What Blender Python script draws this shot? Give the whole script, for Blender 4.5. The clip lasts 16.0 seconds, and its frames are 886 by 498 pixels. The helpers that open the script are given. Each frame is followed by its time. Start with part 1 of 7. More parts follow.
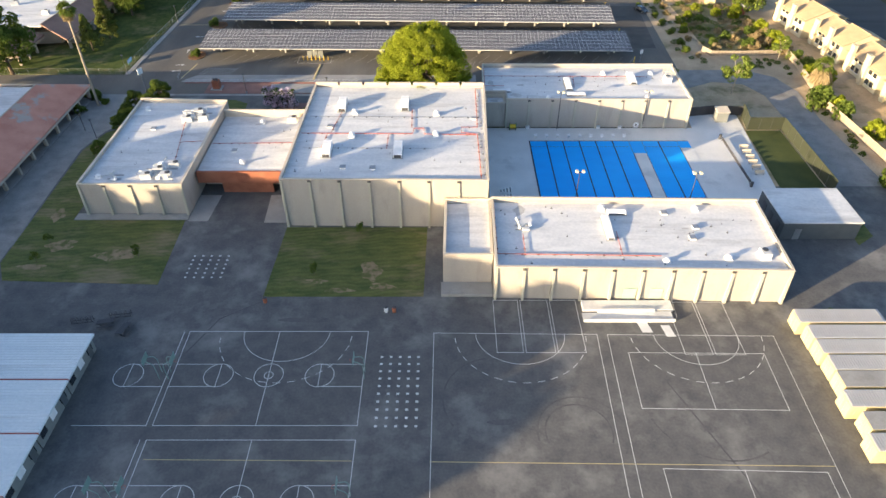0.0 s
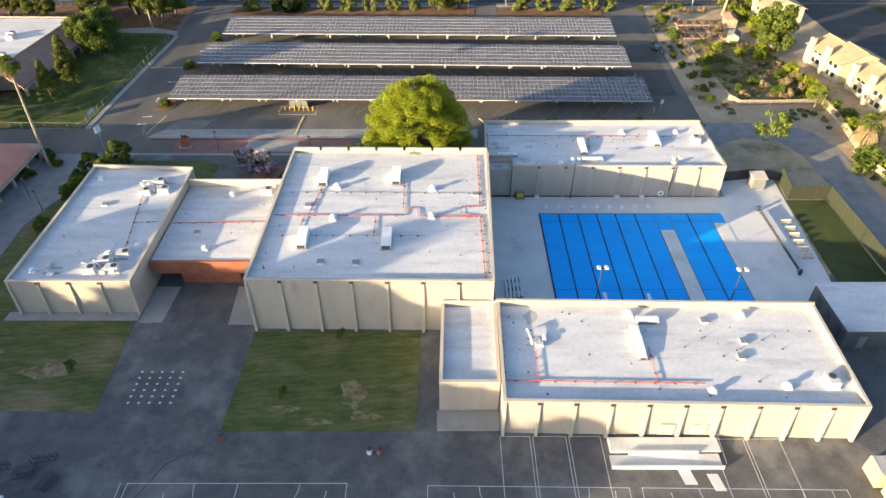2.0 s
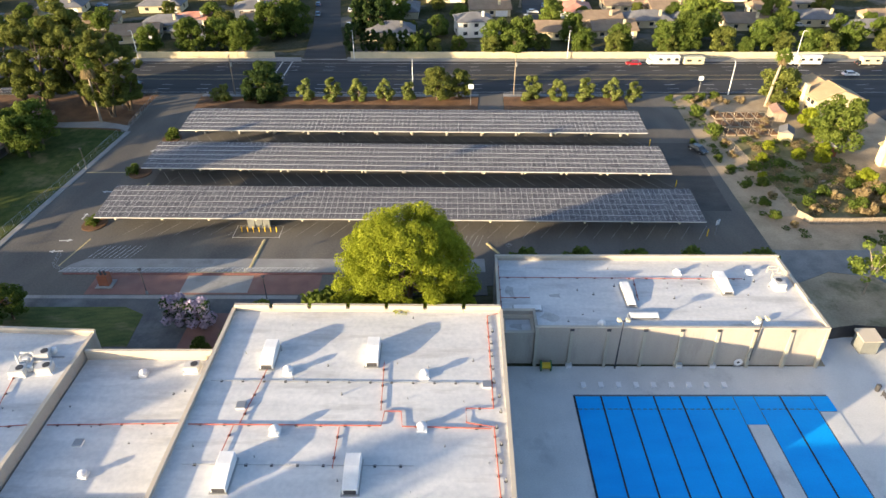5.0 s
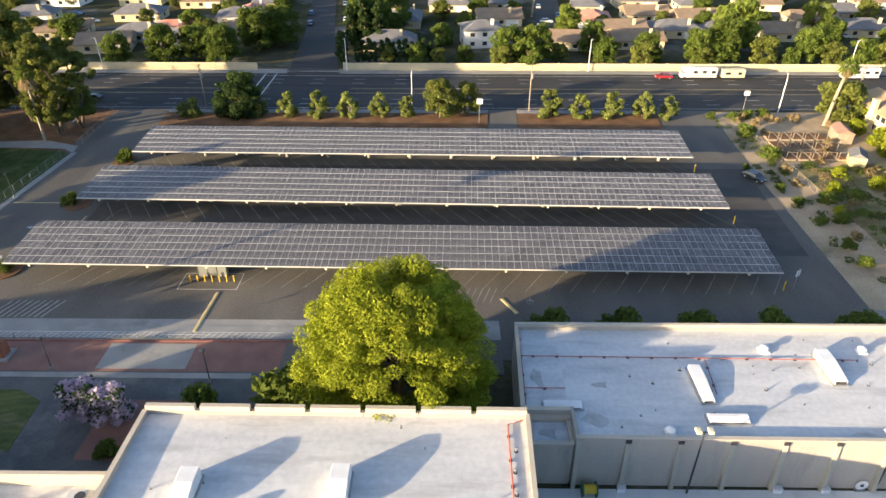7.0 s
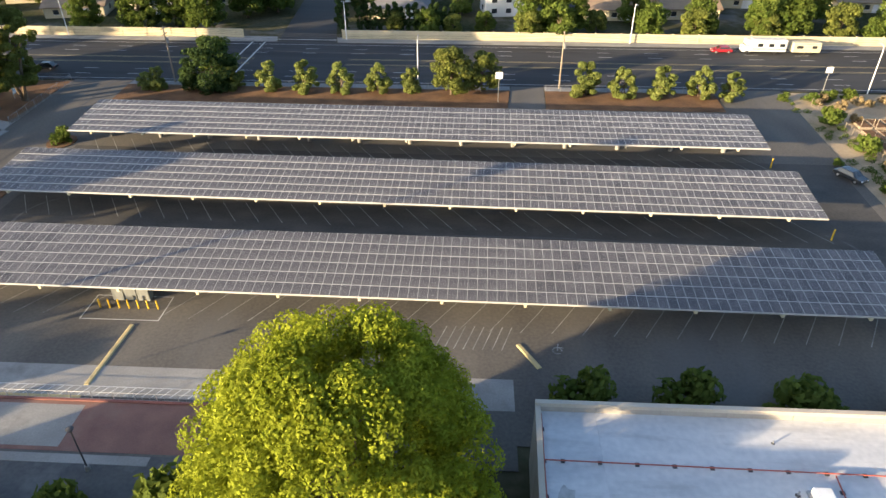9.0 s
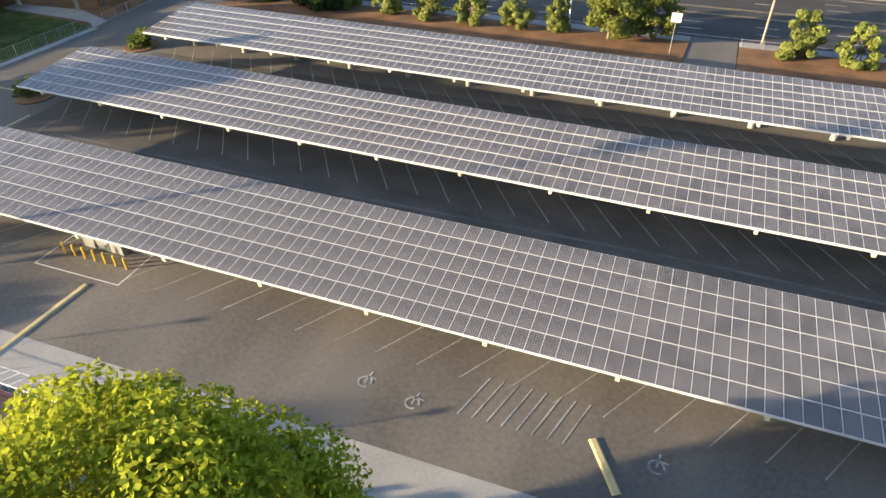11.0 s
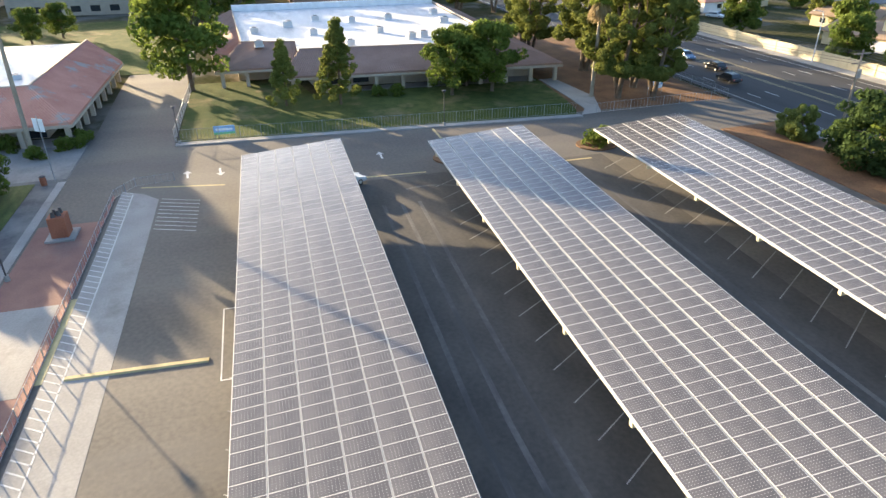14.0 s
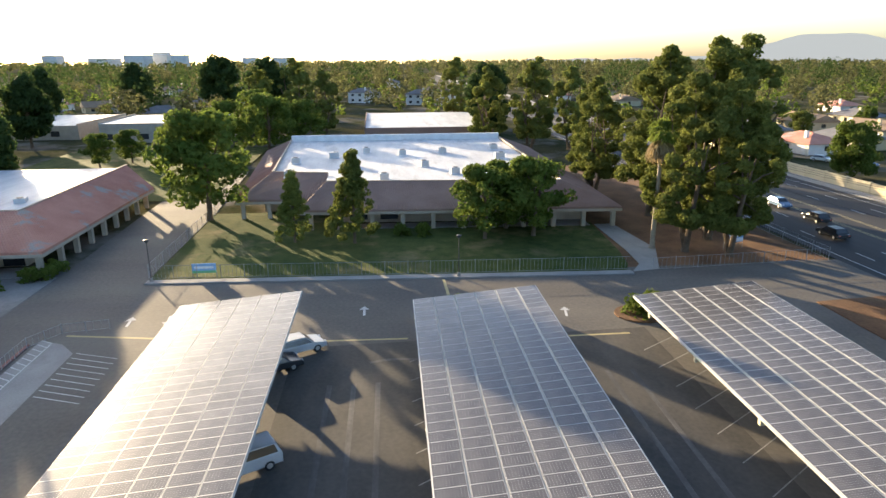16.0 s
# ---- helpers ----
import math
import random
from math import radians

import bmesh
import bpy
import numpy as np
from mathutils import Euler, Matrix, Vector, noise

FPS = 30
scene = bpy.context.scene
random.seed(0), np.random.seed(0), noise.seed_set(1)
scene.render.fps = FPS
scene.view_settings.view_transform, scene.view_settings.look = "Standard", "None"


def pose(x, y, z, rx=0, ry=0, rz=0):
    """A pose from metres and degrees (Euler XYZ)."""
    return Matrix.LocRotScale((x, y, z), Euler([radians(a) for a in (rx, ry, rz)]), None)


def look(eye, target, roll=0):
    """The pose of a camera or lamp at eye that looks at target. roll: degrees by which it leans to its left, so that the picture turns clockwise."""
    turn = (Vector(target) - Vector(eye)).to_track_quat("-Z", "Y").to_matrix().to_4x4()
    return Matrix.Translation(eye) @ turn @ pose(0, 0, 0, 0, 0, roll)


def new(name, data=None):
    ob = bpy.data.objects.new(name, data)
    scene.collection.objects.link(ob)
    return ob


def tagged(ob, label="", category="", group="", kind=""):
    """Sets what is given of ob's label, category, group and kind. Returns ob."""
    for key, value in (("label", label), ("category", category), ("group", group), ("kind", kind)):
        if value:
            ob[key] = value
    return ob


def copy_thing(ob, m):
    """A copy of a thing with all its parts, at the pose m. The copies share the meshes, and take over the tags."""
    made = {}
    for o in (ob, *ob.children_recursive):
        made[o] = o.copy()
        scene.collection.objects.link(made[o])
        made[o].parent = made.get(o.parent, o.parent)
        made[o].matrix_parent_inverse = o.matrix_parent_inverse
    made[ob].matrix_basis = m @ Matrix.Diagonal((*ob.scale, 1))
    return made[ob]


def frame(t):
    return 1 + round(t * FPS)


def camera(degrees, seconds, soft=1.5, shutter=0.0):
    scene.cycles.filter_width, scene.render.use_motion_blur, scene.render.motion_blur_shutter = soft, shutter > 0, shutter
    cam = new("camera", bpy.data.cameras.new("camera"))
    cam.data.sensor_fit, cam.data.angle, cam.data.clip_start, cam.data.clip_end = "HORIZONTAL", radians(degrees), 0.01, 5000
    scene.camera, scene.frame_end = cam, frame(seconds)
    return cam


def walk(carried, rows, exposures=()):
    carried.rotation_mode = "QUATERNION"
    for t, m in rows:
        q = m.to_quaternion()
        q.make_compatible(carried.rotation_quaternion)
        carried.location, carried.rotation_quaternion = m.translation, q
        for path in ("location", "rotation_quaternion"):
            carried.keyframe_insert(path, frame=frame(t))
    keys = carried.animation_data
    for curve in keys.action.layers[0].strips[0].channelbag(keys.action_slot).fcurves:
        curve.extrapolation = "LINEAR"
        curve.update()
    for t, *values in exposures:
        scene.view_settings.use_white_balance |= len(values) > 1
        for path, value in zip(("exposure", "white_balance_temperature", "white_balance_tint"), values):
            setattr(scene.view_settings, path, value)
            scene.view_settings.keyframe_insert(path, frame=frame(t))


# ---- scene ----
cam = camera(68.9, 16.0)
EXPOSURE = 1.9
METRES, EYE, TILT, LEAN, TURN = 190.0, 69.3, -40.0, 0.0, 0.0
ROWS = [
    (0.0, 0.0, 0.0, 0.0, 0.0, 0.0, -0.0),
    (0.5, 0.0004, 0.022, 0.019, -0.02, -0.04, -0.01),
    (1.0, 0.0012, 0.0446, 0.0386, -0.01, -0.07, -0.0),
    (1.5, 0.0016, 0.0677, 0.0578, -0.03, 0.21, -0.0),
    (2.0, 0.0023, 0.0914, 0.0764, -0.03, 0.79, 0.02),
    (2.5, 0.0029, 0.116, 0.0944, -0.02, 1.59, 0.0),
    (3.0, 0.0034, 0.1417, 0.1116, -0.02, 2.68, 0.01),
    (3.5, 0.0038, 0.1684, 0.1283, -0.03, 3.8, 0.01),
    (4.0, 0.0043, 0.1961, 0.1435, -0.03, 4.93, 0.0),
    (6.5, 0.005, 0.3531, 0.2, 0.06, 7.72, -0.13),
    (7.0, 0.0058, 0.3847, 0.2115, 0.31, 8.09, -0.34),
    (7.5, 0.0077, 0.4168, 0.2221, 0.6, 8.46, -0.56),
    (8.0, 0.0103, 0.449, 0.2321, 0.89, 8.46, -0.8),
    (10.5, 0.0372, 0.6088, 0.2787, 9.65, 1.9, -7.86),
    (11.0, 0.0443, 0.6412, 0.2873, 15.48, 0.99, -12.44),
    (11.5, 0.0506, 0.672, 0.2993, 25.3, -1.34, -19.36),
    (12.0, 0.0541, 0.7015, 0.3124, 36.24, -4.55, -25.82),
    (12.5, 0.0534, 0.7274, 0.3286, 47.07, -8.73, -31.08),
    (13.0, 0.0488, 0.7521, 0.3433, 54.94, -11.15, -34.02),
    (13.5, 0.0408, 0.775, 0.3568, 62.83, -13.37, -36.31),
    (14.0, 0.0298, 0.7959, 0.3693, 70.17, -15.18, -37.95),
    (14.5, 0.0161, 0.8153, 0.381, 75.9, -15.94, -38.79),
    (15.0, -0.0009, 0.8321, 0.3907, 78.77, -14.77, -39.13),
    (15.5, -0.0204, 0.8465, 0.3999, 80.93, -13.23, -39.36),
    (16.0, -0.0423, 0.8595, 0.4068, 82.22, -11.55, -39.53),
]
walk(cam, [(t, pose(0, 0, EYE, TILT, LEAN, TURN) @ pose(METRES * x, METRES * y, METRES * z, 90 + pitch, roll, yaw)) for t, x, y, z, yaw, pitch, roll in ROWS],
     exposures=[(0.0, EXPOSURE + 0.14), (2.5, EXPOSURE + 0.08), (4.0, EXPOSURE + 0.02), (8.0, EXPOSURE), (10.5, EXPOSURE + 0.32), (12.0, EXPOSURE + 0.46), (14.2, EXPOSURE + 0.68), (15.2, EXPOSURE + 0.58), (16.0, EXPOSURE + 0.24)])

# ---- world and sun ----
SUN_AZ, SUN_EL = 239.0, 9.0            # compass angle from +y towards +x, and height
world = bpy.data.worlds.new("sky")
scene.world = world
world.use_nodes = True
sky = world.node_tree.nodes.new("ShaderNodeTexSky")
sky.sky_type, sky.sun_disc = "NISHITA", False
sky.sun_elevation, sky.sun_rotation = radians(SUN_EL), radians(SUN_AZ)
sky.air_density, sky.dust_density, sky.ozone_density = 0.72, 1.9, 1.5
backing = world.node_tree.nodes["Background"]
backing.inputs["Strength"].default_value = 0.112
world.node_tree.links.new(sky.outputs[0], backing.inputs["Color"])
sun_data = bpy.data.lights.new("sun", "SUN")
sun_data.energy, sun_data.angle, sun_data.color = 4.3, radians(0.6), (1.0, 0.765, 0.47)
sun = new("sun", sun_data)
s_az, s_el = radians(SUN_AZ), radians(SUN_EL)
sun_way = Vector((math.sin(s_az) * math.cos(s_el), math.cos(s_az) * math.cos(s_el), math.sin(s_el)))
sun.matrix_world = look(sun_way * 300, (0, 0, 0))


# ---- materials ----
def ramp_of(nt, a, b, lo=0.3, hi=0.7):
    r = nt.nodes.new("ShaderNodeValToRGB")
    r.color_ramp.elements[0].position, r.color_ramp.elements[1].position = lo, hi
    r.color_ramp.elements[0].color, r.color_ramp.elements[1].color = (*a, 1), (*b, 1)
    return r


def surface(name, c1, c2, rough=0.8, coarse=0.15, fine=4.0, bump=0.1, stretch=(1, 1, 1), stain=None, stain_scale=0.08,
            stain_lo=0.55, stain_hi=0.75, metal=0.0, spec=0.3, vary=0.0, translucent=0.0):
    """Two colours mixed by coarse and fine noise in metres, an optional stain, fine relief."""
    m = bpy.data.materials.new(name)
    m.use_nodes = True
    nt = m.node_tree
    n, l = nt.nodes, nt.links
    b = n["Principled BSDF"]
    co = n.new("ShaderNodeTexCoord")
    mp = n.new("ShaderNodeMapping")
    mp.inputs["Scale"].default_value = stretch
    l.new(co.outputs["Object"], mp.inputs["Vector"])
    big, small = n.new("ShaderNodeTexNoise"), n.new("ShaderNodeTexNoise")
    big.inputs["Scale"].default_value, small.inputs["Scale"].default_value = coarse, fine
    big.inputs["Detail"].default_value, small.inputs["Detail"].default_value = 5, 6
    l.new(mp.outputs[0], big.inputs["Vector"])
    l.new(co.outputs["Object"], small.inputs["Vector"])
    mixed = n.new("ShaderNodeMix")
    mixed.data_type = "FLOAT"
    mixed.inputs[0].default_value = 0.4
    l.new(big.outputs["Fac"], mixed.inputs[2])
    l.new(small.outputs["Fac"], mixed.inputs[3])
    r = ramp_of(nt, c1, c2, 0.36, 0.64)
    l.new(mixed.outputs[0], r.inputs["Fac"])
    colour = r.outputs["Color"]
    if stain:
        st = n.new("ShaderNodeTexNoise")
        st.inputs["Scale"].default_value, st.inputs["Detail"].default_value = stain_scale, 7
        st.inputs["Roughness"].default_value = 0.65
        off = n.new("ShaderNodeMapping")
        off.inputs["Location"].default_value = (31, 7, 3)
        off.inputs["Scale"].default_value = stretch
        l.new(co.outputs["Object"], off.inputs["Vector"])
        l.new(off.outputs[0], st.inputs["Vector"])
        fac = ramp_of(nt, (0, 0, 0), (1, 1, 1), stain_lo, stain_hi)
        l.new(st.outputs["Fac"], fac.inputs["Fac"])
        mx = n.new("ShaderNodeMix")
        mx.data_type = "RGBA"
        l.new(fac.outputs["Color"], mx.inputs[0])
        l.new(colour, mx.inputs[6])
        mx.inputs[7].default_value = (*stain, 1)
        colour = mx.outputs[2]
    if vary:
        info = n.new("ShaderNodeObjectInfo")
        hsv = n.new("ShaderNodeHueSaturation")
        mr = n.new("ShaderNodeMapRange")
        mr.inputs[3].default_value, mr.inputs[4].default_value = 1 - vary, 1 + vary
        l.new(info.outputs["Random"], mr.inputs[0])
        l.new(mr.outputs[0], hsv.inputs["Value"])
        l.new(colour, hsv.inputs["Color"])
        colour = hsv.outputs["Color"]
    l.new(colour, b.inputs["Base Color"])
    b.inputs["Roughness"].default_value, b.inputs["Metallic"].default_value = rough, metal
    b.inputs["Specular IOR Level"].default_value = spec
    if bump:
        bp = n.new("ShaderNodeBump")
        bp.inputs["Strength"].default_value, bp.inputs["Distance"].default_value = bump, 0.05
        l.new(small.outputs["Fac"], bp.inputs["Height"])
        l.new(bp.outputs[0], b.inputs["Normal"])
    if translucent:
        tr = n.new("ShaderNodeBsdfTranslucent")
        l.new(colour, tr.inputs["Color"])
        ms = n.new("ShaderNodeMixShader")
        ms.inputs[0].default_value = translucent
        l.new(b.outputs[0], ms.inputs[1])
        l.new(tr.outputs[0], ms.inputs[2])
        l.new(ms.outputs[0], n["Material Output"].inputs["Surface"])
    return m


def plain(name, c, rough=0.6, metal=0.0, spec=0.4):
    return surface(name, tuple(v * 0.9 for v in c), tuple(min(1, v * 1.1) for v in c), rough, 0.8, 12, 0.03, metal=metal, spec=spec)


ASPHALT = surface("asphalt", (0.082, 0.083, 0.086), (0.130, 0.128, 0.125), 0.85, 0.45, 3.0, 0.15, stain=(0.215, 0.21, 0.20), stain_scale=0.14, stain_lo=0.51, stain_hi=0.72)
ASPHALT_OLD = surface("old_pale_asphalt", (0.19, 0.185, 0.18), (0.28, 0.27, 0.255), 0.85, 0.4, 3.0, 0.12, stain=(0.14, 0.135, 0.13), stain_scale=0.15)
ASPHALT_SEAL = surface("dark_sealed_asphalt", (0.055, 0.053, 0.050), (0.095, 0.089, 0.08), 0.85, 0.4, 3.0, 0.12, (0.5, 1, 1), stain=(0.13, 0.115, 0.095), stain_scale=0.12, stain_lo=0.55, stain_hi=0.75)
ASPHALT_LOT = surface("asphalt_lot", (0.088, 0.083, 0.077), (0.158, 0.145, 0.126), 0.85, 0.15, 3.0, 0.12, (1, 0.35, 1), stain=(0.13, 0.125, 0.12), stain_scale=0.09)
ASPHALT_ROAD = surface("asphalt_road", (0.032, 0.032, 0.034), (0.056, 0.056, 0.057), 0.8, 0.3, 4, 0.1, (0.1, 1, 1), stain=(0.025, 0.025, 0.027), stain_scale=0.3)
EARTH = surface("dry_earth", (0.31, 0.235, 0.155), (0.48, 0.375, 0.25), 0.95, 0.2, 3, 0.4, stain=(0.12, 0.12, 0.05), stain_scale=0.12, stain_lo=0.53, stain_hi=0.7)
MULCH = surface("brown_mulch", (0.10, 0.055, 0.03), (0.22, 0.12, 0.06), 0.95, 0.3, 5, 0.5)
CONCRETE = surface("concrete", (0.24, 0.235, 0.225), (0.33, 0.325, 0.31), 0.85, 0.3, 6, 0.08, stain=(0.19, 0.185, 0.175), stain_scale=0.3)
DECK = surface("deck_concrete", (0.53, 0.54, 0.54), (0.66, 0.66, 0.65), 0.8, 0.2, 5, 0.05, stain=(0.40, 0.41, 0.42), stain_scale=0.2)
PAVER = surface("red_pavers", (0.19, 0.10, 0.085), (0.27, 0.15, 0.12), 0.9, 0.4, 8, 0.2, stain=(0.25, 0.19, 0.16))
LAWN = surface("mown_grass", (0.055, 0.08, 0.022), (0.13, 0.14, 0.042), 0.95, 0.55, 5, 0.5, (0.5, 1.3, 1), stain=(0.22, 0.17, 0.095), stain_scale=0.16, stain_lo=0.50, stain_hi=0.66)


def mown(m, turn, width, light):
    """Adds soft mower stripes and bent arcs to a grass material."""
    n, l = m.node_tree.nodes, m.node_tree.links
    b = n["Principled BSDF"]
    src = b.inputs["Base Color"].links[0].from_socket
    co, mp, wv = n.new("ShaderNodeTexCoord"), n.new("ShaderNodeMapping"), n.new("ShaderNodeTexWave")
    mp.inputs["Rotation"].default_value = (0, 0, radians(turn))
    wv.inputs["Scale"].default_value, wv.inputs["Distortion"].default_value = 0.314 / width, 9.0
    wv.inputs["Detail"].default_value, wv.inputs["Detail Scale"].default_value = 3, 0.6
    l.new(co.outputs["Object"], mp.inputs["Vector"])
    l.new(mp.outputs[0], wv.inputs["Vector"])
    mr, hs = n.new("ShaderNodeMapRange"), n.new("ShaderNodeHueSaturation")
    mr.inputs[3].default_value, mr.inputs[4].default_value = 1 - light, 1 + light
    l.new(wv.outputs["Fac"], mr.inputs[0])
    l.new(mr.outputs[0], hs.inputs["Value"])
    l.new(src, hs.inputs["Color"])
    l.new(hs.outputs[0], b.inputs["Base Color"])


mown(LAWN, 82, 0.9, 0.09)
TOWN = surface("town_ground", (0.035, 0.045, 0.018), (0.11, 0.10, 0.065), 1.0, 0.06, 1.0, 0.3, stain=(0.16, 0.15, 0.13), stain_scale=0.05, stain_lo=0.52, stain_hi=0.62, spec=0.0)
DRYGRASS = surface("dry_grass", (0.10, 0.10, 0.04), (0.22, 0.19, 0.09), 0.95, 0.4, 5, 0.5, stain=(0.30, 0.235, 0.14), stain_scale=0.15, stain_lo=0.5, stain_hi=0.65)
LAWN_FRESH = surface("fresh_grass", (0.042, 0.066, 0.02), (0.095, 0.112, 0.036), 0.95, 0.5, 5, 0.5, stain=(0.19, 0.16, 0.08), stain_scale=0.15, stain_lo=0.53, stain_hi=0.68, spec=0.05)
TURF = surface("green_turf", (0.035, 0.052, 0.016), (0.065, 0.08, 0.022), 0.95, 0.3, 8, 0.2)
WHITE_ROOF = surface("white_membrane", (0.49, 0.505, 0.525), (0.66, 0.66, 0.66), 0.6, 0.4, 2.0, 0.05, (0.25, 1.3, 1), stain=(0.33, 0.33, 0.335), stain_scale=0.32, stain_lo=0.53, stain_hi=0.80)
STUCCO = surface("beige_concrete_panel", (0.355, 0.325, 0.285), (0.42, 0.385, 0.335), 0.85, 0.3, 5, 0.06, (1, 1, 0.25), stain=(0.30, 0.275, 0.24), stain_scale=0.5)
TAN = surface("tan_coping", (0.47, 0.42, 0.345), (0.55, 0.49, 0.40), 0.75, 0.4, 6, 0.04)
FIN = surface("pilaster_paint", (0.36, 0.345, 0.285), (0.43, 0.41, 0.335), 0.8, 0.4, 6, 0.04)
BRICKRED = surface("red_brick", (0.24, 0.085, 0.05), (0.36, 0.14, 0.08), 0.85, 0.5, 9, 0.2)
WHITELINE = surface("white_paint_line", (0.42, 0.43, 0.43), (0.66, 0.66, 0.64), 0.8, 0.5, 4, 0.02)
YELLOWLINE = surface("yellow_paint_line", (0.38, 0.32, 0.17), (0.52, 0.43, 0.22), 0.8, 0.5, 4, 0.02)
BLUECOVER = surface("blue_pool_cover", (0.0, 0.33, 0.86), (0.0, 0.41, 0.95), 0.55, 0.4, 5, 0.2, (0.3, 1, 1), spec=0.2)
BLACK = plain("black_rubber", (0.02, 0.02, 0.022), 0.7)
STEEL = plain("grey_steel", (0.35, 0.36, 0.37), 0.45, 0.6)
DARKSTEEL = plain("dark_steel", (0.07, 0.07, 0.075), 0.5, 0.4)
WHITEMETAL = plain("white_metal", (0.72, 0.73, 0.74), 0.5)
UNITGREY = plain("pale_unit_enamel", (0.52, 0.53, 0.53), 0.55)
REDPIPE = plain("red_gas_pipe", (0.38, 0.10, 0.07), 0.6)
BLUEROOF = surface("blue_grey_metal_roof", (0.57, 0.63, 0.65), (0.71, 0.75, 0.76), 0.55, 0.3, 3, 0.03, (0.2, 2, 1), stain=(0.42, 0.43, 0.42), stain_scale=0.3)
GREYWALL = plain("blue_grey_wall", (0.09, 0.10, 0.105), 0.8)
SIDING = plain("grey_green_siding", (0.19, 0.20, 0.19), 0.8)
BOXTAN = surface("yellow_tan_paint", (0.44, 0.37, 0.20), (0.53, 0.45, 0.26), 0.7, 0.5, 5, 0.04)
BOXROOF = surface("ribbed_roof_paint", (0.33, 0.335, 0.35), (0.44, 0.44, 0.44), 0.55, 0.4, 4, 0.03)
TILE_RED = surface("red_clay_tile", (0.46, 0.20, 0.145), (0.60, 0.30, 0.22), 0.85, 0.3, 6, 0.2, stain=(0.40, 0.34, 0.30), stain_scale=0.18, stain_lo=0.58, stain_hi=0.63)
TILE_BROWN = surface("brown_clay_tile", (0.25, 0.155, 0.12), (0.33, 0.215, 0.17), 0.85, 0.3, 6, 0.2)
STONE_BEIGE = plain("beige_plaster", (0.42, 0.36, 0.29), 0.85)
DARKGLASS = plain("dark_window_glass", (0.03, 0.035, 0.04), 0.12, 0.0, 0.8)
WOOD = surface("weathered_wood", (0.23, 0.185, 0.14), (0.35, 0.295, 0.225), 0.85, 0.6, 8, 0.15, (6, 6, 0.6))
ALU = plain("aluminium", (0.60, 0.60, 0.58), 0.4, 0.7)
BEAMPAINT = plain("beam_paint", (0.42, 0.415, 0.38), 0.6)
RIMPAINT = plain("white_frame_paint", (0.48, 0.48, 0.47), 0.5)
FAINTLINE = surface("worn_bay_paint", (0.16, 0.16, 0.16), (0.42, 0.42, 0.40), 0.8, 0.5, 4, 0.02)
PALEPAINT = plain("pale_cream_paint", (0.62, 0.57, 0.40), 0.6)
YELLOW = plain("yellow_paint", (0.65, 0.43, 0.03), 0.6)
BARK = surface("bark", (0.09, 0.065, 0.045), (0.17, 0.13, 0.09), 0.95, 1.0, 8, 0.6)
PALEBARK = surface("pale_bark", (0.24, 0.20, 0.15), (0.36, 0.31, 0.24), 0.95, 1.0, 8, 0.5)


def leafy(name, a, b, vary=0.15):
    return surface(name, a, b, 0.8, 0.5, 2.5, 0, spec=0.06, vary=vary, translucent=0.42)


LEAF_BIG = leafy("yellow_green_leaf", (0.16, 0.20, 0.015), (0.33, 0.365, 0.038), 0.05)
LEAF = leafy("green_leaf", (0.068, 0.11, 0.02), (0.15, 0.19, 0.042))
LEAF_DARK = leafy("dark_needle", (0.030, 0.055, 0.020), (0.065, 0.10, 0.03))
LEAF_PINE = leafy("pine_needle", (0.10, 0.125, 0.03), (0.20, 0.22, 0.055))
# Far foliage is paler and duller: distance haze is mixed into its colour.
LEAF_FAR = leafy("hazed_far_leaf", (0.075, 0.085, 0.035), (0.15, 0.15, 0.065))
LEAF_LIGHT = leafy("light_leaf", (0.10, 0.15, 0.03), (0.20, 0.24, 0.05))
LEAF_STREET = leafy("pale_green_leaf", (0.15, 0.19, 0.05), (0.27, 0.30, 0.09))
LEAF_DRY = leafy("dry_frond", (0.25, 0.19, 0.10), (0.38, 0.30, 0.17))
LEAF_PINK = leafy("pink_blossom", (0.44, 0.36, 0.47), (0.62, 0.53, 0.63))


# ---- building helpers ----
def thing(name, label="", category="", group="", kind="", at=(0, 0, 0)):
    ob = new(name)
    ob.location = at
    ob.empty_display_size = 0.2
    return tagged(ob, label, category, group, kind)


def mesh_of(name, bm, *mats):
    me = bpy.data.meshes.new(name)
    bm.normal_update()
    bm.to_mesh(me)
    bm.free()
    for m in mats:
        me.materials.append(m)
    return me


def part(name, bm, mat, parent=None, label=""):
    ob = new(name, mesh_of(name, bm, mat))
    ob.parent = parent
    return tagged(ob, label)


def structure(name, bm, mat, label, category):
    return tagged(part(name, bm, mat), label, category, kind="structure")


def prism(bm, poly, z0, z1):
    """An upright solid over a plan outline; z0 and z1 are numbers or lists, one a corner."""
    n = len(poly)
    zl = z0 if hasattr(z0, "__len__") else [z0] * n
    zh = z1 if hasattr(z1, "__len__") else [z1] * n
    lo = [bm.verts.new((p[0], p[1], z)) for p, z in zip(poly, zl)]
    hi = [bm.verts.new((p[0], p[1], z)) for p, z in zip(poly, zh)]
    bm.faces.new(hi)
    bm.faces.new(lo[::-1])
    for i in range(n):
        j = (i + 1) % n
        bm.faces.new((lo[i], lo[j], hi[j], hi[i]))
    return bm


def box(x0, x1, y0, y1, z0, z1, bm=None):
    return prism(bm or bmesh.new(), [(x0, y0), (x1, y0), (x1, y1), (x0, y1)], z0, z1)


def bevelled(bm, w=0.03, seg=1):
    bmesh.ops.bevel(bm, geom=bm.edges[:], offset=w, segments=seg, affect="EDGES", profile=0.6)
    return bm


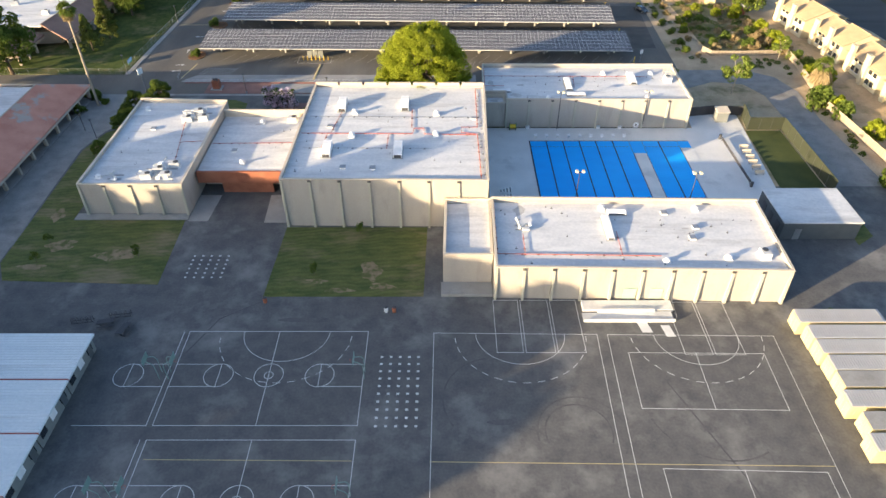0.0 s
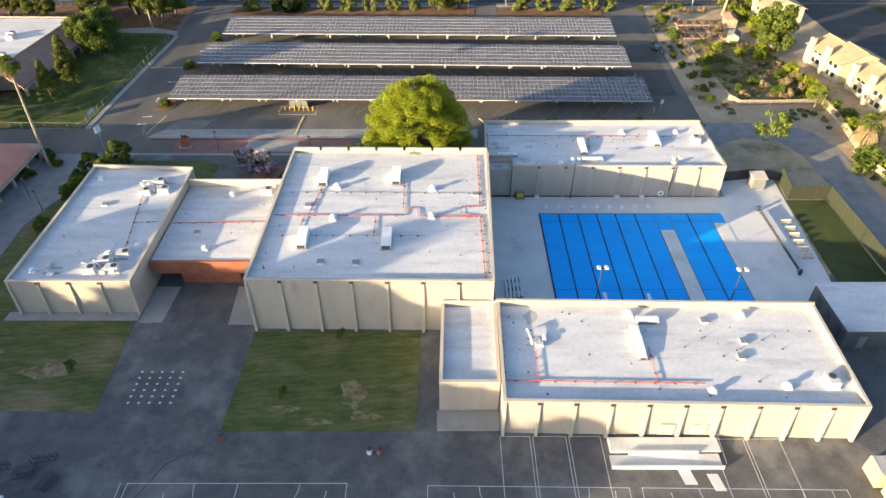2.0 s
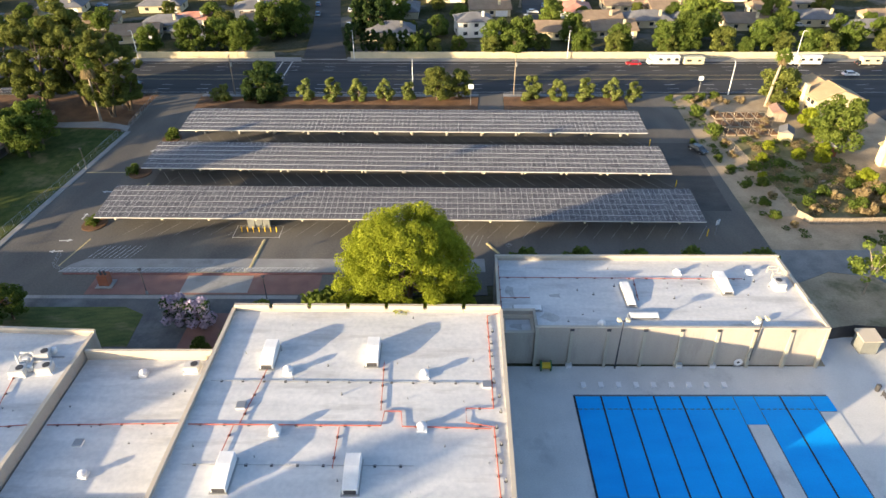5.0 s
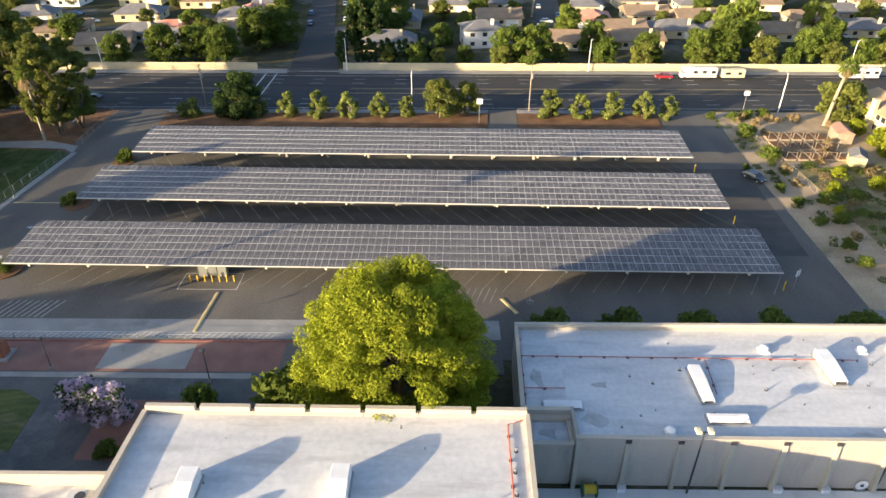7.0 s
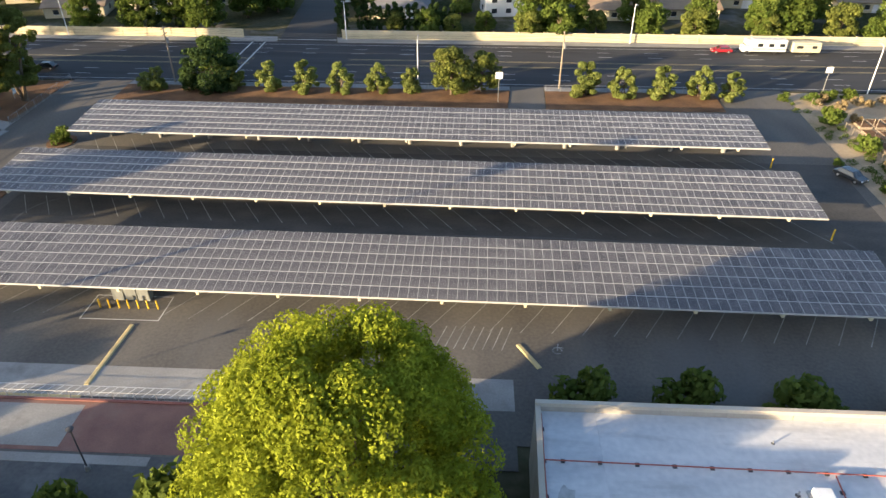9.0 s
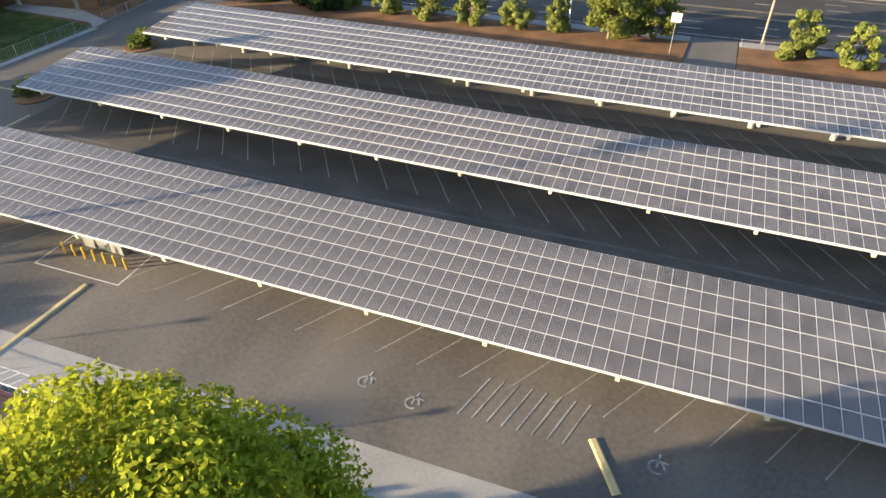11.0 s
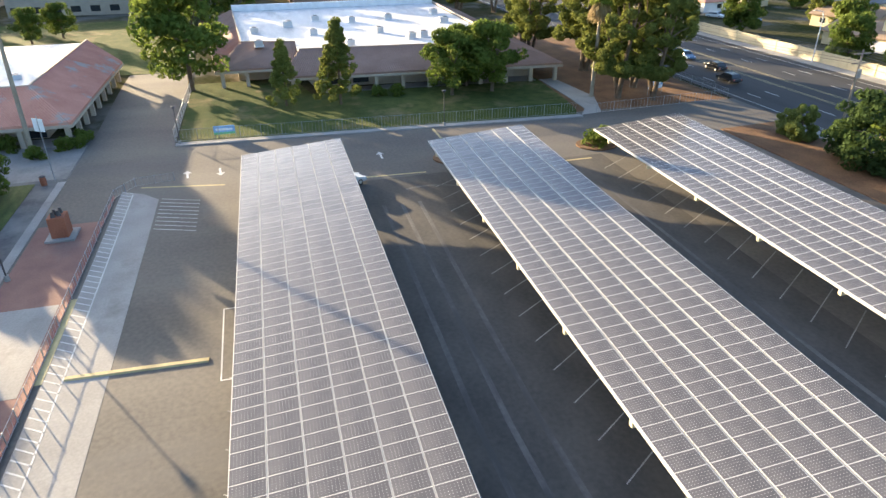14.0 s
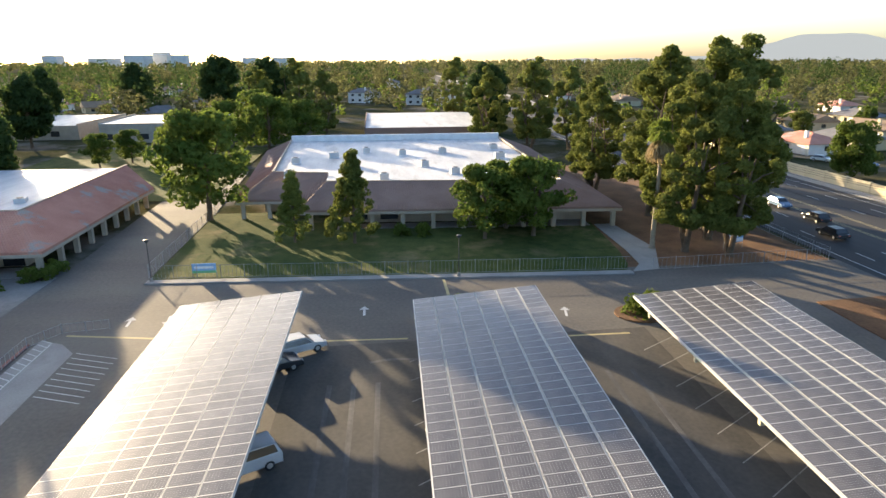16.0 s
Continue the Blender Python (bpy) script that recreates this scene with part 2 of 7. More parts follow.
def tube(points, radii, sides=8, bm=None, caps=True):
    """A tapered tube along points."""
    bm = bm or bmesh.new()
    rings = []
    pts = [Vector(p) for p in points]
    rr = radii if hasattr(radii, "__len__") else [radii] * len(pts)
    for i, p in enumerate(pts):
        d = (pts[min(i + 1, len(pts) - 1)] - pts[max(i - 1, 0)]).normalized()
        a = d.cross(Vector((0.31, 0.95, 0.05)) if abs(d.y) < 0.9 else Vector((1, 0, 0))).normalized()
        b = d.cross(a)
        rings.append([bm.verts.new(p + rr[i] * (math.cos(2 * math.pi * k / sides) * a + math.sin(2 * math.pi * k / sides) * b)) for k in range(sides)])
    for r0, r1 in zip(rings, rings[1:]):
        for k in range(sides):
            bm.faces.new((r0[k], r0[(k + 1) % sides], r1[(k + 1) % sides], r1[k]))
    if caps:
        bm.faces.new(rings[0][::-1])
        bm.faces.new(rings[-1])
    return bm


def strip(bm, pts, w, z):
    """A flat painted line of width w along plan points, mitred at its corners."""
    p = [Vector(q[:2]) for q in pts]
    n = len(p)
    ring = n > 2 and (p[0] - p[-1]).length < 1e-6
    left, right = [], []
    for i in range(n):
        a = p[i - 1] if i else (p[-2] if ring else None)
        b = p[i + 1] if i < n - 1 else (p[1] if ring else None)
        d0 = (p[i] - a).normalized() if a is not None else None
        d1 = (b - p[i]).normalized() if b is not None else None
        d0, d1 = d0 or d1, d1 or d0
        m = Vector((-d0.y - d1.y, d0.x + d1.x)).normalized()
        m = m * (w / 2 / max(0.35, m.dot(Vector((-d0.y, d0.x)))))
        end = Vector((0, 0)) if ring else (d0 * -w / 2 if i == 0 else (d1 * w / 2 if i == n - 1 else Vector((0, 0))))
        left.append(bm.verts.new((*(p[i] + m + end), z)))
        right.append(bm.verts.new((*(p[i] - m + end), z)))
    for i in range(n - 1):
        bm.faces.new((right[i], right[i + 1], left[i + 1], left[i]))
    return bm


def arc(cx, cy, r, a0=0, a1=360, n=32, ry=None):
    return [(cx + r * math.cos(radians(a0 + (a1 - a0) * i / n)), cy + (ry or r) * math.sin(radians(a0 + (a1 - a0) * i / n))) for i in range(n + 1)]


class Quad:
    """A building's plan from its four corners; at(u, v) with u, v in metres along front and side."""

    def __init__(self, nl, nr, fr, fl):
        self.c = [Vector(p) for p in (nl, nr, fr, fl)]
        self.w = ((self.c[1] - self.c[0]).length + (self.c[2] - self.c[3]).length) / 2
        self.d = ((self.c[3] - self.c[0]).length + (self.c[2] - self.c[1]).length) / 2

    def at(self, u, v):
        a, b = u / self.w, v / self.d
        return (self.c[0] * (1 - a) + self.c[1] * a) * (1 - b) + (self.c[3] * (1 - a) + self.c[2] * a) * b

    def box(self, u0, u1, v0, v1, z0, z1, bm=None):
        return prism(bm or bmesh.new(), [self.at(u0, v0), self.at(u1, v0), self.at(u1, v1), self.at(u0, v1)], z0, z1)


# ---- ground, roads, lawns ----
def sheet(name, poly, z, mat, label, category, thick=0.06):
    return structure(name, prism(bmesh.new(), poly, z - thick, z), mat, label, category)


sheet("ground", [(-2600, -2600), (2600, -2600), (2600, 2600), (-2600, 2600)], -0.10, TOWN, "flat town ground of earth and green", "ground", 0.5)
sheet("bare_earth_east", [(53, 101), (112, 101), (112, 229), (49, 229), (49, 141)], -0.065, EARTH, "dry bare earth with patches of weeds", "ground", 0.03)
sheet("bare_earth_pines", [(-150, 203), (-75, 203), (-75, 229), (-150, 229)], -0.065, MULCH, "brown needle-covered earth under pines", "ground", 0.03)
sheet("yard_asphalt", [(-84, 5), (92, 5), (84, 101), (62, 101), (62, 94), (9, 94), (9, 126), (-16, 126), (-16, 139), (-84, 139)], 0.0, ASPHALT, "worn dark asphalt school yard with faded tracks", "asphalt")
sheet("parking_asphalt", [(-77, 139), (8, 139), (8, 141.5), (57, 141.5), (58.5, 152), (60, 190), (63, 229.7), (50, 229.7), (49, 218), (16.8, 218), (17.3, 229.7), (10.9, 229.7), (10, 218), (-64, 218), (-65, 229.7), (-77, 229.7)], 0.0, ASPHALT_LOT, "brown-grey worn asphalt of the car park", "asphalt")
sheet("east_drive", [(57, 141.5), (65, 145.4), (72, 144), (75, 138), (75.2, 121), (73.8, 101), (84, 101), (82.8, 127), (83.5, 140), (81, 148), (75, 152), (58.5, 152)], 0.0, ASPHALT_OLD, "curving grey asphalt service drive", "road")
sheet("main_road", [(-900, 229.7), (900, 229.7), (900, 258.4), (-900, 258.4)], 0.0, ASPHALT_ROAD, "wide dark asphalt main road with white lane marks", "road")
sheet("side_street", [(-43, 258.4), (-29, 258.4), (-36.5, 300), (-82, 640), (-92, 640), (-46.5, 300)], 0.0, ASPHALT_ROAD, "dark asphalt residential side street", "road")
sheet("side_street_east", [(30, 297), (40, 297), (71, 640), (61, 640)], 0.0, ASPHALT_ROAD, "dark asphalt residential side street", "road")
sheet("east_street", [(112, 95), (135, 95), (135, 229.7), (112, 229.7)], 0.0, ASPHALT_ROAD, "dark asphalt cul-de-sac beside pale houses", "road")
sheet("far_pavement", [(-900, 258.4), (-43.2, 258.4), (-44.2, 262.6), (-900, 262.6)], 0.06, CONCRETE, "pale concrete pavement along the main road", "pavement", 0.14)
sheet("far_pavement_east", [(-28.8, 258.4), (900, 258.4), (900, 262.6), (-29.6, 262.6)], 0.06, CONCRETE, "pale concrete pavement along the main road", "pavement", 0.14)
sheet("near_pavement", [(-64.8, 227.4), (10.7, 227.4), (10.7, 229.6), (-64.8, 229.6)], 0.06, CONCRETE, "concrete pavement beside the car park", "pavement", 0.14)
sheet("near_pavement_east", [(17.4, 227.4), (49.7, 227.4), (49.9, 229.6), (17.4, 229.6)], 0.06, CONCRETE, "concrete pavement beside the car park", "pavement", 0.14)
sheet("planting_strip", [(-64, 218), (9.9, 218), (10.6, 227.4), (-64.8, 227.4)], 0.10, MULCH, "raised brown mulch planting strip", "planting bed", 0.16)
sheet("planting_strip_east", [(16.9, 218), (49, 218), (49.6, 227.4), (17.4, 227.4)], 0.10, MULCH, "raised brown mulch planting strip", "planting bed", 0.16)
sheet("lawn_court", [(-27.1, 88.4), (-2.7, 88.4), (-3.0, 71.2), (-27.6, 71.2)], 0.05, LAWN, "worn green lawn with brown bare patches", "lawn", 0.1)
sheet("lawn_west", [(-45.4, 90.4), (-44.7, 73.9), (-69.5, 74.8), (-72, 79), (-73.5, 114), (-71.5, 121), (-68, 124), (-65.2, 124), (-65.2, 90.4)], 0.05, LAWN, "patchy green lawn with dry brown areas", "lawn", 0.1)
sheet("lawn_entrance", [(-68, 127), (-44.2, 127), (-44.6, 134.2), (-48, 136), (-68, 136)], 0.05, LAWN, "green lawn behind the flat-roofed hall", "lawn", 0.1)
sheet("lawn_office", [(-110, 149.5), (-78.5, 149.5), (-77.0, 178), (-75.8, 203), (-78, 204), (-84, 205), (-98, 206), (-98, 168), (-110, 166)], 0.08, LAWN_FRESH, "mown green lawn before the tiled office building", "lawn", 0.14)
sheet("lawn_quad", [(-150, 96), (-121, 96), (-121, 146), (-190, 146), (-190, 96)], 0.05, LAWN_FRESH, "sunlit green lawn between school wings", "lawn", 0.1)
sheet("office_path", [(-78.2, 205.5), (-75.4, 203.6), (-76, 207), (-84, 210), (-97, 209), (-97, 206.3), (-84, 206)], 0.03, CONCRETE, "curving pale concrete footpath", "path", 0.08)
sheet("kerb_walk", [(-78.3, 149.4), (-77.1, 149.4), (-75.7, 178), (-74.4, 203.4), (-75.6, 203.4), (-76.9, 178)], 0.12, CONCRETE, "pale concrete kerb along the entrance road", "kerb", 0.2)
sheet("service_lane", [(-84, 139), (-77, 139), (-77, 149.3), (-112, 149.3), (-150, 147.5), (-150, 138.2), (-112, 138.2), (-84, 139)], 0.0, ASPHALT_LOT, "grey asphalt lane between two tiled wings", "road")
sheet("drop_off_concrete", [(-63, 145.3), (-20, 145.3), (8, 145.3), (8, 149.2), (-60, 149.2), (-62, 147.5)], 0.012, CONCRETE, "pale concrete drop-off lane beside the pavers", "pavement", 0.06)
sheet("sealed_asphalt", [(-59, 167.5), (56.5, 165.5), (58.8, 197), (-60, 198.5)], 0.004, ASPHALT_SEAL, "dark resealed asphalt between the solar canopies", "asphalt", 0.03)
sheet("concrete_band", [(-68, 138.2), (-22, 138.0), (-22, 138.9), (-68, 139.0)], 0.03, CONCRETE, "pale concrete band along the plaza", "kerb", 0.07)
sheet("paver_plaza", [(-56, 139.2), (-19, 139.2), (-19, 144.6), (-56, 144.6)], 0.02, PAVER, "dusty red paver plaza", "pavement", 0.07)
sheet("concrete_pad", [(-41, 139.6), (-30.2, 139.6), (-30.2, 144.2), (-41, 144.2)], 0.03, CONCRETE, "pale concrete pad set in the pavers", "pavement", 0.07)
sheet("paver_garden", [(-37, 126), (-26.5, 126), (-26.5, 134.5), (-36.9, 134.5)], 0.02, PAVER, "red paver garden with shrubs", "pavement", 0.07)
sheet("pool_deck", [(8.6, 88.8), (60.5, 88.8), (62.6, 100), (65, 129), (54, 129), (53.5, 123), (8.6, 123)], 0.02, DECK, "pale grey concrete pool deck", "pool deck", 0.1)
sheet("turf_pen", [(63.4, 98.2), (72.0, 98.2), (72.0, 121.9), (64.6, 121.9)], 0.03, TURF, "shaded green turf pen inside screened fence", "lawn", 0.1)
sheet("blue_hut_verge", [(69.9, 83.5), (73.5, 86), (73.6, 95), (70.2, 95.6)], 0.05, LAWN, "narrow grass verge inside a kerb", "lawn", 0.1)
sheet("hall_apron_west", [(-65, 90.6), (-45, 90.6), (-45, 92.3), (-65, 92.3)], 0.14, CONCRETE, "concrete plinth strip before the hall", "plinth", 0.2)
sheet("slab_link_west", [(-44.9, 90.2), (-41.4, 90.2), (-40.9, 98.1), (-44.9, 98.1)], 0.02, CONCRETE, "concrete slab at the covered passage", "pavement", 0.06)
sheet("slab_link_east", [(-31.4, 89.8), (-27.3, 89.8), (-27.2, 98.1), (-31.8, 98.1)], 0.02, CONCRETE, "concrete slab at the covered passage", "pavement", 0.06)
sheet("annex_slab", [(-0.3, 71.2), (7.6, 71.2), (7.6, 74), (-0.3, 74)], 0.5, CONCRETE, "raised concrete landing with stains", "landing", 0.54)

sheet("west_road", [(-80.8, 20), (-73.4, 20), (-73.4, 60), (-72.3, 79.5), (-74, 114), (-72, 121.5), (-69, 126), (-69, 138.8), (-80.8, 138.8)], 0.008, ASPHALT_OLD, "grey asphalt lane beside the red tiled wing", "road", 0.03)
sheet("wing_walk", [(-84.8, 50), (-80.9, 50), (-80.9, 137), (-84.8, 137)], 0.06, CONCRETE, "pale concrete walk under the colonnade", "path", 0.1)
sheet("office_walk", [(-101, 169), (-98.2, 169), (-96.2, 205.5), (-100, 205.5)], 0.1, CONCRETE, "pale concrete walk under the colonnade", "path", 0.16)

# ---- painted court and lane lines ----
Z = 0.008


def painted(name, mat, label, *runs, w=0.09, z=Z):
    bm = bmesh.new()
    for pts in runs:
        strip(bm, pts, w, z)
    return structure(name, bm, mat, label, "painted line")


def rect(x0, x1, y0, y1):
    return [(x0, y0), (x1, y0), (x1, y1), (x0, y1), (x0, y0)]


for cy in (56.0, 37.9):
    painted("basketball_lines", WHITELINE, "worn white basketball court lines on asphalt",
            rect(-36.6, -10.8, cy - 8.0, cy + 8.0), [(-23.6, cy - 8), (-23.6, cy + 8)], arc(-23.6, cy, 1.95), arc(-23.6, cy, 0.6, n=16),
            [(-36.6, cy - 1.9), (-30.4, cy - 1.9)], [(-36.6, cy + 1.9), (-30.4, cy + 1.9)], arc(-30.4, cy, 1.95), [(-30.4, cy - 1.9), (-30.4, cy + 1.9)],
            [(-10.8, cy - 1.9), (-16.7, cy - 1.9)], [(-10.8, cy + 1.9), (-16.7, cy + 1.9)], arc(-16.7, cy, 1.95), [(-16.7, cy - 1.9), (-16.7, cy + 1.9)],
            [(-37.4, cy - 8.0), (-37.4, cy + 8.0)], [(-37.4, cy - 8.0), (-46.8, cy - 8.0)], [(-37.4, cy - 1.9), (-42.6, cy - 1.9)], [(-37.4, cy + 1.9), (-42.6, cy + 1.9)], arc(-42.6, cy, 1.95), [(-42.6, cy - 1.9), (-42.6, cy + 1.9)])
painted("field_lines", WHITELINE, "faint white play field outlines on asphalt",
        [(-1.6, 30), (-1.3, 63.7), (22.2, 63.4), (21.1, 30)], [(22.6, 30), (23.7, 63.4), (47.5, 63.1), (46.4, 30)],
        rect(7.6, 11.3, 60, 70.4), rect(11.7, 15.8, 60, 70.4), rect(16.2, 20.1, 60, 70.4), rect(33.9, 37.8, 59.6, 70), rect(38.2, 42.3, 59.6, 70),
        [(26, 60), (44.9, 59.8), (44.6, 50.3), (25.7, 50.6), (26, 60)], [(35.4, 60), (35.2, 50.4)],
        [(26.2, 42), (45.5, 41.5), (45.2, 30)], [(26.2, 42), (26, 30)], [(35.8, 41.8), (35.6, 30)], w=0.08)
painted("field_lines_yellow", YELLOWLINE, "faded yellow line across the play field", [(-1.6, 42.9), (46.7, 42.3)], [(-36, 43.2), (-11, 43)], w=0.1, z=0.012)
painted("goal_arcs", WHITELINE, "solid white goal arcs on asphalt", arc(11.1, 63.5, 6.4, 180, 360, 28, 5.6), arc(36.3, 63.2, 6.0, 180, 360, 28, 5.4), arc(-22.5, 64, 6.2, 180, 360, 28, 5.6), w=0.08, z=0.012)
dash = [arc(cx, 63.3, 9.4, a, a + 6, 3, 8.6) for cx in (11.1, 36.3, -22.5) for a in range(184, 356, 12)]
painted("dashed_arcs", WHITELINE, "dashed white arcs round the goals", *dash, w=0.09, z=0.016)


def dots(name, x0, x1, y0, y1, nx, ny, s):
    bm = bmesh.new()
    for i in range(nx):
        for j in range(ny):
            x, y = x0 + (x1 - x0) * i / (nx - 1), y0 + (y1 - y0) * j / (ny - 1)
            strip(bm, [(x - 0.02, y), (x + 0.02, y)], s, Z)
    structure(name, bm, WHITELINE, "grid of small white painted squares", "painted line")


dots("line_up_squares", -8.5, -3.4, 47.9, 59.2, 5, 10, 0.34)
dots("line_up_squares_lane", -40.9, -35.3, 75.6, 80.8, 5, 6, 0.30)

# worn bare places in the lawns
BARE = surface("bare_lawn_soil", (0.20, 0.145, 0.085), (0.30, 0.225, 0.14), 0.95, 0.6, 4, 0.4, stain=(0.10, 0.11, 0.035), stain_scale=0.9, stain_lo=0.46, stain_hi=0.6)
for px, py, pw, pd, q in ((-11.6, 77.0, 4.2, 6.4, 1.0), (-9.6, 73.4, 5.0, 2.2, 2.0), (-16.0, 72.6, 6.0, 1.2, 3.0), (-54, 81, 9.0, 3.4, 4.0), (-64, 83.5, 6.0, 4.0, 5.0), (-66.5, 78.0, 5.4, 2.2, 6.0), (-20, 74.6, 4.2, 1.6, 7.0), (-68.5, 92, 3.0, 5.0, 8.0)):
    bm = bmesh.new()
    ring = [2 * math.pi * k / 28 for k in range(28)]
    bm.faces.new([bm.verts.new((px + pw / 2 * math.cos(a) * (0.78 + 0.16 * math.sin(3 * a + q) + 0.1 * math.sin(7 * a + 2 * q)), py + pd / 2 * math.sin(a) * (0.78 + 0.16 * math.cos(2 * a + q) + 0.1 * math.sin(5 * a + q)), 0.056)) for a in ring])
    structure("bare_patch", bm, BARE, "dry bare soil patch worn in the lawn", "bare patch")

# tyre marks and patches on the yard
TYRE = surface("tyre_mark", (0.074, 0.074, 0.077), (0.112, 0.111, 0.110), 0.9, 0.5, 3, 0)
PATCH = surface("worn_patch", (0.085, 0.085, 0.088), (0.13, 0.128, 0.125), 0.9, 0.6, 3, 0.1)
painted("tyre_marks", TYRE, "dark curved tyre marks on asphalt", arc(17, 47, 4.2, -20, 200, 30), arc(17.4, 46.8, 5.6, -30, 190, 30), arc(7, 52, 7, 100, 215, 24), [(-27, 70.5), (-33, 66.5), (-36, 60)], arc(35, 52, 9, 200, 300, 20), [(30, 55), (36, 40), (38, 33)], w=0.22, z=0.005)
for px, py, pw, pd in ((-20, 66.3, 9, 1.0), (-33, 68, 6, 1.4), (20, 56, 2.5, 1.4), (8, 48.5, 5, 0.9)):
    structure("asphalt_patch", prism(bmesh.new(), arc(px, py, pw / 2, 0, 345, 14, pd / 2), -0.01, 0.004), PATCH, "pale worn patch in the asphalt", "asphalt patch")

# parking bays
bays = []
for i in range(34):
    x = -57.1 + i * 3.15
    if not -37.5 < x < -29:
        bays.append([(x, 156.9 - 0.014 * (x + 57)), (x + 3.0, 161.6 - 0.014 * (x + 57))])
    for y0 in (177.0, 196.6):
        bays.append([(x + 1.7, y0 - 0.023 * (x + 57)), (x - 1.5, y0 + 4.9 - 0.023 * (x + 57))])
painted("bay_lines", FAINTLINE, "faded white slanted parking bay lines", *bays, w=0.08)
TRACK = surface("pale_drive_track", (0.085, 0.083, 0.08), (0.15, 0.145, 0.138), 0.85, 0.35, 3, 0.05, (0.25, 1, 1), stain=(0.075, 0.073, 0.07), stain_scale=0.5, stain_lo=0.46, stain_hi=0.6)
painted("drive_tracks", TRACK, "pale worn drive tracks on resealed asphalt", *[[(-52, y), (-20, y - 0.7), (12, y - 0.2), (44, y - 1.4)] for y in (170.8, 172.6, 174.4, 190.4, 192.2, 194.2)], arc(-50, 176, 6, 90, 200, 16), arc(46, 172, 5, -60, 60, 14), w=0.38, z=0.0095)
painted("kerb_hatching", WHITELINE, "white hatching along the drop-off kerb", *[[(-63 + i * 0.85, 145.4), (-62.3 + i * 0.85, 146.5)] for i in range(50)], [(-62, 146.5), (-20, 146.5)], w=0.10, z=0.02)
painted("bay_hatching", WHITELINE, "faded white hatching at the bay end", *[[(-60 + i * 0.9, 149.5), (-58.6 + i * 0.9, 153.2)] for i in range(9)], w=0.1, z=0.02)
painted("access_hatching", FAINTLINE, "white hatching between accessible bays", *[[(0.4 + i * 0.95, 153.2), (1.5 + i * 0.95, 156.6)] for i in range(8)], w=0.1, z=0.02)
for ax, ay in ((-6.2, 153.6), (0.6 - 3.2, 153.0), (12.5, 153.4)):
    painted("access_symbol", FAINTLINE, "worn white accessible bay symbol", arc(ax, ay, 0.45, 0, 300, 12), [(ax, ay), (ax + 0.15, ay + 0.9)], [(ax, ay + 0.5), (ax + 0.6, ay + 0.4)], w=0.13, z=0.02)
painted("stop_line", YELLOWLINE, "faded yellow line across the lane end", [(-63.8, 147.2), (-62.3, 155.4)], [(-60.2, 170), (-59.9, 176.9)], [(-58.9, 190.5), (-58.9, 196.6)], [(-66.5, 181.8), (-75, 181.8)], w=0.3)


def arrow(x, y, a):
    bm = bmesh.new()
    for q in ([(-0.12, -1.2), (0.12, -1.2), (0.12, 0.3), (-0.12, 0.3)], [(-0.5, 0.3), (0.5, 0.3), (0, 1.2)]):
        bm.faces.new([bm.verts.new((u, v, 0)) for u, v in q])
    ob = structure("road_arrow", bm, WHITELINE, "white painted direction arrow on asphalt", "painted line")
    ob.matrix_world = pose(x, y, Z + 0.004, 0, 0, a)


for x, y, a in ((-66.5, 151.5, 95), (-66.4, 155, -85), (-67, 163.5, 0), (-66.8, 173.2, 90), (-64.5, 192.5, 80)):
    arrow(x, y, a)

# main road lanes
painted("lane_dashes", WHITELINE, "white lane dashes on the main road", *[[(x, y), (x + 3, y)] for y in (233.8, 237.2, 249.8, 253.2) for x in range(-200, 200, 11)], w=0.16)
painted("lane_edges", WHITELINE, "white edge lines on the main road", [(-300, 231), (300, 231)], [(-300, 256.4), (300, 256.4)], w=0.15)
painted("median_lines", YELLOWLINE, "double yellow centre lines on the main road", *[[(-300, y), (-45, y)] for y in (241.6, 242.1, 245.2, 245.7)], *[[(-24, y), (300, y)] for y in (241.6, 242.1, 245.2, 245.7)], w=0.14)
painted("crossing_lines", WHITELINE, "white crossing lines at the side street", [(-43.4, 260.5), (-29.6, 260.5)], [(-46, 231), (-46, 258)], [(-49, 231), (-49, 258)], w=0.35)


# ---- flat-roofed halls ----
def pilaster(q, u, z, parent, depth=0.55, side=0):
    """A fin that is thick at the foot and thins out upwards, on the front wall."""
    bm = bmesh.new()
    a, b = q.at(u - 0.2, 0), q.at(u + 0.2, 0)
    out = (q.at(u, -1) - q.at(u, 0)).normalized()
    lo = [bm.verts.new((p.x, p.y, 0)) for p in (a, b, b + out * depth, a + out * depth)]
    hi = [bm.verts.new((p.x, p.y, z)) for p in (a, b, b + out * 0.12, a + out * 0.12)]
    bm.faces.new(hi)
    bm.faces.new(lo[::-1])
    for i in range(4):
        j = (i + 1) % 4
        bm.faces.new((lo[i], lo[j], hi[j], hi[i]))
    return part("pilaster", bm, FIN, parent)


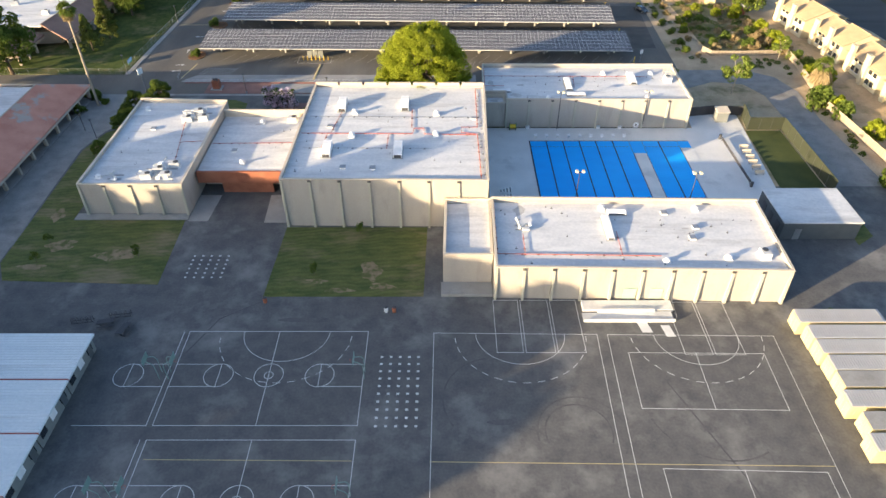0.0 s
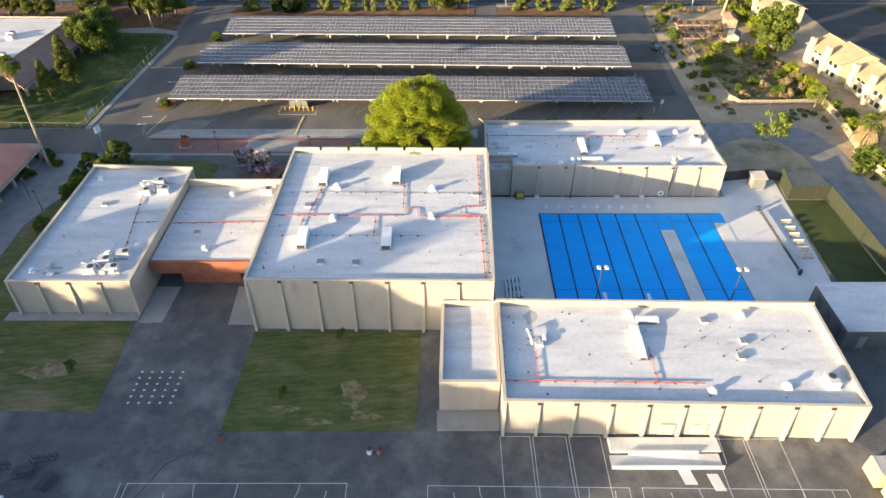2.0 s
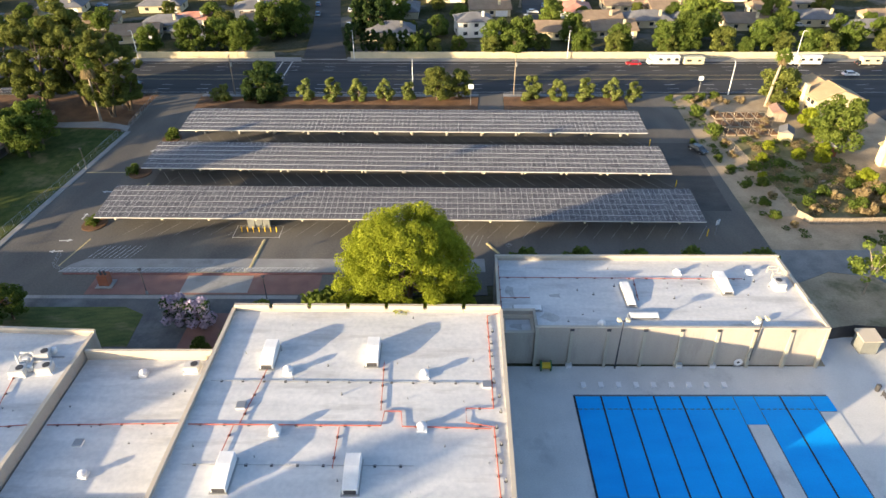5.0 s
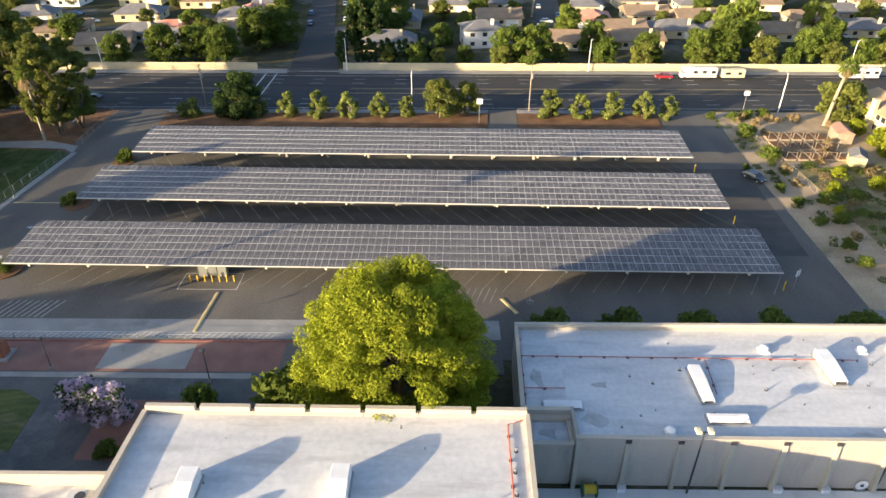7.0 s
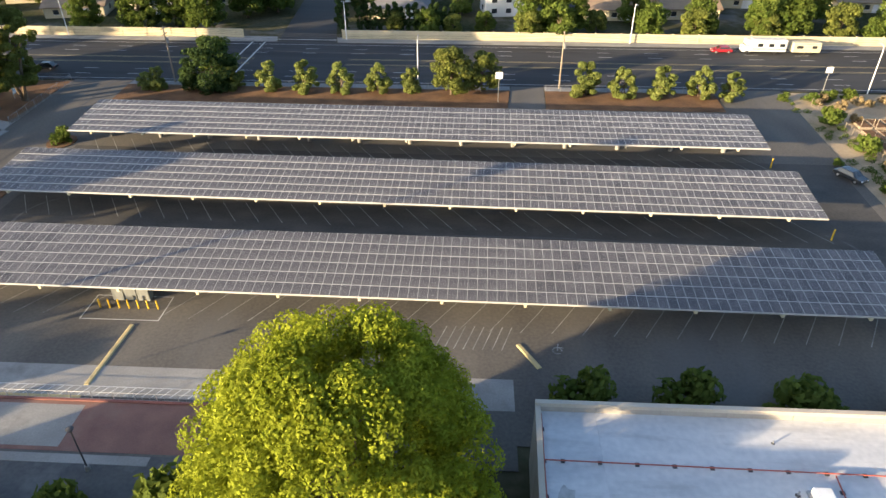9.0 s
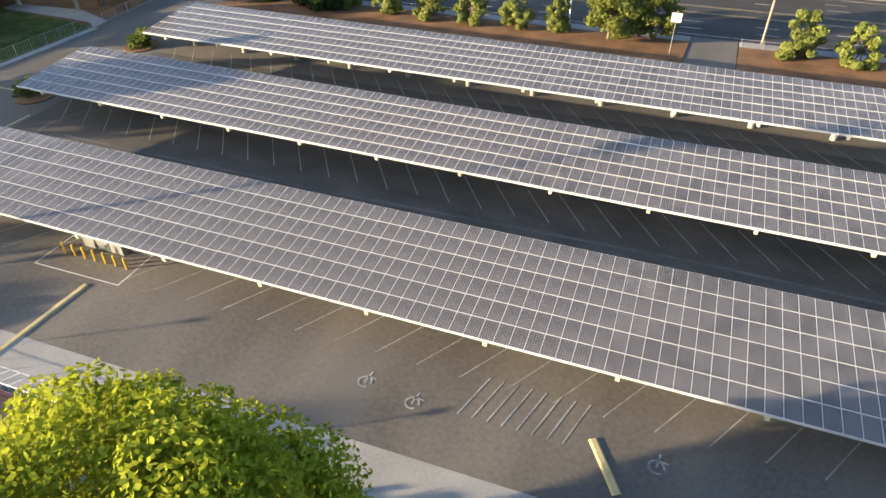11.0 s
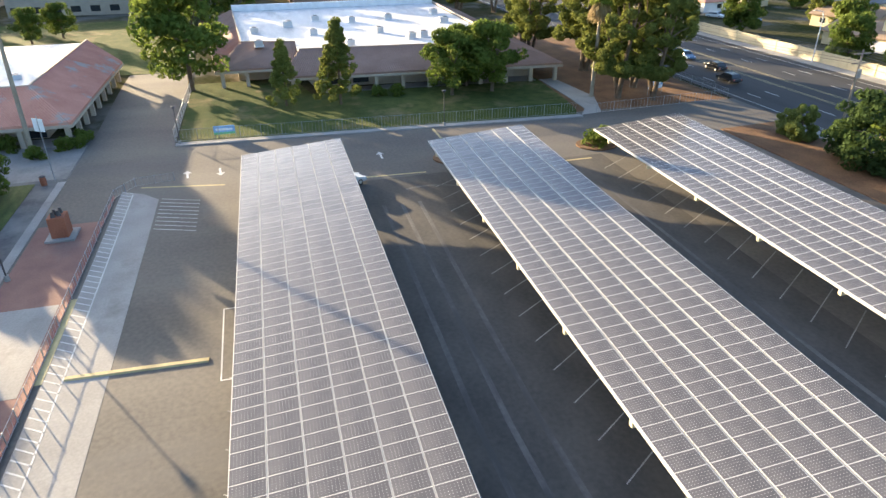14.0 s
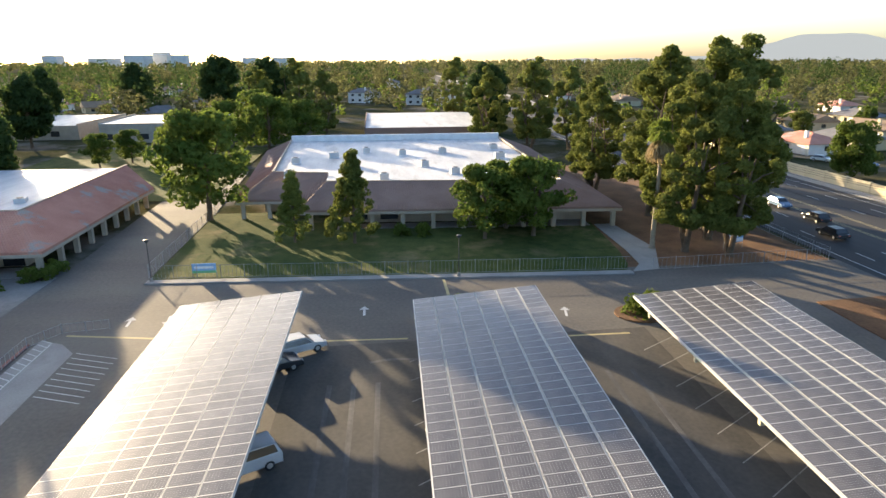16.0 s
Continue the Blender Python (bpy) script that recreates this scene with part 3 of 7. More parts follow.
def hall(name, q, z, bays, label, front_lip=0.05, lip=0.5, notches=0, wall=STUCCO, fins=True, open_side=0):
    """A windowless concrete hall: bay panels, fins, side walls, sunk white roof, coping."""
    h = thing(name, label, "building", at=(*q.at(q.w / 2, q.d / 2), 0))
    inv = Matrix.Translation(-h.location)

    def put(n, bm, mat, lab=""):
        bmesh.ops.transform(bm, matrix=inv, verts=bm.verts)
        return part(n, bm, mat, h, lab)

    t, w, d = 0.35, q.w, q.d
    for i in range(bays):
        u0, u1 = w * i / bays + 0.02, w * (i + 1) / bays - 0.02
        put("wall_panel", q.box(u0, u1, 0, t, 0, z - 0.02), wall)
        put("wall_panel", q.box(u0, u1, d - t, d, 0, z - 0.02), wall)
    sides = max(2, round(d / 6))
    for i in range(sides):
        v0, v1 = t + (d - 2 * t) * i / sides + 0.01, t + (d - 2 * t) * (i + 1) / sides - 0.01
        if open_side >= 0:
            put("wall_panel", q.box(0, t, v0, v1, 0, z - 0.02), wall)
        if open_side <= 0:
            put("wall_panel", q.box(w - t, w, v0, v1, 0, z - 0.02), wall)
    put("roof", q.box(t if open_side >= 0 else 0, w - t if open_side <= 0 else w, t, d - t, z - lip - 0.3, z - lip), WHITE_ROOF, "white membrane roof with grey streaks")
    put("front_coping", q.box(-0.03, w + 0.03, -0.04, t + 0.05, z - 0.02, z + front_lip), TAN)
    if open_side >= 0:
        put("side_coping", q.box(-0.03, t + 0.05, t + 0.05, d - t, z - 0.02, z + 0.10), TAN)
    if open_side <= 0:
        put("side_coping", q.box(w - t - 0.05, w + 0.03, t + 0.05, d - t, z - 0.02, z + 0.10), TAN)
    if notches:
        step = w / notches
        for i in range(notches):
            put("rear_parapet", q.box(step * i + 0.25, step * (i + 1) - 0.25, d - t - 0.05, d + 0.04, z - 0.02, z + 0.55), TAN)
    else:
        put("rear_parapet", q.box(-0.03, w + 0.03, d - t, d + 0.04, z - 0.02, z + 0.35), TAN)
    if fins:
        for i in range(bays + 1):
            bm_u = min(max(w * i / bays, 0.25), w - 0.25)
            f = pilaster(q, bm_u, z - 0.25, h)
            f.data.transform(inv)
            if 0 < i < bays:
                s = put("scupper", q.box(bm_u - 0.28, bm_u + 0.28, -0.16, -0.04, z - 0.55, z - 0.2), DARKSTEEL)
    return h


GYM = Quad((-27.1, 89.0), (7.6, 88.6), (8.6, 123.7), (-26.4, 124.0))
WB = Quad((-63.2, 92.3), (-45.0, 92.3), (-44.9, 122.9), (-63.2, 123.8))
LINK = Quad((-44.7, 98.3), (-27.2, 98.3), (-26.8, 119.6), (-44.7, 119.6))
NB = Quad((7.7, 71.0), (51.4, 70.1), (52.2, 87.7), (8.0, 88.4))
ANNEX = Quad((0.0, 74.1), (7.6, 74.1), (7.9, 88.4), (0.3, 88.4))
FB = Quad((13.2, 123.5), (52.2, 123.2), (52.4, 140.2), (13.4, 140.2))
FB2 = Quad((8.4, 127.0), (13.24, 127.0), (13.39, 140.2), (8.9, 140.2))
FB3 = Quad((9.0, 123.6), (13.15, 123.6), (13.19, 126.95), (9.0, 126.95))
hall("gymnasium", GYM, 9.7, 7, "tall beige concrete gymnasium with white flat roof", notches=7)
hall("west_hall", WB, 6.4, 4, "low beige concrete hall with white flat roof")
hall("pool_hall", NB, 6.3, 10, "long beige concrete hall beside asphalt yard", lip=0.7)
hall("annex_hall", ANNEX, 6.0, 1, "small beige concrete annex with sunk white roof", lip=0.6, fins=False)
hall("locker_hall", FB, 6.6, 8, "long beige concrete hall behind the pool", lip=0.5, open_side=-1)
hall("locker_annex", FB2, 6.6, 1, "concrete annex joined to the pool hall roof", lip=0.5, fins=False, open_side=1)
hall("locker_porch", FB3, 5.6, 1, "low concrete porch with stained white roof", lip=0.3, fins=False)
structure("hall_step_wall", box(13.2, 13.55, 123.9, 127.4, 0, 6.68), STUCCO, "short beige side wall above the porch", "wall")

link = thing("link_building", "white-roofed link with red brick fascia over passage", "building", at=(-36, 109, 0))
linv = Matrix.Translation((36, -109, 0))


def link_part(n, bm, mat, lab=""):
    bmesh.ops.transform(bm, matrix=linv, verts=bm.verts)
    return part(n, bm, mat, link, lab)


link_part("fascia", LINK.box(0.02, LINK.w - 0.02, -0.1, 0.35, 2.7, 5.05), BRICKRED, "red brick fascia")
link_part("roof", LINK.box(0.02, LINK.w - 0.02, 0.35, LINK.d - 0.4, 4.5, 4.8), WHITE_ROOF, "white membrane roof")
link_part("rear_parapet", LINK.box(0.02, LINK.w - 0.02, LINK.d - 0.4, LINK.d, 0, 6.3), TAN)
link_part("side_parapet", LINK.box(LINK.w - 0.45, LINK.w - 0.02, 0.4, LINK.d - 0.4, 4.8, 5.9), TAN)
link_part("brick_wall", LINK.box(4.0, 13.4, 0.8, 1.2, 0, 2.7), BRICKRED, "red brick wall under the fascia")
link_part("back_wall", LINK.box(0.02, LINK.w - 0.02, 3.4, 3.6, 0, 4.4), STUCCO)
link_part("soffit", LINK.box(0.02, LINK.w - 0.02, 0.4, 3.4, 2.72, 2.9), STUCCO)


# ---- roof equipment ----
def roof_vent(x, y, z, r=0.55, h=1.0):
    v = thing("roof_vent", "white round exhaust fan on the roof", "vent", "roof vents", at=(x, y, z))
    part("curb", bevelled(box(-r, r, -r, r, 0, 0.35 * h), 0.03), WHITEMETAL, v)
    part("drum", tube([(0, 0, 0.35 * h), (0, 0, 0.7 * h)], [r * 0.7, r * 0.7], 14), WHITEMETAL, v)
    part("cap", tube([(0, 0, 0.68 * h), (0, 0, 0.85 * h), (0, 0, h)], [r * 0.98, r * 0.85, r * 0.25], 14), WHITEMETAL, v)
    return v


def roof_duct(x, y, z, w, d, h, turn=0):
    v = thing("roof_duct", "white sheet-metal air duct box on the roof", "duct", "roof ducts", at=(x, y, z))
    v.rotation_euler[2] = radians(turn)
    bm = bmesh.new()
    prof = [(-d / 2, 0), (d / 2, 0), (d / 2, h), (0.1 * d, h), (-d / 2, h * 0.62)]
    a = [bm.verts.new((-w / 2, p, q)) for p, q in prof]
    b = [bm.verts.new((w / 2, p, q)) for p, q in prof]
    bm.faces.new(a[::-1])
    bm.faces.new(b)
    for i in range(len(prof)):
        j = (i + 1) % len(prof)
        bm.faces.new((a[i], a[j], b[j], b[i]))
    part("casing", bevelled(bm, 0.04), WHITEMETAL, v)
    part("curb", box(-w / 2 - 0.15, w / 2 + 0.15, -d / 2 - 0.15, d / 2 + 0.15, 0, 0.2), STEEL, v)
    part("grille", box(-w / 2 + 0.15, w / 2 - 0.15, -d / 2 - 0.03, -d / 2 + 0.02, h * 0.15, h * 0.55), DARKSTEEL, v)
    return v


def roof_pipe(label, pts, z, r=0.07, mat=None):
    v = thing("roof_pipe", label, "pipe", at=(pts[0][0], pts[0][1], z - 0.12))
    o = Vector(v.location)
    part("pipe_run", tube([Vector((*p, z)) - o for p in pts], r, 6), mat or REDPIPE, v)
    n = 0
    for a, b in zip(pts, pts[1:]):
        a, b = Vector(a), Vector(b)
        k = int((b - a).length / 2.4)
        for i in range(k):
            p = a + (b - a) * (i + 0.5) / k
            part("support_block", box(p.x - 0.14 - o.x, p.x + 0.14 - o.x, p.y - 0.14 - o.y, p.y + 0.14 - o.y, 0, 0.1), DARKSTEEL, v)
    return v


RG = 9.15
for x, y in ((-17, 112.4), (-1.2, 111.8), (-16.6, 103.6), (-1.3, 104.0)):
    roof_vent(x, y, RG)
for x, y in ((-19.6, 114.8), (-7.4, 115.2), (-20.4, 98.2), (-7.9, 98.0)):
    roof_duct(x, y, RG, 1.5, 3.9, 1.4)
roof_pipe("red gas pipe on the white roof", [(-26, 104.6), (-5.6, 104.4), (-5.4, 106.4), (-3.6, 106.4), (-3.4, 104.3), (6.0, 104.0)], RG + 0.2)
roof_pipe("red gas pipe on the white roof", [(6.4, 89.6), (6.3, 104.2), (3.4, 104.8), (3.4, 106.8), (6.4, 106.8), (6.6, 122.5), (8.0, 123)], RG + 0.2)
for pts in ([(-19.5, 113), (-20.6, 104.7)], [(-6.0, 114), (-5.8, 106.5)], [(-21.2, 104.4), (-21.6, 99.5)], [(-10, 104.2), (-10, 99)]):
    roof_pipe("red gas branch pipe on the white roof", pts, RG + 0.2, 0.05)
roof_pipe("grey conduit on the white roof", [(-25.5, 111), (6, 110.6)], RG + 0.18, 0.04, STEEL)
roof_pipe("grey conduit on the white roof", [(-25, 99.5), (-2, 99.3)], RG + 0.18, 0.03, STEEL)


# ---- solar canopies ----
def panel_material():
    m = bpy.data.materials.new("solar_glass")
    m.use_nodes = True
    n, l = m.node_tree.nodes, m.node_tree.links
    b = n["Principled BSDF"]
    uv = n.new("ShaderNodeUVMap")
    uv.uv_map = "cells"
    sep = n.new("ShaderNodeSeparateXYZ")
    l.new(uv.outputs[0], sep.inputs[0])
    dist = []
    for k in (0, 1):
        fr = n.new("ShaderNodeMath")
        fr.operation = "FRACT"
        l.new(sep.outputs[k], fr.inputs[0])
        sb = n.new("ShaderNodeMath")
        sb.operation = "SUBTRACT"
        l.new(fr.outputs[0], sb.inputs[0])
        sb.inputs[1].default_value = 0.5
        ab = n.new("ShaderNodeMath")
        ab.operation = "ABSOLUTE"
        l.new(sb.outputs[0], ab.inputs[0])
        dist.append(ab)
    add = n.new("ShaderNodeMath")
    l.new(dist[0].outputs[0], add.inputs[0])
    l.new(dist[1].outputs[0], add.inputs[1])
    dia = n.new("ShaderNodeMath")
    dia.operation = "GREATER_THAN"
    dia.inputs[1].default_value = 0.86
    l.new(add.outputs[0], dia.inputs[0])
    co = n.new("ShaderNodeTexCoord")
    no = n.new("ShaderNodeTexNoise")
    no.inputs["Scale"].default_value = 0.6
    no.inputs["Detail"].default_value = 6
    l.new(co.outputs["Object"], no.inputs["Vector"])
    geo = n.new("ShaderNodeNewGeometry")
    dust = ramp_of(m.node_tree, (0.078, 0.078, 0.086), (0.140, 0.136, 0.142), 0.3, 0.75)
    l.new(no.outputs["Fac"], dust.inputs["Fac"])
    hs = n.new("ShaderNodeHueSaturation")
    mr = n.new("ShaderNodeMapRange")
    mr.inputs[3].default_value, mr.inputs[4].default_value = 0.85, 1.15
    l.new(geo.outputs["Random Per Island"], mr.inputs[0])
    l.new(mr.outputs[0], hs.inputs["Value"])
    l.new(dust.outputs[0], hs.inputs["Color"])
    mx = n.new("ShaderNodeMix")
    mx.data_type = "RGBA"
    l.new(dia.outputs[0], mx.inputs[0])
    l.new(hs.outputs[0], mx.inputs[6])
    mx.inputs[7].default_value = (0.45, 0.45, 0.45, 1)
    l.new(mx.outputs[2], b.inputs["Base Color"])
    b.inputs["Roughness"].default_value = 0.16
    b.inputs["Specular IOR Level"].default_value = 0.24
    return m


SOLAR = panel_material()
PW, PL, GAPX = 0.99, 1.68, 0.013


def panel_arrays():
    """Vertices, faces, material slots and cell coordinates of one framed panel, its centre at the origin."""
    w, d, r, h = PW / 2, PL / 2, 0.017, 0.04
    v = [(-w, -d, 0), (w, -d, 0), (w, d, 0), (-w, d, 0), (-w, -d, h), (w, -d, h), (w, d, h), (-w, d, h),
         (-w + r, -d + r, h), (w - r, -d + r, h), (w - r, d - r, h), (-w + r, d - r, h)]
    f = [(8, 9, 10, 11), (4, 5, 9, 8), (5, 6, 10, 9), (6, 7, 11, 10), (7, 4, 8, 11), (0, 1, 5, 4), (1, 2, 6, 5), (2, 3, 7, 6), (3, 0, 4, 7), (3, 2, 1, 0)]
    s = [0] + [1] * 9
    return np.array(v), np.array(f), s


def panels_mesh(name, mats4):
    v, f, s = panel_arrays()
    vh = np.c_[v, np.ones(len(v))]
    allv = np.concatenate([(vh @ np.array(m).T)[:, :3] for m in mats4])
    allf = np.concatenate([f + i * len(v) for i in range(len(mats4))])
    me = bpy.data.meshes.new(name)
    me.from_pydata(allv.tolist(), [], allf.tolist())
    me.polygons.foreach_set("material_index", np.tile(s, len(mats4)))
    uvl = me.uv_layers.new(name="cells")
    cells = np.zeros((len(f), 4, 2))
    cells[0] = [(0, 0), (6, 0), (6, 10), (0, 10)]
    cells[1:] = 0.5
    uvl.data.foreach_set("uv", np.tile(cells.reshape(-1), len(mats4)))
    me.materials.append(SOLAR)
    me.materials.append(RIMPAINT)
    return me


ONE_PANEL = panels_mesh("panel", [Matrix.Identity(4)])


def solar_canopy(nl, nr, depth, z_near, z_far, first, label, posts, post_v, skip=()):
    a, b = Vector(nl), Vector(nr)
    length = (b - a).length
    ang = math.atan2(b.y - a.y, b.x - a.x)
    tilt = math.atan2(z_far - z_near, depth)
    c = thing("solar_canopy", label, "solar canopy", "solar canopies", at=(a.x, a.y, 0))
    base = Matrix.Rotation(ang, 4, "Z") @ Matrix.Translation((0, 0, z_near)) @ Matrix.Rotation(tilt, 4, "X")
    slope = depth / math.cos(tilt)
    nx, ny = round(length / (PW + GAPX)), 6
    px, py = length / nx, slope / ny
    rest = []
    for i in range(nx):
        for j in range(ny):
            m = base @ Matrix.Translation((px * (i + 0.5), py * (j + 0.5), 0.06))
            if first <= i < first + 50:
                o = new("panel", ONE_PANEL)
                o.parent = c
                o.matrix_local = m
            else:
                rest.append(m)
    field = new("panel_field", panels_mesh("panel_field", rest))
    field.parent = c
    tagged(field, kind="stuff")

    def put(n, bm, mat, lab=""):
        bmesh.ops.transform(bm, matrix=base, verts=bm.verts)
        return part(n, bm, mat, c, lab)

    for j in range(ny + 1):
        y = min(max(py * j, 0.05), slope - 0.05)
        put("purlin", box(0, length, y - 0.05, y + 0.05, -0.10, 0.062), BEAMPAINT if 0 < j < ny else RIMPAINT)
    for i in range(posts):
        x = length * (i + 0.45) / posts
        put("beam", box(x - 0.14, x + 0.14, -0.04, slope - 0.1, -0.46, -0.10), PALEPAINT)
        zc = z_near + post_v * math.tan(tilt) - 0.5
        col = box(x - 0.2, x + 0.2, post_v - 0.2, post_v + 0.2, 0.9, zc)
        bmesh.ops.transform(col, matrix=Matrix.Rotation(ang, 4, "Z"), verts=col.verts)
        part("post", col, PALEPAINT, c)
        foot = tube([(x, post_v, 0), (x, post_v, 0.95)], 0.36, 12)
        bmesh.ops.transform(foot, matrix=Matrix.Rotation(ang, 4, "Z"), verts=foot.verts)
        part("footing", foot, CONCRETE, c)
    return c


solar_canopy((-61.8, 157.7), (47.7, 156.2), 10.4, 3.1, 4.1, 20, "long solar canopy of dark panels beside the halls", 13, 5.5)
solar_canopy((-61.0, 177.6), (47.2, 175.1), 10.9, 3.1, 4.1, 8, "long solar canopy of dark panels, middle row", 13, 5.5)
solar_canopy((-59.8, 197.1), (47.7, 195.4), 11.0, 3.1, 4.1, 2, "long solar canopy of dark panels beside the road", 13, 5.5)


# ---- pool ----
basin = box(17.85, 50.9, 93.75, 117.75, -0.04, 0.03)
structure("pool_edge", basin, plain("pool_tile_edge", (0.10, 0.13, 0.16), 0.4), "dark tiled rim of the swimming pool", "pool")
cover = thing("pool_cover", "bright blue floating pool cover in long strips", "pool cover", at=(18, 94, 0.03))
edges_u = [0, 3.45, 6.9, 10.3, 13.7, 17.2, 20.6]
for a, b in zip(edges_u, edges_u[1:]):
    part("cover_strip", bevelled(box(a + 0.06, b - 0.06, 0.05, 23.4, 0, 0.06), 0.02), BLUECOVER, cover)
for a, b in ((23.3, 26.7), (26.7, 30.6)):
    part("cover_strip", bevelled(box(a + 0.06, b - 0.06, 0.05, 23.4, 0, 0.06), 0.02), BLUECOVER, cover)
part("cover_strip", box(20.66, 23.24, 18.7, 23.4, 0, 0.06), BLUECOVER, cover)
part("cover_strip", box(30.66, 33.0, 20.9, 23.4, 0, 0.06), BLUECOVER, cover)
for a in edges_u[:-1] + [26.7]:
    part("strip_seam", box(a - 0.11, a + 0.11, 0.05, 23.4, 0.02, 0.075), BLACK, cover)
structure("pool_bulkhead", box(38.75, 41.15, 93.2, 112.6, 0.03, 0.16), DECK, "pale concrete bulkhead across the pool", "pool")
structure("pool_ledge", box(48.75, 51.2, 93.0, 114.8, 0.032, 0.07), DECK, "pale concrete ledge of the pool", "pool")
for y in (97.3, 115.2):
    painted("lane_flags", DARKSTEEL, "dark dashed lane marker line across the pool cover", *[[(18.2 + i * 0.75, y), (18.55 + i * 0.75, y)] for i in range(41) if not 27 <= i <= 30], w=0.14, z=0.096)


def starting_block(x, y):
    s = thing("starting_block", "white starting block on the pool edge", "starting block", "starting blocks", at=(x, y, 0.02))
    part("platform", bevelled(prism(bmesh.new(), [(-0.32, -0.4), (0.32, -0.4), (0.32, 0.4), (-0.32, 0.4)], [0.5, 0.5, 0.6, 0.6], [0.6, 0.6, 0.7, 0.7]), 0.02), WHITEMETAL, s)
    part("pedestal", box(-0.18, 0.18, -0.05, 0.35, 0, 0.55), WHITEMETAL, s)
    return s


def diving_board(x, y):
    b = thing("diving_board", "low white diving board over the pool edge", "diving board", "diving boards", at=(x, y, 0.02))
    part("board", bevelled(box(-0.25, 0.25, -2.3, 2.3, 0.92, 0.98), 0.015), WHITEMETAL, b)
    for v in (-1.9, -0.4):
        part("stand", box(-0.3, 0.3, v - 0.12, v + 0.12, 0, 0.92), STEEL, b)
    for u in (-0.38, 0.38):
        part("handrail", tube([(u, -2.2, 0), (u, -2.2, 1.75), (u, -0.5, 1.75), (u, -0.5, 0)], 0.025, 6), STEEL, b)
    return b


diving_board(25.4, 93.4)
diving_board(32.1, 93.2)
sb = starting_block(19.4, 119.0)
for i in range(1, 9):
    copy_thing(sb, pose(19.4 + 2.32 * i, 119.0, 0.02))


def flood_light(x, y, h=9.0, label="tall pool floodlight pole with twin lamp heads", heads=2, turn=0):
    p = thing("flood_light", label, "floodlight", "pool floodlights", at=(x, y, 0.02))
    p.rotation_euler[2] = radians(turn)
    part("pole", tube([(0, 0, 0), (0, 0, h)], [0.11, 0.07], 10), DARKSTEEL, p)
    part("crossarm", box(-0.8, 0.8, -0.05, 0.05, h - 0.15, h - 0.05), DARKSTEEL, p)
    for i in range(heads):
        x0 = -0.75 + 1.1 * i
        head = part("lamp_head", bevelled(box(x0, x0 + 0.5, -0.35, 0.3, h - 0.1, h + 0.25), 0.05), PALEPAINT, p)
    return p


flood_light(23.2, 92.2)
flood_light(43.0, 91.8)
flood_light(24.4, 122.6, 8.5, turn=180)
flood_light(42.6, 122.9, 8.5, turn=180)


# ---- trees ----
def leaf_mesh(name, centres, radii, n, size, rng, flat=0.75, mat=None):
    """Small leaf quads spread over many lumps."""
    w = radii ** 2
    pick = rng.choice(len(centres), n, p=w / w.sum())
    d = rng.normal(size=(n, 3))
    d /= np.linalg.norm(d, axis=1)[:, None]
    rad = radii[pick] * rng.uniform(0.72, 1.06, n)
    pos = centres[pick] + d * rad[:, None] * np.array([1, 1, flat])
    nrm = d + rng.normal(scale=0.55, size=(n, 3))
    nrm /= np.linalg.norm(nrm, axis=1)[:, None]
    t = np.cross(nrm, rng.normal(size=(n, 3)))
    t /= np.linalg.norm(t, axis=1)[:, None]
    b = np.cross(nrm, t)
    s = size * rng.uniform(0.6, 1.3, n)[:, None]
    v = np.stack([pos - t * s, pos - b * s * 0.6, pos + t * s, pos + b * s * 0.6], 1).reshape(-1, 3)
    me = bpy.data.meshes.new(name)
    me.vertices.add(4 * n)
    me.vertices.foreach_set("co", v.reshape(-1))
    me.loops.add(4 * n)
    me.loops.foreach_set("vertex_index", np.arange(4 * n))
    me.polygons.add(n)
    me.polygons.foreach_set("loop_start", np.arange(0, 4 * n, 4))
    me.update(calc_edges=True)
    me.validate()
    me.materials.append(mat)
    return me


def lumps_in(rng, n, base, top, r, shape, lump):
    """Centres and sizes of foliage lumps for a crown between two heights."""
    out = []
    while len(out) < n:
        h = rng.uniform(0, 1) ** (1.35 if shape == "dome" else 1.0)
        if shape == "cone":
            lim = 1.05 - h
        elif shape == "column":
            lim = 0.9 * math.sin(math.pi * min(1, 0.15 + h * 0.85)) ** 0.5
        elif shape == "dome":
            lim = math.sqrt(max(0.03, 1 - (max(h - 0.3, 0) / 0.74) ** 2)) * (0.8 + 0.2 * min(1, h / 0.25))
        elif shape == "umbrella":
            lim = math.sin(math.pi * (0.25 + 0.7 * h))
        else:
            lim = math.sqrt(max(0.02, 1 - (2 * h - 0.85) ** 2 / 1.6))
        a, q = rng.uniform(0, 2 * math.pi), math.sqrt(rng.uniform(0.3 if shape == "dome" else 0.1, 1)) * lim
        out.append((q * r * math.cos(a), q * r * math.sin(a), base + h * (top - base)))
    c = np.array(out)
    return c, rng.uniform(0.6, 1.25, n) * lump


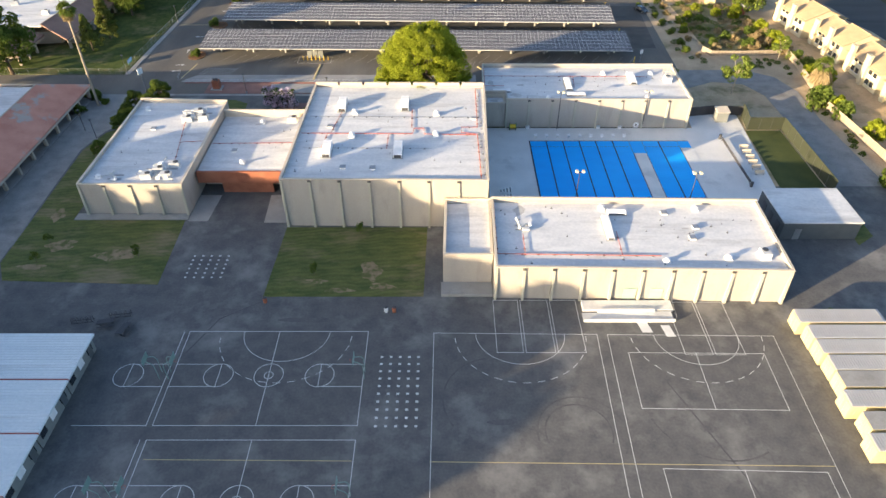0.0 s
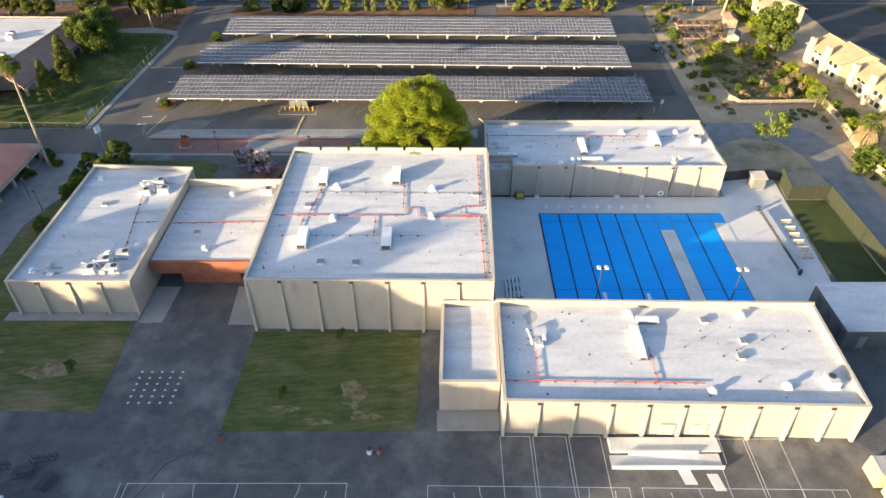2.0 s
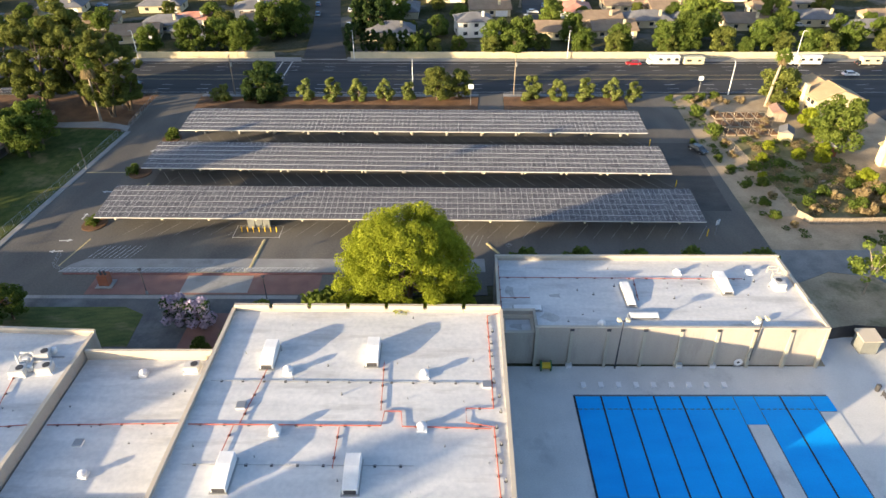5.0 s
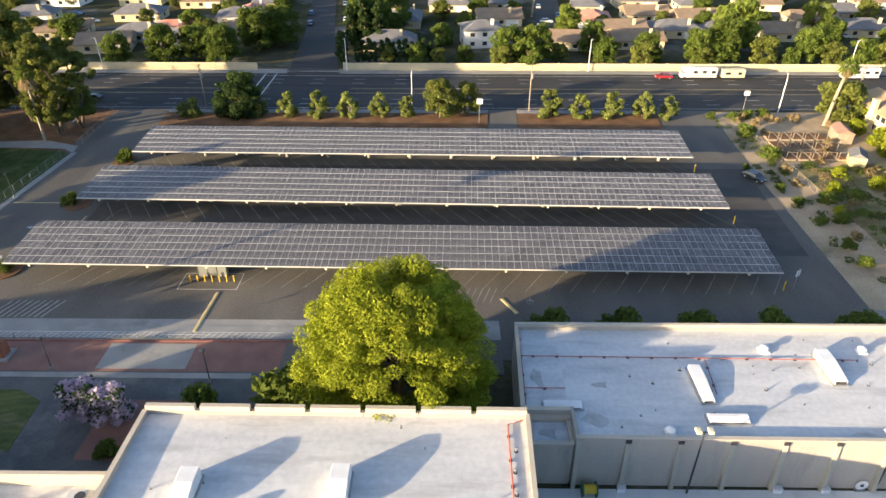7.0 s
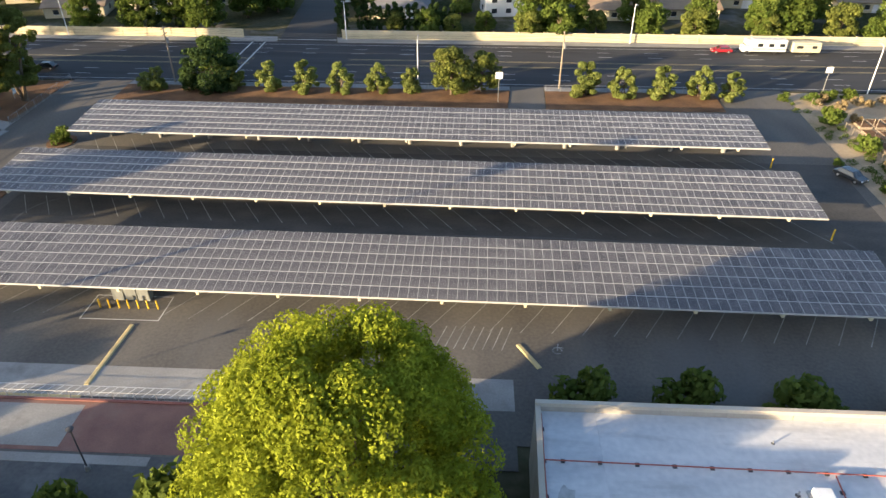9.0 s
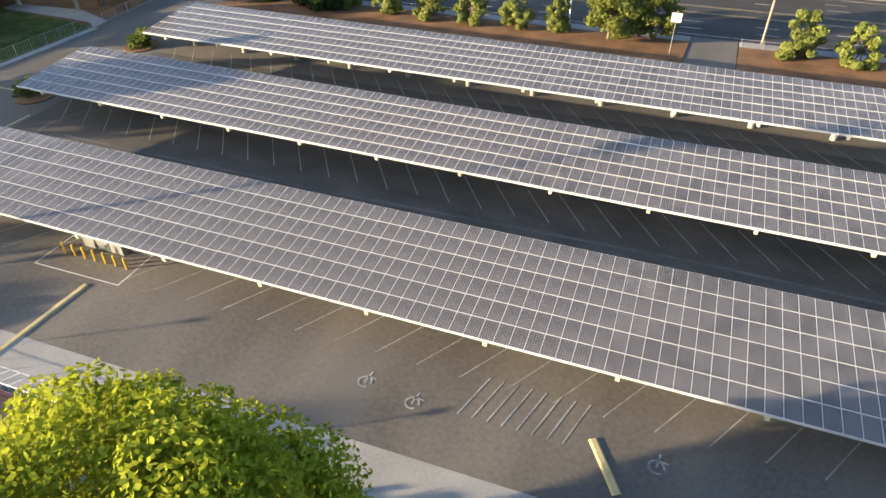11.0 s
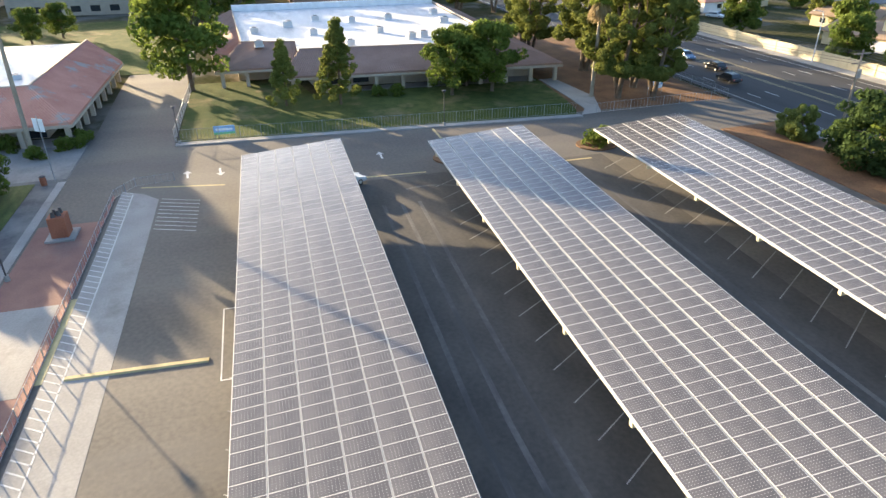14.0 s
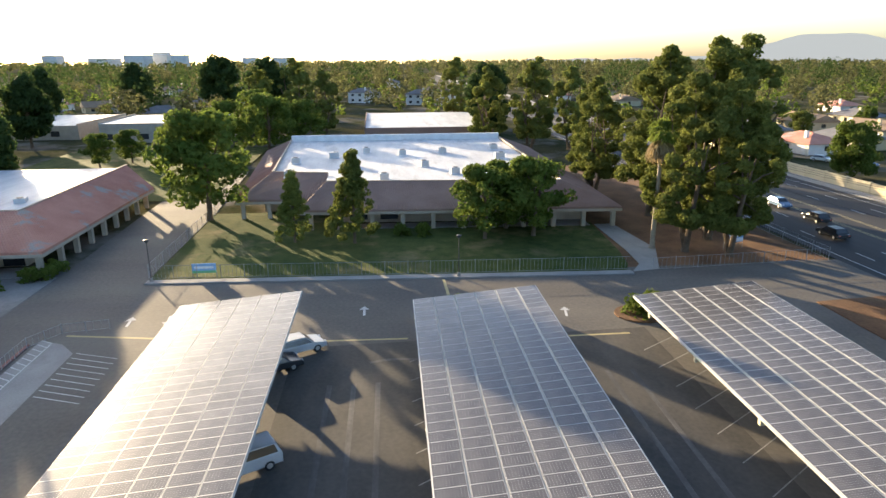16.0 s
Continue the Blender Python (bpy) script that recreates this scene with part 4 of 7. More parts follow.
def make_tree(name, label, seed, height, crown, base, shape="round", leaves=3000, leaf=0.3, lumps=40, lump=1.2, mat=None, bark=None, trunk_r=0.3, stems=1, lean=0.3, category="tree", group="", extra=None):
    rng = np.random.default_rng(seed)
    t = thing(name, label, category, group)
    c, r = lumps_in(rng, lumps, base, height - lump * 0.7, crown - lump * 0.5, shape, lump)
    bm = bmesh.new()
    for s in range(stems):
        dx, dy = rng.uniform(-lean, lean, 2) * (1 + stems)
        ox, oy = (rng.uniform(-0.6, 0.6, 2) if stems > 1 else (0, 0))
        top = height * (0.86 if shape in ("cone", "column") else 0.62)
        mid = (ox + dx * 0.5, oy + dy * 0.5, top * 0.5)
        tip = (ox + dx * 1.4, oy + dy * 1.4, top)
        tube([(ox, oy, -0.1), (ox * 1.05, oy * 1.05, 0.4), mid, tip], [trunk_r * 1.35, trunk_r, trunk_r * 0.7, trunk_r * 0.18], 8, bm)
        for k in range(max(3, 9 // stems)):
            g = c[rng.integers(len(c))]
            f = rng.uniform(0.35, 0.8)
            st = Vector(mid).lerp(Vector(tip), f - 0.3) if f > 0.3 else Vector(mid)
            en = Vector(g)
            tube([st, st.lerp(en, 0.5) + Vector((0, 0, 0.3)), en], [trunk_r * 0.4, trunk_r * 0.25, trunk_r * 0.08], 5, bm)
    part("trunk", bm, bark or BARK, t)
    cr = new("crown", leaf_mesh("crown", c, r, leaves, leaf, rng, mat=mat or LEAF))
    cr.parent = t
    if extra:
        sel = rng.choice(len(c), max(3, len(c) // 2), replace=False)
        ob = new("blossom", leaf_mesh("blossom", c[sel] + (0, 0, 0.15), r[sel] * 1.05, leaves // 3, leaf, rng, mat=extra))
        ob.parent = t
    return t


def palm(label, seed, h, crown=2.2, skirt=2.0, trunk=0.25, lean=0.0):
    rng = np.random.default_rng(seed)
    t = thing("palm_tree", label, "palm tree", "palm trees")
    part("trunk", tube([(0, 0, -0.1), (0, 0, 0.5), (lean * 0.4, 0, h * 0.5), (lean, 0, h)], [trunk * 1.5, trunk * 1.1, trunk * 0.9, trunk * 0.75], 9), PALEBARK, t)

    def fronds(n, lo, hi, ln, mat, nm):
        bm = bmesh.new()
        for i in range(n):
            a, e = rng.uniform(0, 6.283), rng.uniform(lo, hi)
            d = Vector((math.cos(a) * math.cos(e), math.sin(a) * math.cos(e), math.sin(e)))
            s = Vector((-math.sin(a), math.cos(a), 0))
            o = Vector((lean, 0, h))
            L = ln * rng.uniform(0.75, 1.1)
            mid = o + d * L * 0.6
            fan = mid + d * L * 0.05
            for k in range(7):
                q = (k - 3) / 3
                tip = o + d * L + s * q * L * 0.38 - Vector((0, 0, 0.25 * L * (0.4 + abs(q)))) - d * abs(q) * L * 0.18
                side = (s * 0.06 * L) if abs(q) < 0.9 else Vector((0, 0, 0.06 * L))
                va, vb, vc = bm.verts.new(o + d * L * 0.35 - side * 0.3), bm.verts.new(o + d * L * 0.62 + s * q * L * 0.2 + side), bm.verts.new(tip)
                vd = bm.verts.new(o + d * L * 0.62 + s * q * L * 0.2 - side)
                bm.faces.new((va, vb, vc, vd))
        return part(nm, bm, mat, t)

    fronds(60, -0.5, 1.4, crown, LEAF_LIGHT, "fronds")
    if skirt:
        fronds(70, -1.5, -0.75, skirt, LEAF_DRY, "dry_skirt")
    return t


def plant(src, places, seed=1, tilt=0):
    """Copies of a tree at (x, y, scale); the first place takes the original."""
    rng = np.random.default_rng(seed)
    out = [src]
    for i, (x, y, s) in enumerate(places):
        ob = src if i == 0 else copy_thing(src, Matrix())
        ob.matrix_basis = pose(x, y, 0, 0, 0, rng.uniform(0, 360)) @ Matrix.Scale(s, 4)
        out.append(ob)
    return out


big = make_tree("large_tree", "large dense round yellow-green tree behind the gymnasium", 3, 18.6, 10.6, 1.2, "dome", leaves=220000, leaf=0.135, lumps=640, lump=1.25, mat=LEAF_BIG, trunk_r=0.5, stems=2)
plant(big, [(-4.3, 132.8, 1.0)])
pine = make_tree("pine_tree", "tall spreading dark green pine with bare trunk", 11, 24, 6.8, 4.5, "umbrella", 24000, 0.25, 84, 1.25, LEAF_PINE, trunk_r=0.45, stems=2, lean=1.0)
plant(pine, [(-82.5, 213, 0.92), (-80, 217.5, 0.84), (-93, 221, 1.1), (-96.5, 226.5, 1.12), (-101, 217, 1.06), (-88, 219, 0.84), (-111, 224, 1.0), (-117, 213, 0.8), (-128, 216, 0.85), (-170, 214, 0.95), (-182, 205, 0.9), (-190, 220, 1.0), (-176, 226, 0.9), (-205, 160, 0.85), (-222, 150, 1.0), (-214, 140, 0.9), (-250, 205, 1.0), (-262, 220, 0.9)], 5)
broad = make_tree("broadleaf_tree", "broad green shade tree on grass", 21, 11, 5.2, 2.4, leaves=6500, leaf=0.3, lumps=60, lump=1.3, mat=LEAF, trunk_r=0.3)
plant(broad, [(-106, 149.6, 1.52), (-91, 189.1, 0.92), (-91.6, 195.9, 1.0), (-96, 193, 0.9), (-160, 113, 0.7), (-166, 118, 0.72), (-168, 140, 1.3), (-176, 148, 1.4), (-186, 156, 1.2), (-196, 142, 1.4), (-68.5, 131, 0.42), (-68.2, 121, 0.38), (-69, 112, 0.3), (-68.6, 126, 0.36), (-64, 128, 0.5), (-66.5, 122, 0.45), (-63.5, 133, 0.55), (-47, 229, 0.85)], 6)
shade_tree = make_tree("shade_tree", "tall dark broadleaf tree west of the school", 33, 20, 7.0, 4.0, leaves=9000, leaf=0.55, lumps=70, lump=2.2, mat=LEAF_DARK, trunk_r=0.45)
plant(shade_tree, [(-96 + 3 * math.sin(i * 2.3), -3 + i * 8.0, (1.1, 1.18, 1.22, 1.14, 0.98, 1.3, 1.36)[i]) for i in range(7)] + [(-129, 88, 0.84), (-131, 97, 0.9), (-128.5, 106, 0.84), (-97, -11.5, 1.05)] + [(-124 + 3 * math.sin(i * 2.1), 34 + i * 9.0, 1.0 + 0.12 * math.sin(i * 2.7)) for i in range(6)] + [(-197, 81, 1.0), (-236, 140, 1.2), (-268, 52, 1.05), (-317, 70, 1.1), (-192, 66, 1.0), (-300, 110, 1.25), (-217, 211, 1.1), (-150, 60, 1.0)], 9)
conifer = make_tree("conifer", "shaggy green conifer on the lawn", 41, 12.5, 4.3, 0.8, "cone", 9000, 0.22, 110, 0.66, LEAF_PINE, trunk_r=0.22, lean=0.05)
plant(conifer, [(-90.6, 171.7, 1.0), (-92, 163.8, 0.78)], 3)
street_tree = make_tree("street_tree", "young light green street tree in mulch strip", 51, 5.8, 2.7, 0.5, "dome", leaves=4800, leaf=0.22, lumps=36, lump=0.74, mat=LEAF_STREET, trunk_r=0.10, stems=3, lean=0.3)
plant(street_tree, [(-42.5, 225.6, 0.8), (-35.9, 225.2, 1.0), (-28.7, 225, 1.05), (-21.8, 225, 1.0), (-14.7, 224.8, 1.0), (-8.3, 225.6, 0.85), (24.6, 225, 1.15), (31.7, 224.8, 1.0), (38.9, 225, 1.05), (46.0, 225, 1.05), (51.8, 224.6, 0.9), (-60, 224.6, 0.6), (-57.5, 224.6, 0.8)], 4)
mixed_tree = make_tree("broadleaf_tree", "dense olive green tree beside the main road", 61, 9.5, 4.6, 1.6, leaves=6000, leaf=0.3, lumps=60, lump=1.2, mat=LEAF_PINE, trunk_r=0.3)
plant(mixed_tree, [(-0.6, 224.6, 0.95), (5.2, 226.6, 0.8)], 8)
dark_tree = make_tree("dark_tree", "dense dark green round tree in the mulch strip", 62, 9.6, 5.6, 0.7, "dome", leaves=9000, leaf=0.27, lumps=80, lump=1.2, mat=LEAF_DARK, trunk_r=0.28, stems=2)
plant(dark_tree, [(-47.5, 225.4, 1.0)], 8)
roadside = make_tree("roadside_tree", "full green garden tree behind the road wall", 71, 9, 4.4, 1.5, leaves=3200, leaf=0.42, lumps=45, lump=1.4, mat=LEAF, trunk_r=0.25)
rng_p = np.random.default_rng(77)
spots = []
for x in range(-190, 240, 9):
    if not (-47 < x < -22):
        if x < -150 or x > -52:
            spots.append((x + rng_p.uniform(-3, 3), 266 + rng_p.uniform(-1.5, 5), rng_p.uniform(0.55, 1.1)))
for i in range(190):
    x, y = rng_p.uniform(-230, 240), rng_p.uniform(282, 470)
    if abs(x + 41.5 + 0.134 * (y - 300)) > 11 and abs(x - 35 - 0.09 * (y - 297)) > 10:
        spots.append((x, y, rng_p.uniform(0.45, 1.0)))
plant(roadside, spots[::2], 12)
garden_tree = make_tree("garden_tree", "rounded yellow-green garden tree among houses", 72, 8.4, 4.2, 1.2, leaves=4200, leaf=0.34, lumps=38, lump=1.3, mat=LEAF_PINE, trunk_r=0.22, stems=2)
plant(garden_tree, [(89.5, 223, 1.2)] + spots[1::2], 13)
tall_tree = make_tree("roadside_tree", "tall dense dark tree overhanging the road wall", 73, 11.5, 5.4, 1.6, leaves=8000, leaf=0.32, lumps=70, lump=1.4, mat=LEAF, trunk_r=0.3)
plant(tall_tree, [(-93, 266.5, 0.78), (-80, 267.5, 0.95), (-72, 270.5, 0.9), (-63, 267, 0.98), (-57, 281, 1.15), (-50.5, 287, 1.1), (18, 267.5, 0.95), (26, 268, 1.0), (72, 267.5, 0.9), (80, 269.5, 1.1), (104, 268.5, 0.95), (44, 279, 0.85), (58, 268.5, 0.8), (-126, 268.5, 1.0), (-24, 296, 1.4), (-19, 301, 1.3)], 14)
big_light = make_tree("large_tree", "large sunlit pale green tree behind the road wall", 81, 15, 7.0, 2.0, leaves=7000, leaf=0.45, lumps=70, lump=1.7, mat=LEAF_LIGHT, trunk_r=0.45)
plant(big_light, [(88, 283, 1.1), (90, 193.6, 0.84), (120, 300, 0.8), (40, 300, 0.7)], 3)
column = make_tree("cypress", "narrow dark green cypress in a hedge row", 91, 6.5, 1.1, 0.3, "column", 1500, 0.22, 26, 0.55, LEAF_DARK, trunk_r=0.12, lean=0.02, group="cypress hedge")
plant(column, [(-25 + 1.75 * i, 269 + 0.3 * (i % 2), 0.95 + 0.08 * (i % 3)) for i in range(14)] + [(-29 + 2.2 * i, 287 + 2 * (i % 2), 2.0 + 0.15 * (i % 3)) for i in range(5)] + [(-25, 300, 2.3), (-28.5, 266, 1.5), (-29.5, 268, 1.45)], 2)
young = make_tree("young_tree", "sparse bright yellow-green tree beside the drive", 95, 9, 3.6, 3.2, leaves=2000, leaf=0.27, lumps=24, lump=0.95, mat=LEAF_LIGHT, bark=PALEBARK, trunk_r=0.16)
plant(young, [(67.6, 139.5, 1.05), (86, 158.5, 0.7)], 2)
sapling = make_tree("sapling", "thin young tree on a stake in the lawn", 96, 3.0, 0.8, 1.3, leaves=260, leaf=0.16, lumps=8, lump=0.4, mat=LEAF, trunk_r=0.04)
plant(sapling, [(-14.2, 86.6, 1.0), (-20.5, 76.2, 1.0), (-50, 80.5, 1.0), (-66, 84, 0.9), (-66, 79, 0.9)], 2)
shrub = make_tree("shrub", "rounded green shrub at ground level", 97, 1.9, 1.5, 0.15, leaves=900, leaf=0.2, lumps=22, lump=0.55, mat=LEAF, trunk_r=0.06, category="shrub")
plant(shrub, [(14.1, 145.6, 2.1), (23.2, 145.8, 2.1), (32.7, 146, 2.1), (42.7, 146.2, 2.1), (53.8, 145.6, 2.0), (65.2, 213.7, 1.6), (65.7, 202.2, 1.5), (66.7, 224, 0.9), (61.8, 187.8, 0.7), (62.5, 182.2, 0.8), (63, 175.4, 0.8), (63.5, 168, 0.9), (63.5, 163, 0.9), (-62.6, 199.6, 1.3), (-64.6, 181.4, 1.1), (-63.8, 160.5, 1.0), (-81, 130, 1.0), (-77, 134, 0.8),
              (-24, 127.6, 1.5), (-26, 133.3, 1.5), (-17.4, 134.3, 2.4), (-33.5, 126.8, 0.9), (-79.5, 136.5, 0.9), (-80.5, 138, 0.8), (-82.5, 138, 0.9), (-15, 133.5, 1.9), (-30, 129, 0.9), (85, 133, 2.3), (88, 128, 1.8), (90.5, 152, 1.6), (90, 158, 1.4), (88.6, 171, 1.4), (66.5, 176, 1.0), (67.5, 183, 1.2), (77, 172, 1.1), (72, 168, 1.0), (81, 166, 1.3), (84, 175, 1.2), (74, 185, 0.9), (70, 225, 1.1), (74, 226, 1.1), (61.8, 224.8, 0.8), (59, 197, 0.0001 + 0.6), (84, 101, 1.9), (87, 96, 2.2), (57, 66.9, 0.8), (-94, 178, 0.9), (-93.6, 181, 0.9), (-58, 127.8, 0.6)], 5)
dry_shrub = make_tree("dry_shrub", "dry straw-coloured shrub on bare earth", 101, 1.9, 1.5, 0.1, leaves=800, leaf=0.2, lumps=20, lump=0.5, mat=LEAF_DRY, trunk_r=0.05, category="shrub", group="dry shrubs")
rng_d = np.random.default_rng(23)
plant(dry_shrub, [(82, 164.5, 1.2), (86, 167, 1.3), (84.5, 171, 1.1), (88, 173, 1.4), (79, 170.5, 0.9), (76, 176, 0.8), (86, 181, 1.0), (89.5, 162, 1.3), (91, 155, 1.2), (66, 160, 0.6), (66.5, 171, 0.7), (65.6, 190, 0.7), (66.4, 196, 0.8), (72, 164.6, 0.9), (75, 200, 0.7), (78, 204.5, 0.8), (70, 214.5, 0.8), (81, 209, 0.9)]
      + [(rng_d.uniform(66, 88), rng_d.uniform(219.5, 227), rng_d.uniform(0.5, 0.9)) for k in range(9)], 6)
olive_bush = make_tree("garden_bush", "loose yellow-green bush by the garden fence", 102, 3.2, 2.0, 0.3, leaves=1800, leaf=0.22, lumps=28, lump=0.7, mat=LEAF_BIG, trunk_r=0.08, stems=3, category="bush", group="garden bushes")
plant(olive_bush, [(88.5, 164, 1.1), (88.5, 168, 1.2), (87.5, 176, 1.2), (86, 190, 1.0), (71, 187, 0.7), (79.5, 188.5, 0.8), (75, 193.5, 0.7), (84, 187, 0.9), (89, 148.5, 1.0), (91.5, 144, 1.2), (88.2, 131, 1.1), (90, 119, 1.3), (90.5, 110, 1.2), (89.5, 203, 1.2), (91, 207.5, 1.4), (89.5, 215, 1.1), (94, 221, 1.4), (98, 214, 1.5), (67.5, 178.5, 0.6)], 8)
crepe = make_tree("crepe_myrtle", "small tree covered in pale pink blossom", 98, 4.6, 2.3, 1.2, leaves=2400, leaf=0.2, lumps=30, lump=0.7, mat=LEAF_PINK, trunk_r=0.09, stems=3, lean=0.3, extra=LEAF_DARK)
plant(crepe, [(-37.8, 131.8, 1.2), (-34.4, 131.2, 1.15)], 2)
p1 = palm("tall thin fan palm with dry skirt beside the tiled wing", 5, 21.5, 2.3, 2.2, 0.26, lean=0.6)
p1.matrix_basis = pose(-78.2, 133.3, 0, 0, 0, 65)
p2 = palm("fan palm with a thick dry skirt by the road", 6, 13, 2.6, 2.0, 0.4, lean=1.2)
p2.matrix_basis = pose(86, 220.8, 0)
p3 = palm("short fan palm with a hanging dry skirt", 7, 7.0, 2.6, 4.6, 0.4, lean=0.6)
p3.matrix_basis = pose(86.3, 139.5, 0)
p4 = palm("fan palm among pines with dry skirt", 8, 14.5, 2.6, 3.2, 0.3, lean=0.3)
p4.matrix_basis = pose(-84.2, 209.6, 0)
copy_thing(p2, pose(32, 330, 0))
copy_thing(p2, pose(60, 345, 0))

# ---- far woods and distance ----
rng_f = np.random.default_rng(5)


def woods(name, label, n, area, sizes, leaf, count, mat):
    c = []
    while len(c) < n:
        x, y = rng_f.uniform(area[0], area[1]), rng_f.uniform(area[2], area[3])
        if x > -260 and 60 < y < 262:
            continue
        if x > -215 and y < 480 and y > 40:
            continue
        if 228 < y < 266:
            continue
        c.append((x, y))
    c = np.array(c)
    h = rng_f.uniform(sizes[0], sizes[1], n)
    cen = np.concatenate([np.c_[c + rng_f.normal(scale=1.2, size=c.shape), h * f] for f in (0.35, 0.6, 0.85)])
    rad = np.concatenate([h * f for f in (0.38, 0.42, 0.28)])
    ob = new(name, leaf_mesh(name, cen, rad, count, leaf, rng_f, mat=mat))
    return tagged(ob, label, "trees", kind="stuff")


woods("far_trees", "many green town trees in the distance", 1300, (-900, -150, -420, 800), (4, 13), 0.85, 150000, LEAF_FAR)
woods("far_trees_green", "many lighter green town trees in the distance", 1300, (-900, 500, -100, 900), (4, 9), 0.9, 70000, LEAF)
woods("far_tall_trees", "scattered tall dark trees above the town", 170, (-900, -270, -420, 800), (13, 22), 1.0, 26000, LEAF_DARK)
woods("distant_trees", "dense band of distant trees on the plain", 3200, (-2300, -850, -1500, 1900), (8, 17), 2.8, 64000, LEAF_FAR)
# The hills emit a faint grey glow that stands in for distance haze.
HAZE_GLOW = bpy.data.materials.new("haze_glow_hills")
HAZE_GLOW.use_nodes = True
HAZE_GLOW.node_tree.nodes["Principled BSDF"].inputs["Base Color"].default_value = (0.2, 0.2, 0.2, 1)
HAZE_GLOW.node_tree.nodes["Principled BSDF"].inputs["Emission Color"].default_value = (0.66, 0.66, 0.62, 1)
HAZE_GLOW.node_tree.nodes["Principled BSDF"].inputs["Emission Strength"].default_value = 0.17
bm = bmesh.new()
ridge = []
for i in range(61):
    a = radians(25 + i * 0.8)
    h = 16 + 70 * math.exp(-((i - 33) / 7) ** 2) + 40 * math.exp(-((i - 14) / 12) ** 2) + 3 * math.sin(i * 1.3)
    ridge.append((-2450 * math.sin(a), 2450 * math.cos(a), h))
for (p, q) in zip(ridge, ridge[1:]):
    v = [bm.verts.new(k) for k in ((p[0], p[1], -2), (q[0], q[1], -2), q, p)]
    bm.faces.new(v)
structure("backdrop_hills", bm, HAZE_GLOW, "low hills on the horizon, haze put in as glow", "backdrop")


# ---- tiled school wings ----
def tiles_on(corners, mat, parent, pitch=0.36):
    """Ribs of clay tile running down a sloping roof face: low half-round rows in one mesh."""
    a, b, c, d = [Vector(p) for p in corners]       # eave left, eave right, ridge right, ridge left
    nrm = (b - a).cross(d - a).normalized()
    n = max(4, int((b - a).length / pitch))
    bm = bmesh.new()
    for i in range(n):
        s0, s1, s2 = i / n, (i + 0.5) / n, (i + 1) / n
        lo = [bm.verts.new(a.lerp(b, s) + nrm * h) for s, h in ((s0, 0.01), (s1, 0.09), (s2, 0.01))]
        hi = [bm.verts.new(d.lerp(c, s) + nrm * h) for s, h in ((s0, 0.01), (s1, 0.09), (s2, 0.01))]
        bm.faces.new((lo[0], lo[1], hi[1], hi[0]))
        bm.faces.new((lo[1], lo[2], hi[2], hi[1]))
    ob = part("tile_field", bm, mat, parent)
    return tagged(ob, kind="stuff")


def mansard_wing(name, label, faces, deck, deck_z, core, eave_z, ridge_z, tile, columns, parapet=0.35):
    """A wing with a flat white roof in a ring of tiled slopes, set-back walls and a colonnade. faces: eave and ridge plan pairs."""
    cx, cy = sum(p[0] for p in core) / len(core), sum(p[1] for p in core) / len(core)
    w = thing(name, label, "school building", at=(cx, cy, 0))
    inv = Matrix.Translation((-cx, -cy, 0))

    def put(n, bm, mat, lab="", parent=None):
        bmesh.ops.transform(bm, matrix=inv, verts=bm.verts)
        return part(n, bm, mat, parent or w, lab)

    put("wall", prism(bmesh.new(), core, 0, eave_z + 0.2), STONE_BEIGE)
    put("flat_roof", prism(bmesh.new(), deck, deck_z - 0.3, deck_z), WHITE_ROOF, "white membrane roof")
    for (e0, e1, r1, r0) in faces:
        bm = bmesh.new()
        pts = [(*e0, eave_z), (*e1, eave_z), (*r1, ridge_z), (*r0, ridge_z)]
        top = [bm.verts.new(p) for p in pts]
        bot = [bm.verts.new((p[0], p[1], p[2] - 0.28)) for p in pts]
        bm.faces.new(top)
        bm.faces.new(bot[::-1])
        for i in range(4):
            j = (i + 1) % 4
            bm.faces.new((bot[i], bot[j], top[j], top[i]))
        slope = put("roof_slope", bm, tile)
        rows = tiles_on(pts, tile, slope)
        rows.data.transform(inv)
        ends = [Vector(e0), Vector(e1)]
        d = (ends[1] - ends[0]).normalized()
        s = Vector((-d.y, d.x)) * 0.12
        put("fascia", prism(bmesh.new(), [ends[0] - s, ends[1] - s, ends[1] + s, ends[0] + s], eave_z - 0.62, eave_z - 0.26), STONE_BEIGE)
        rr = [Vector(r0), Vector(r1)]
        put("ridge_curb", prism(bmesh.new(), [rr[0] - s, rr[1] - s, rr[1] + s, rr[0] + s], ridge_z - 0.2, ridge_z + 0.12), STONE_BEIGE)
    for (x, y) in columns:
        put("column", bevelled(box(x - 0.3, x + 0.3, y - 0.3, y + 0.3, 0, eave_z - 0.3), 0.03), STONE_BEIGE)
    return w


def spaced(p, q, n):
    return [(p[0] + (q[0] - p[0]) * i / (n - 1), p[1] + (q[1] - p[1]) * i / (n - 1)) for i in range(n)]


red = mansard_wing("red_tiled_wing", "school wing with faded red tile roof and colonnade",
                   [((-80.8, 50), (-80.8, 137.6), (-89.3, 131.6), (-89.3, 50)), ((-80.8, 137.6), (-118, 138), (-124, 132), (-89.3, 131.6))],
                   [(-89.3, 50), (-89.3, 131.6), (-124, 132), (-124, 50)], 5.4, [(-85.5, 50), (-85.5, 133.4), (-117, 133.8), (-117, 50)], 3.0, 5.9, TILE_RED,
                   spaced((-81.6, 52), (-81.6, 136.8), 17) + spaced((-86.5, 136.9), (-116, 137.2), 8))
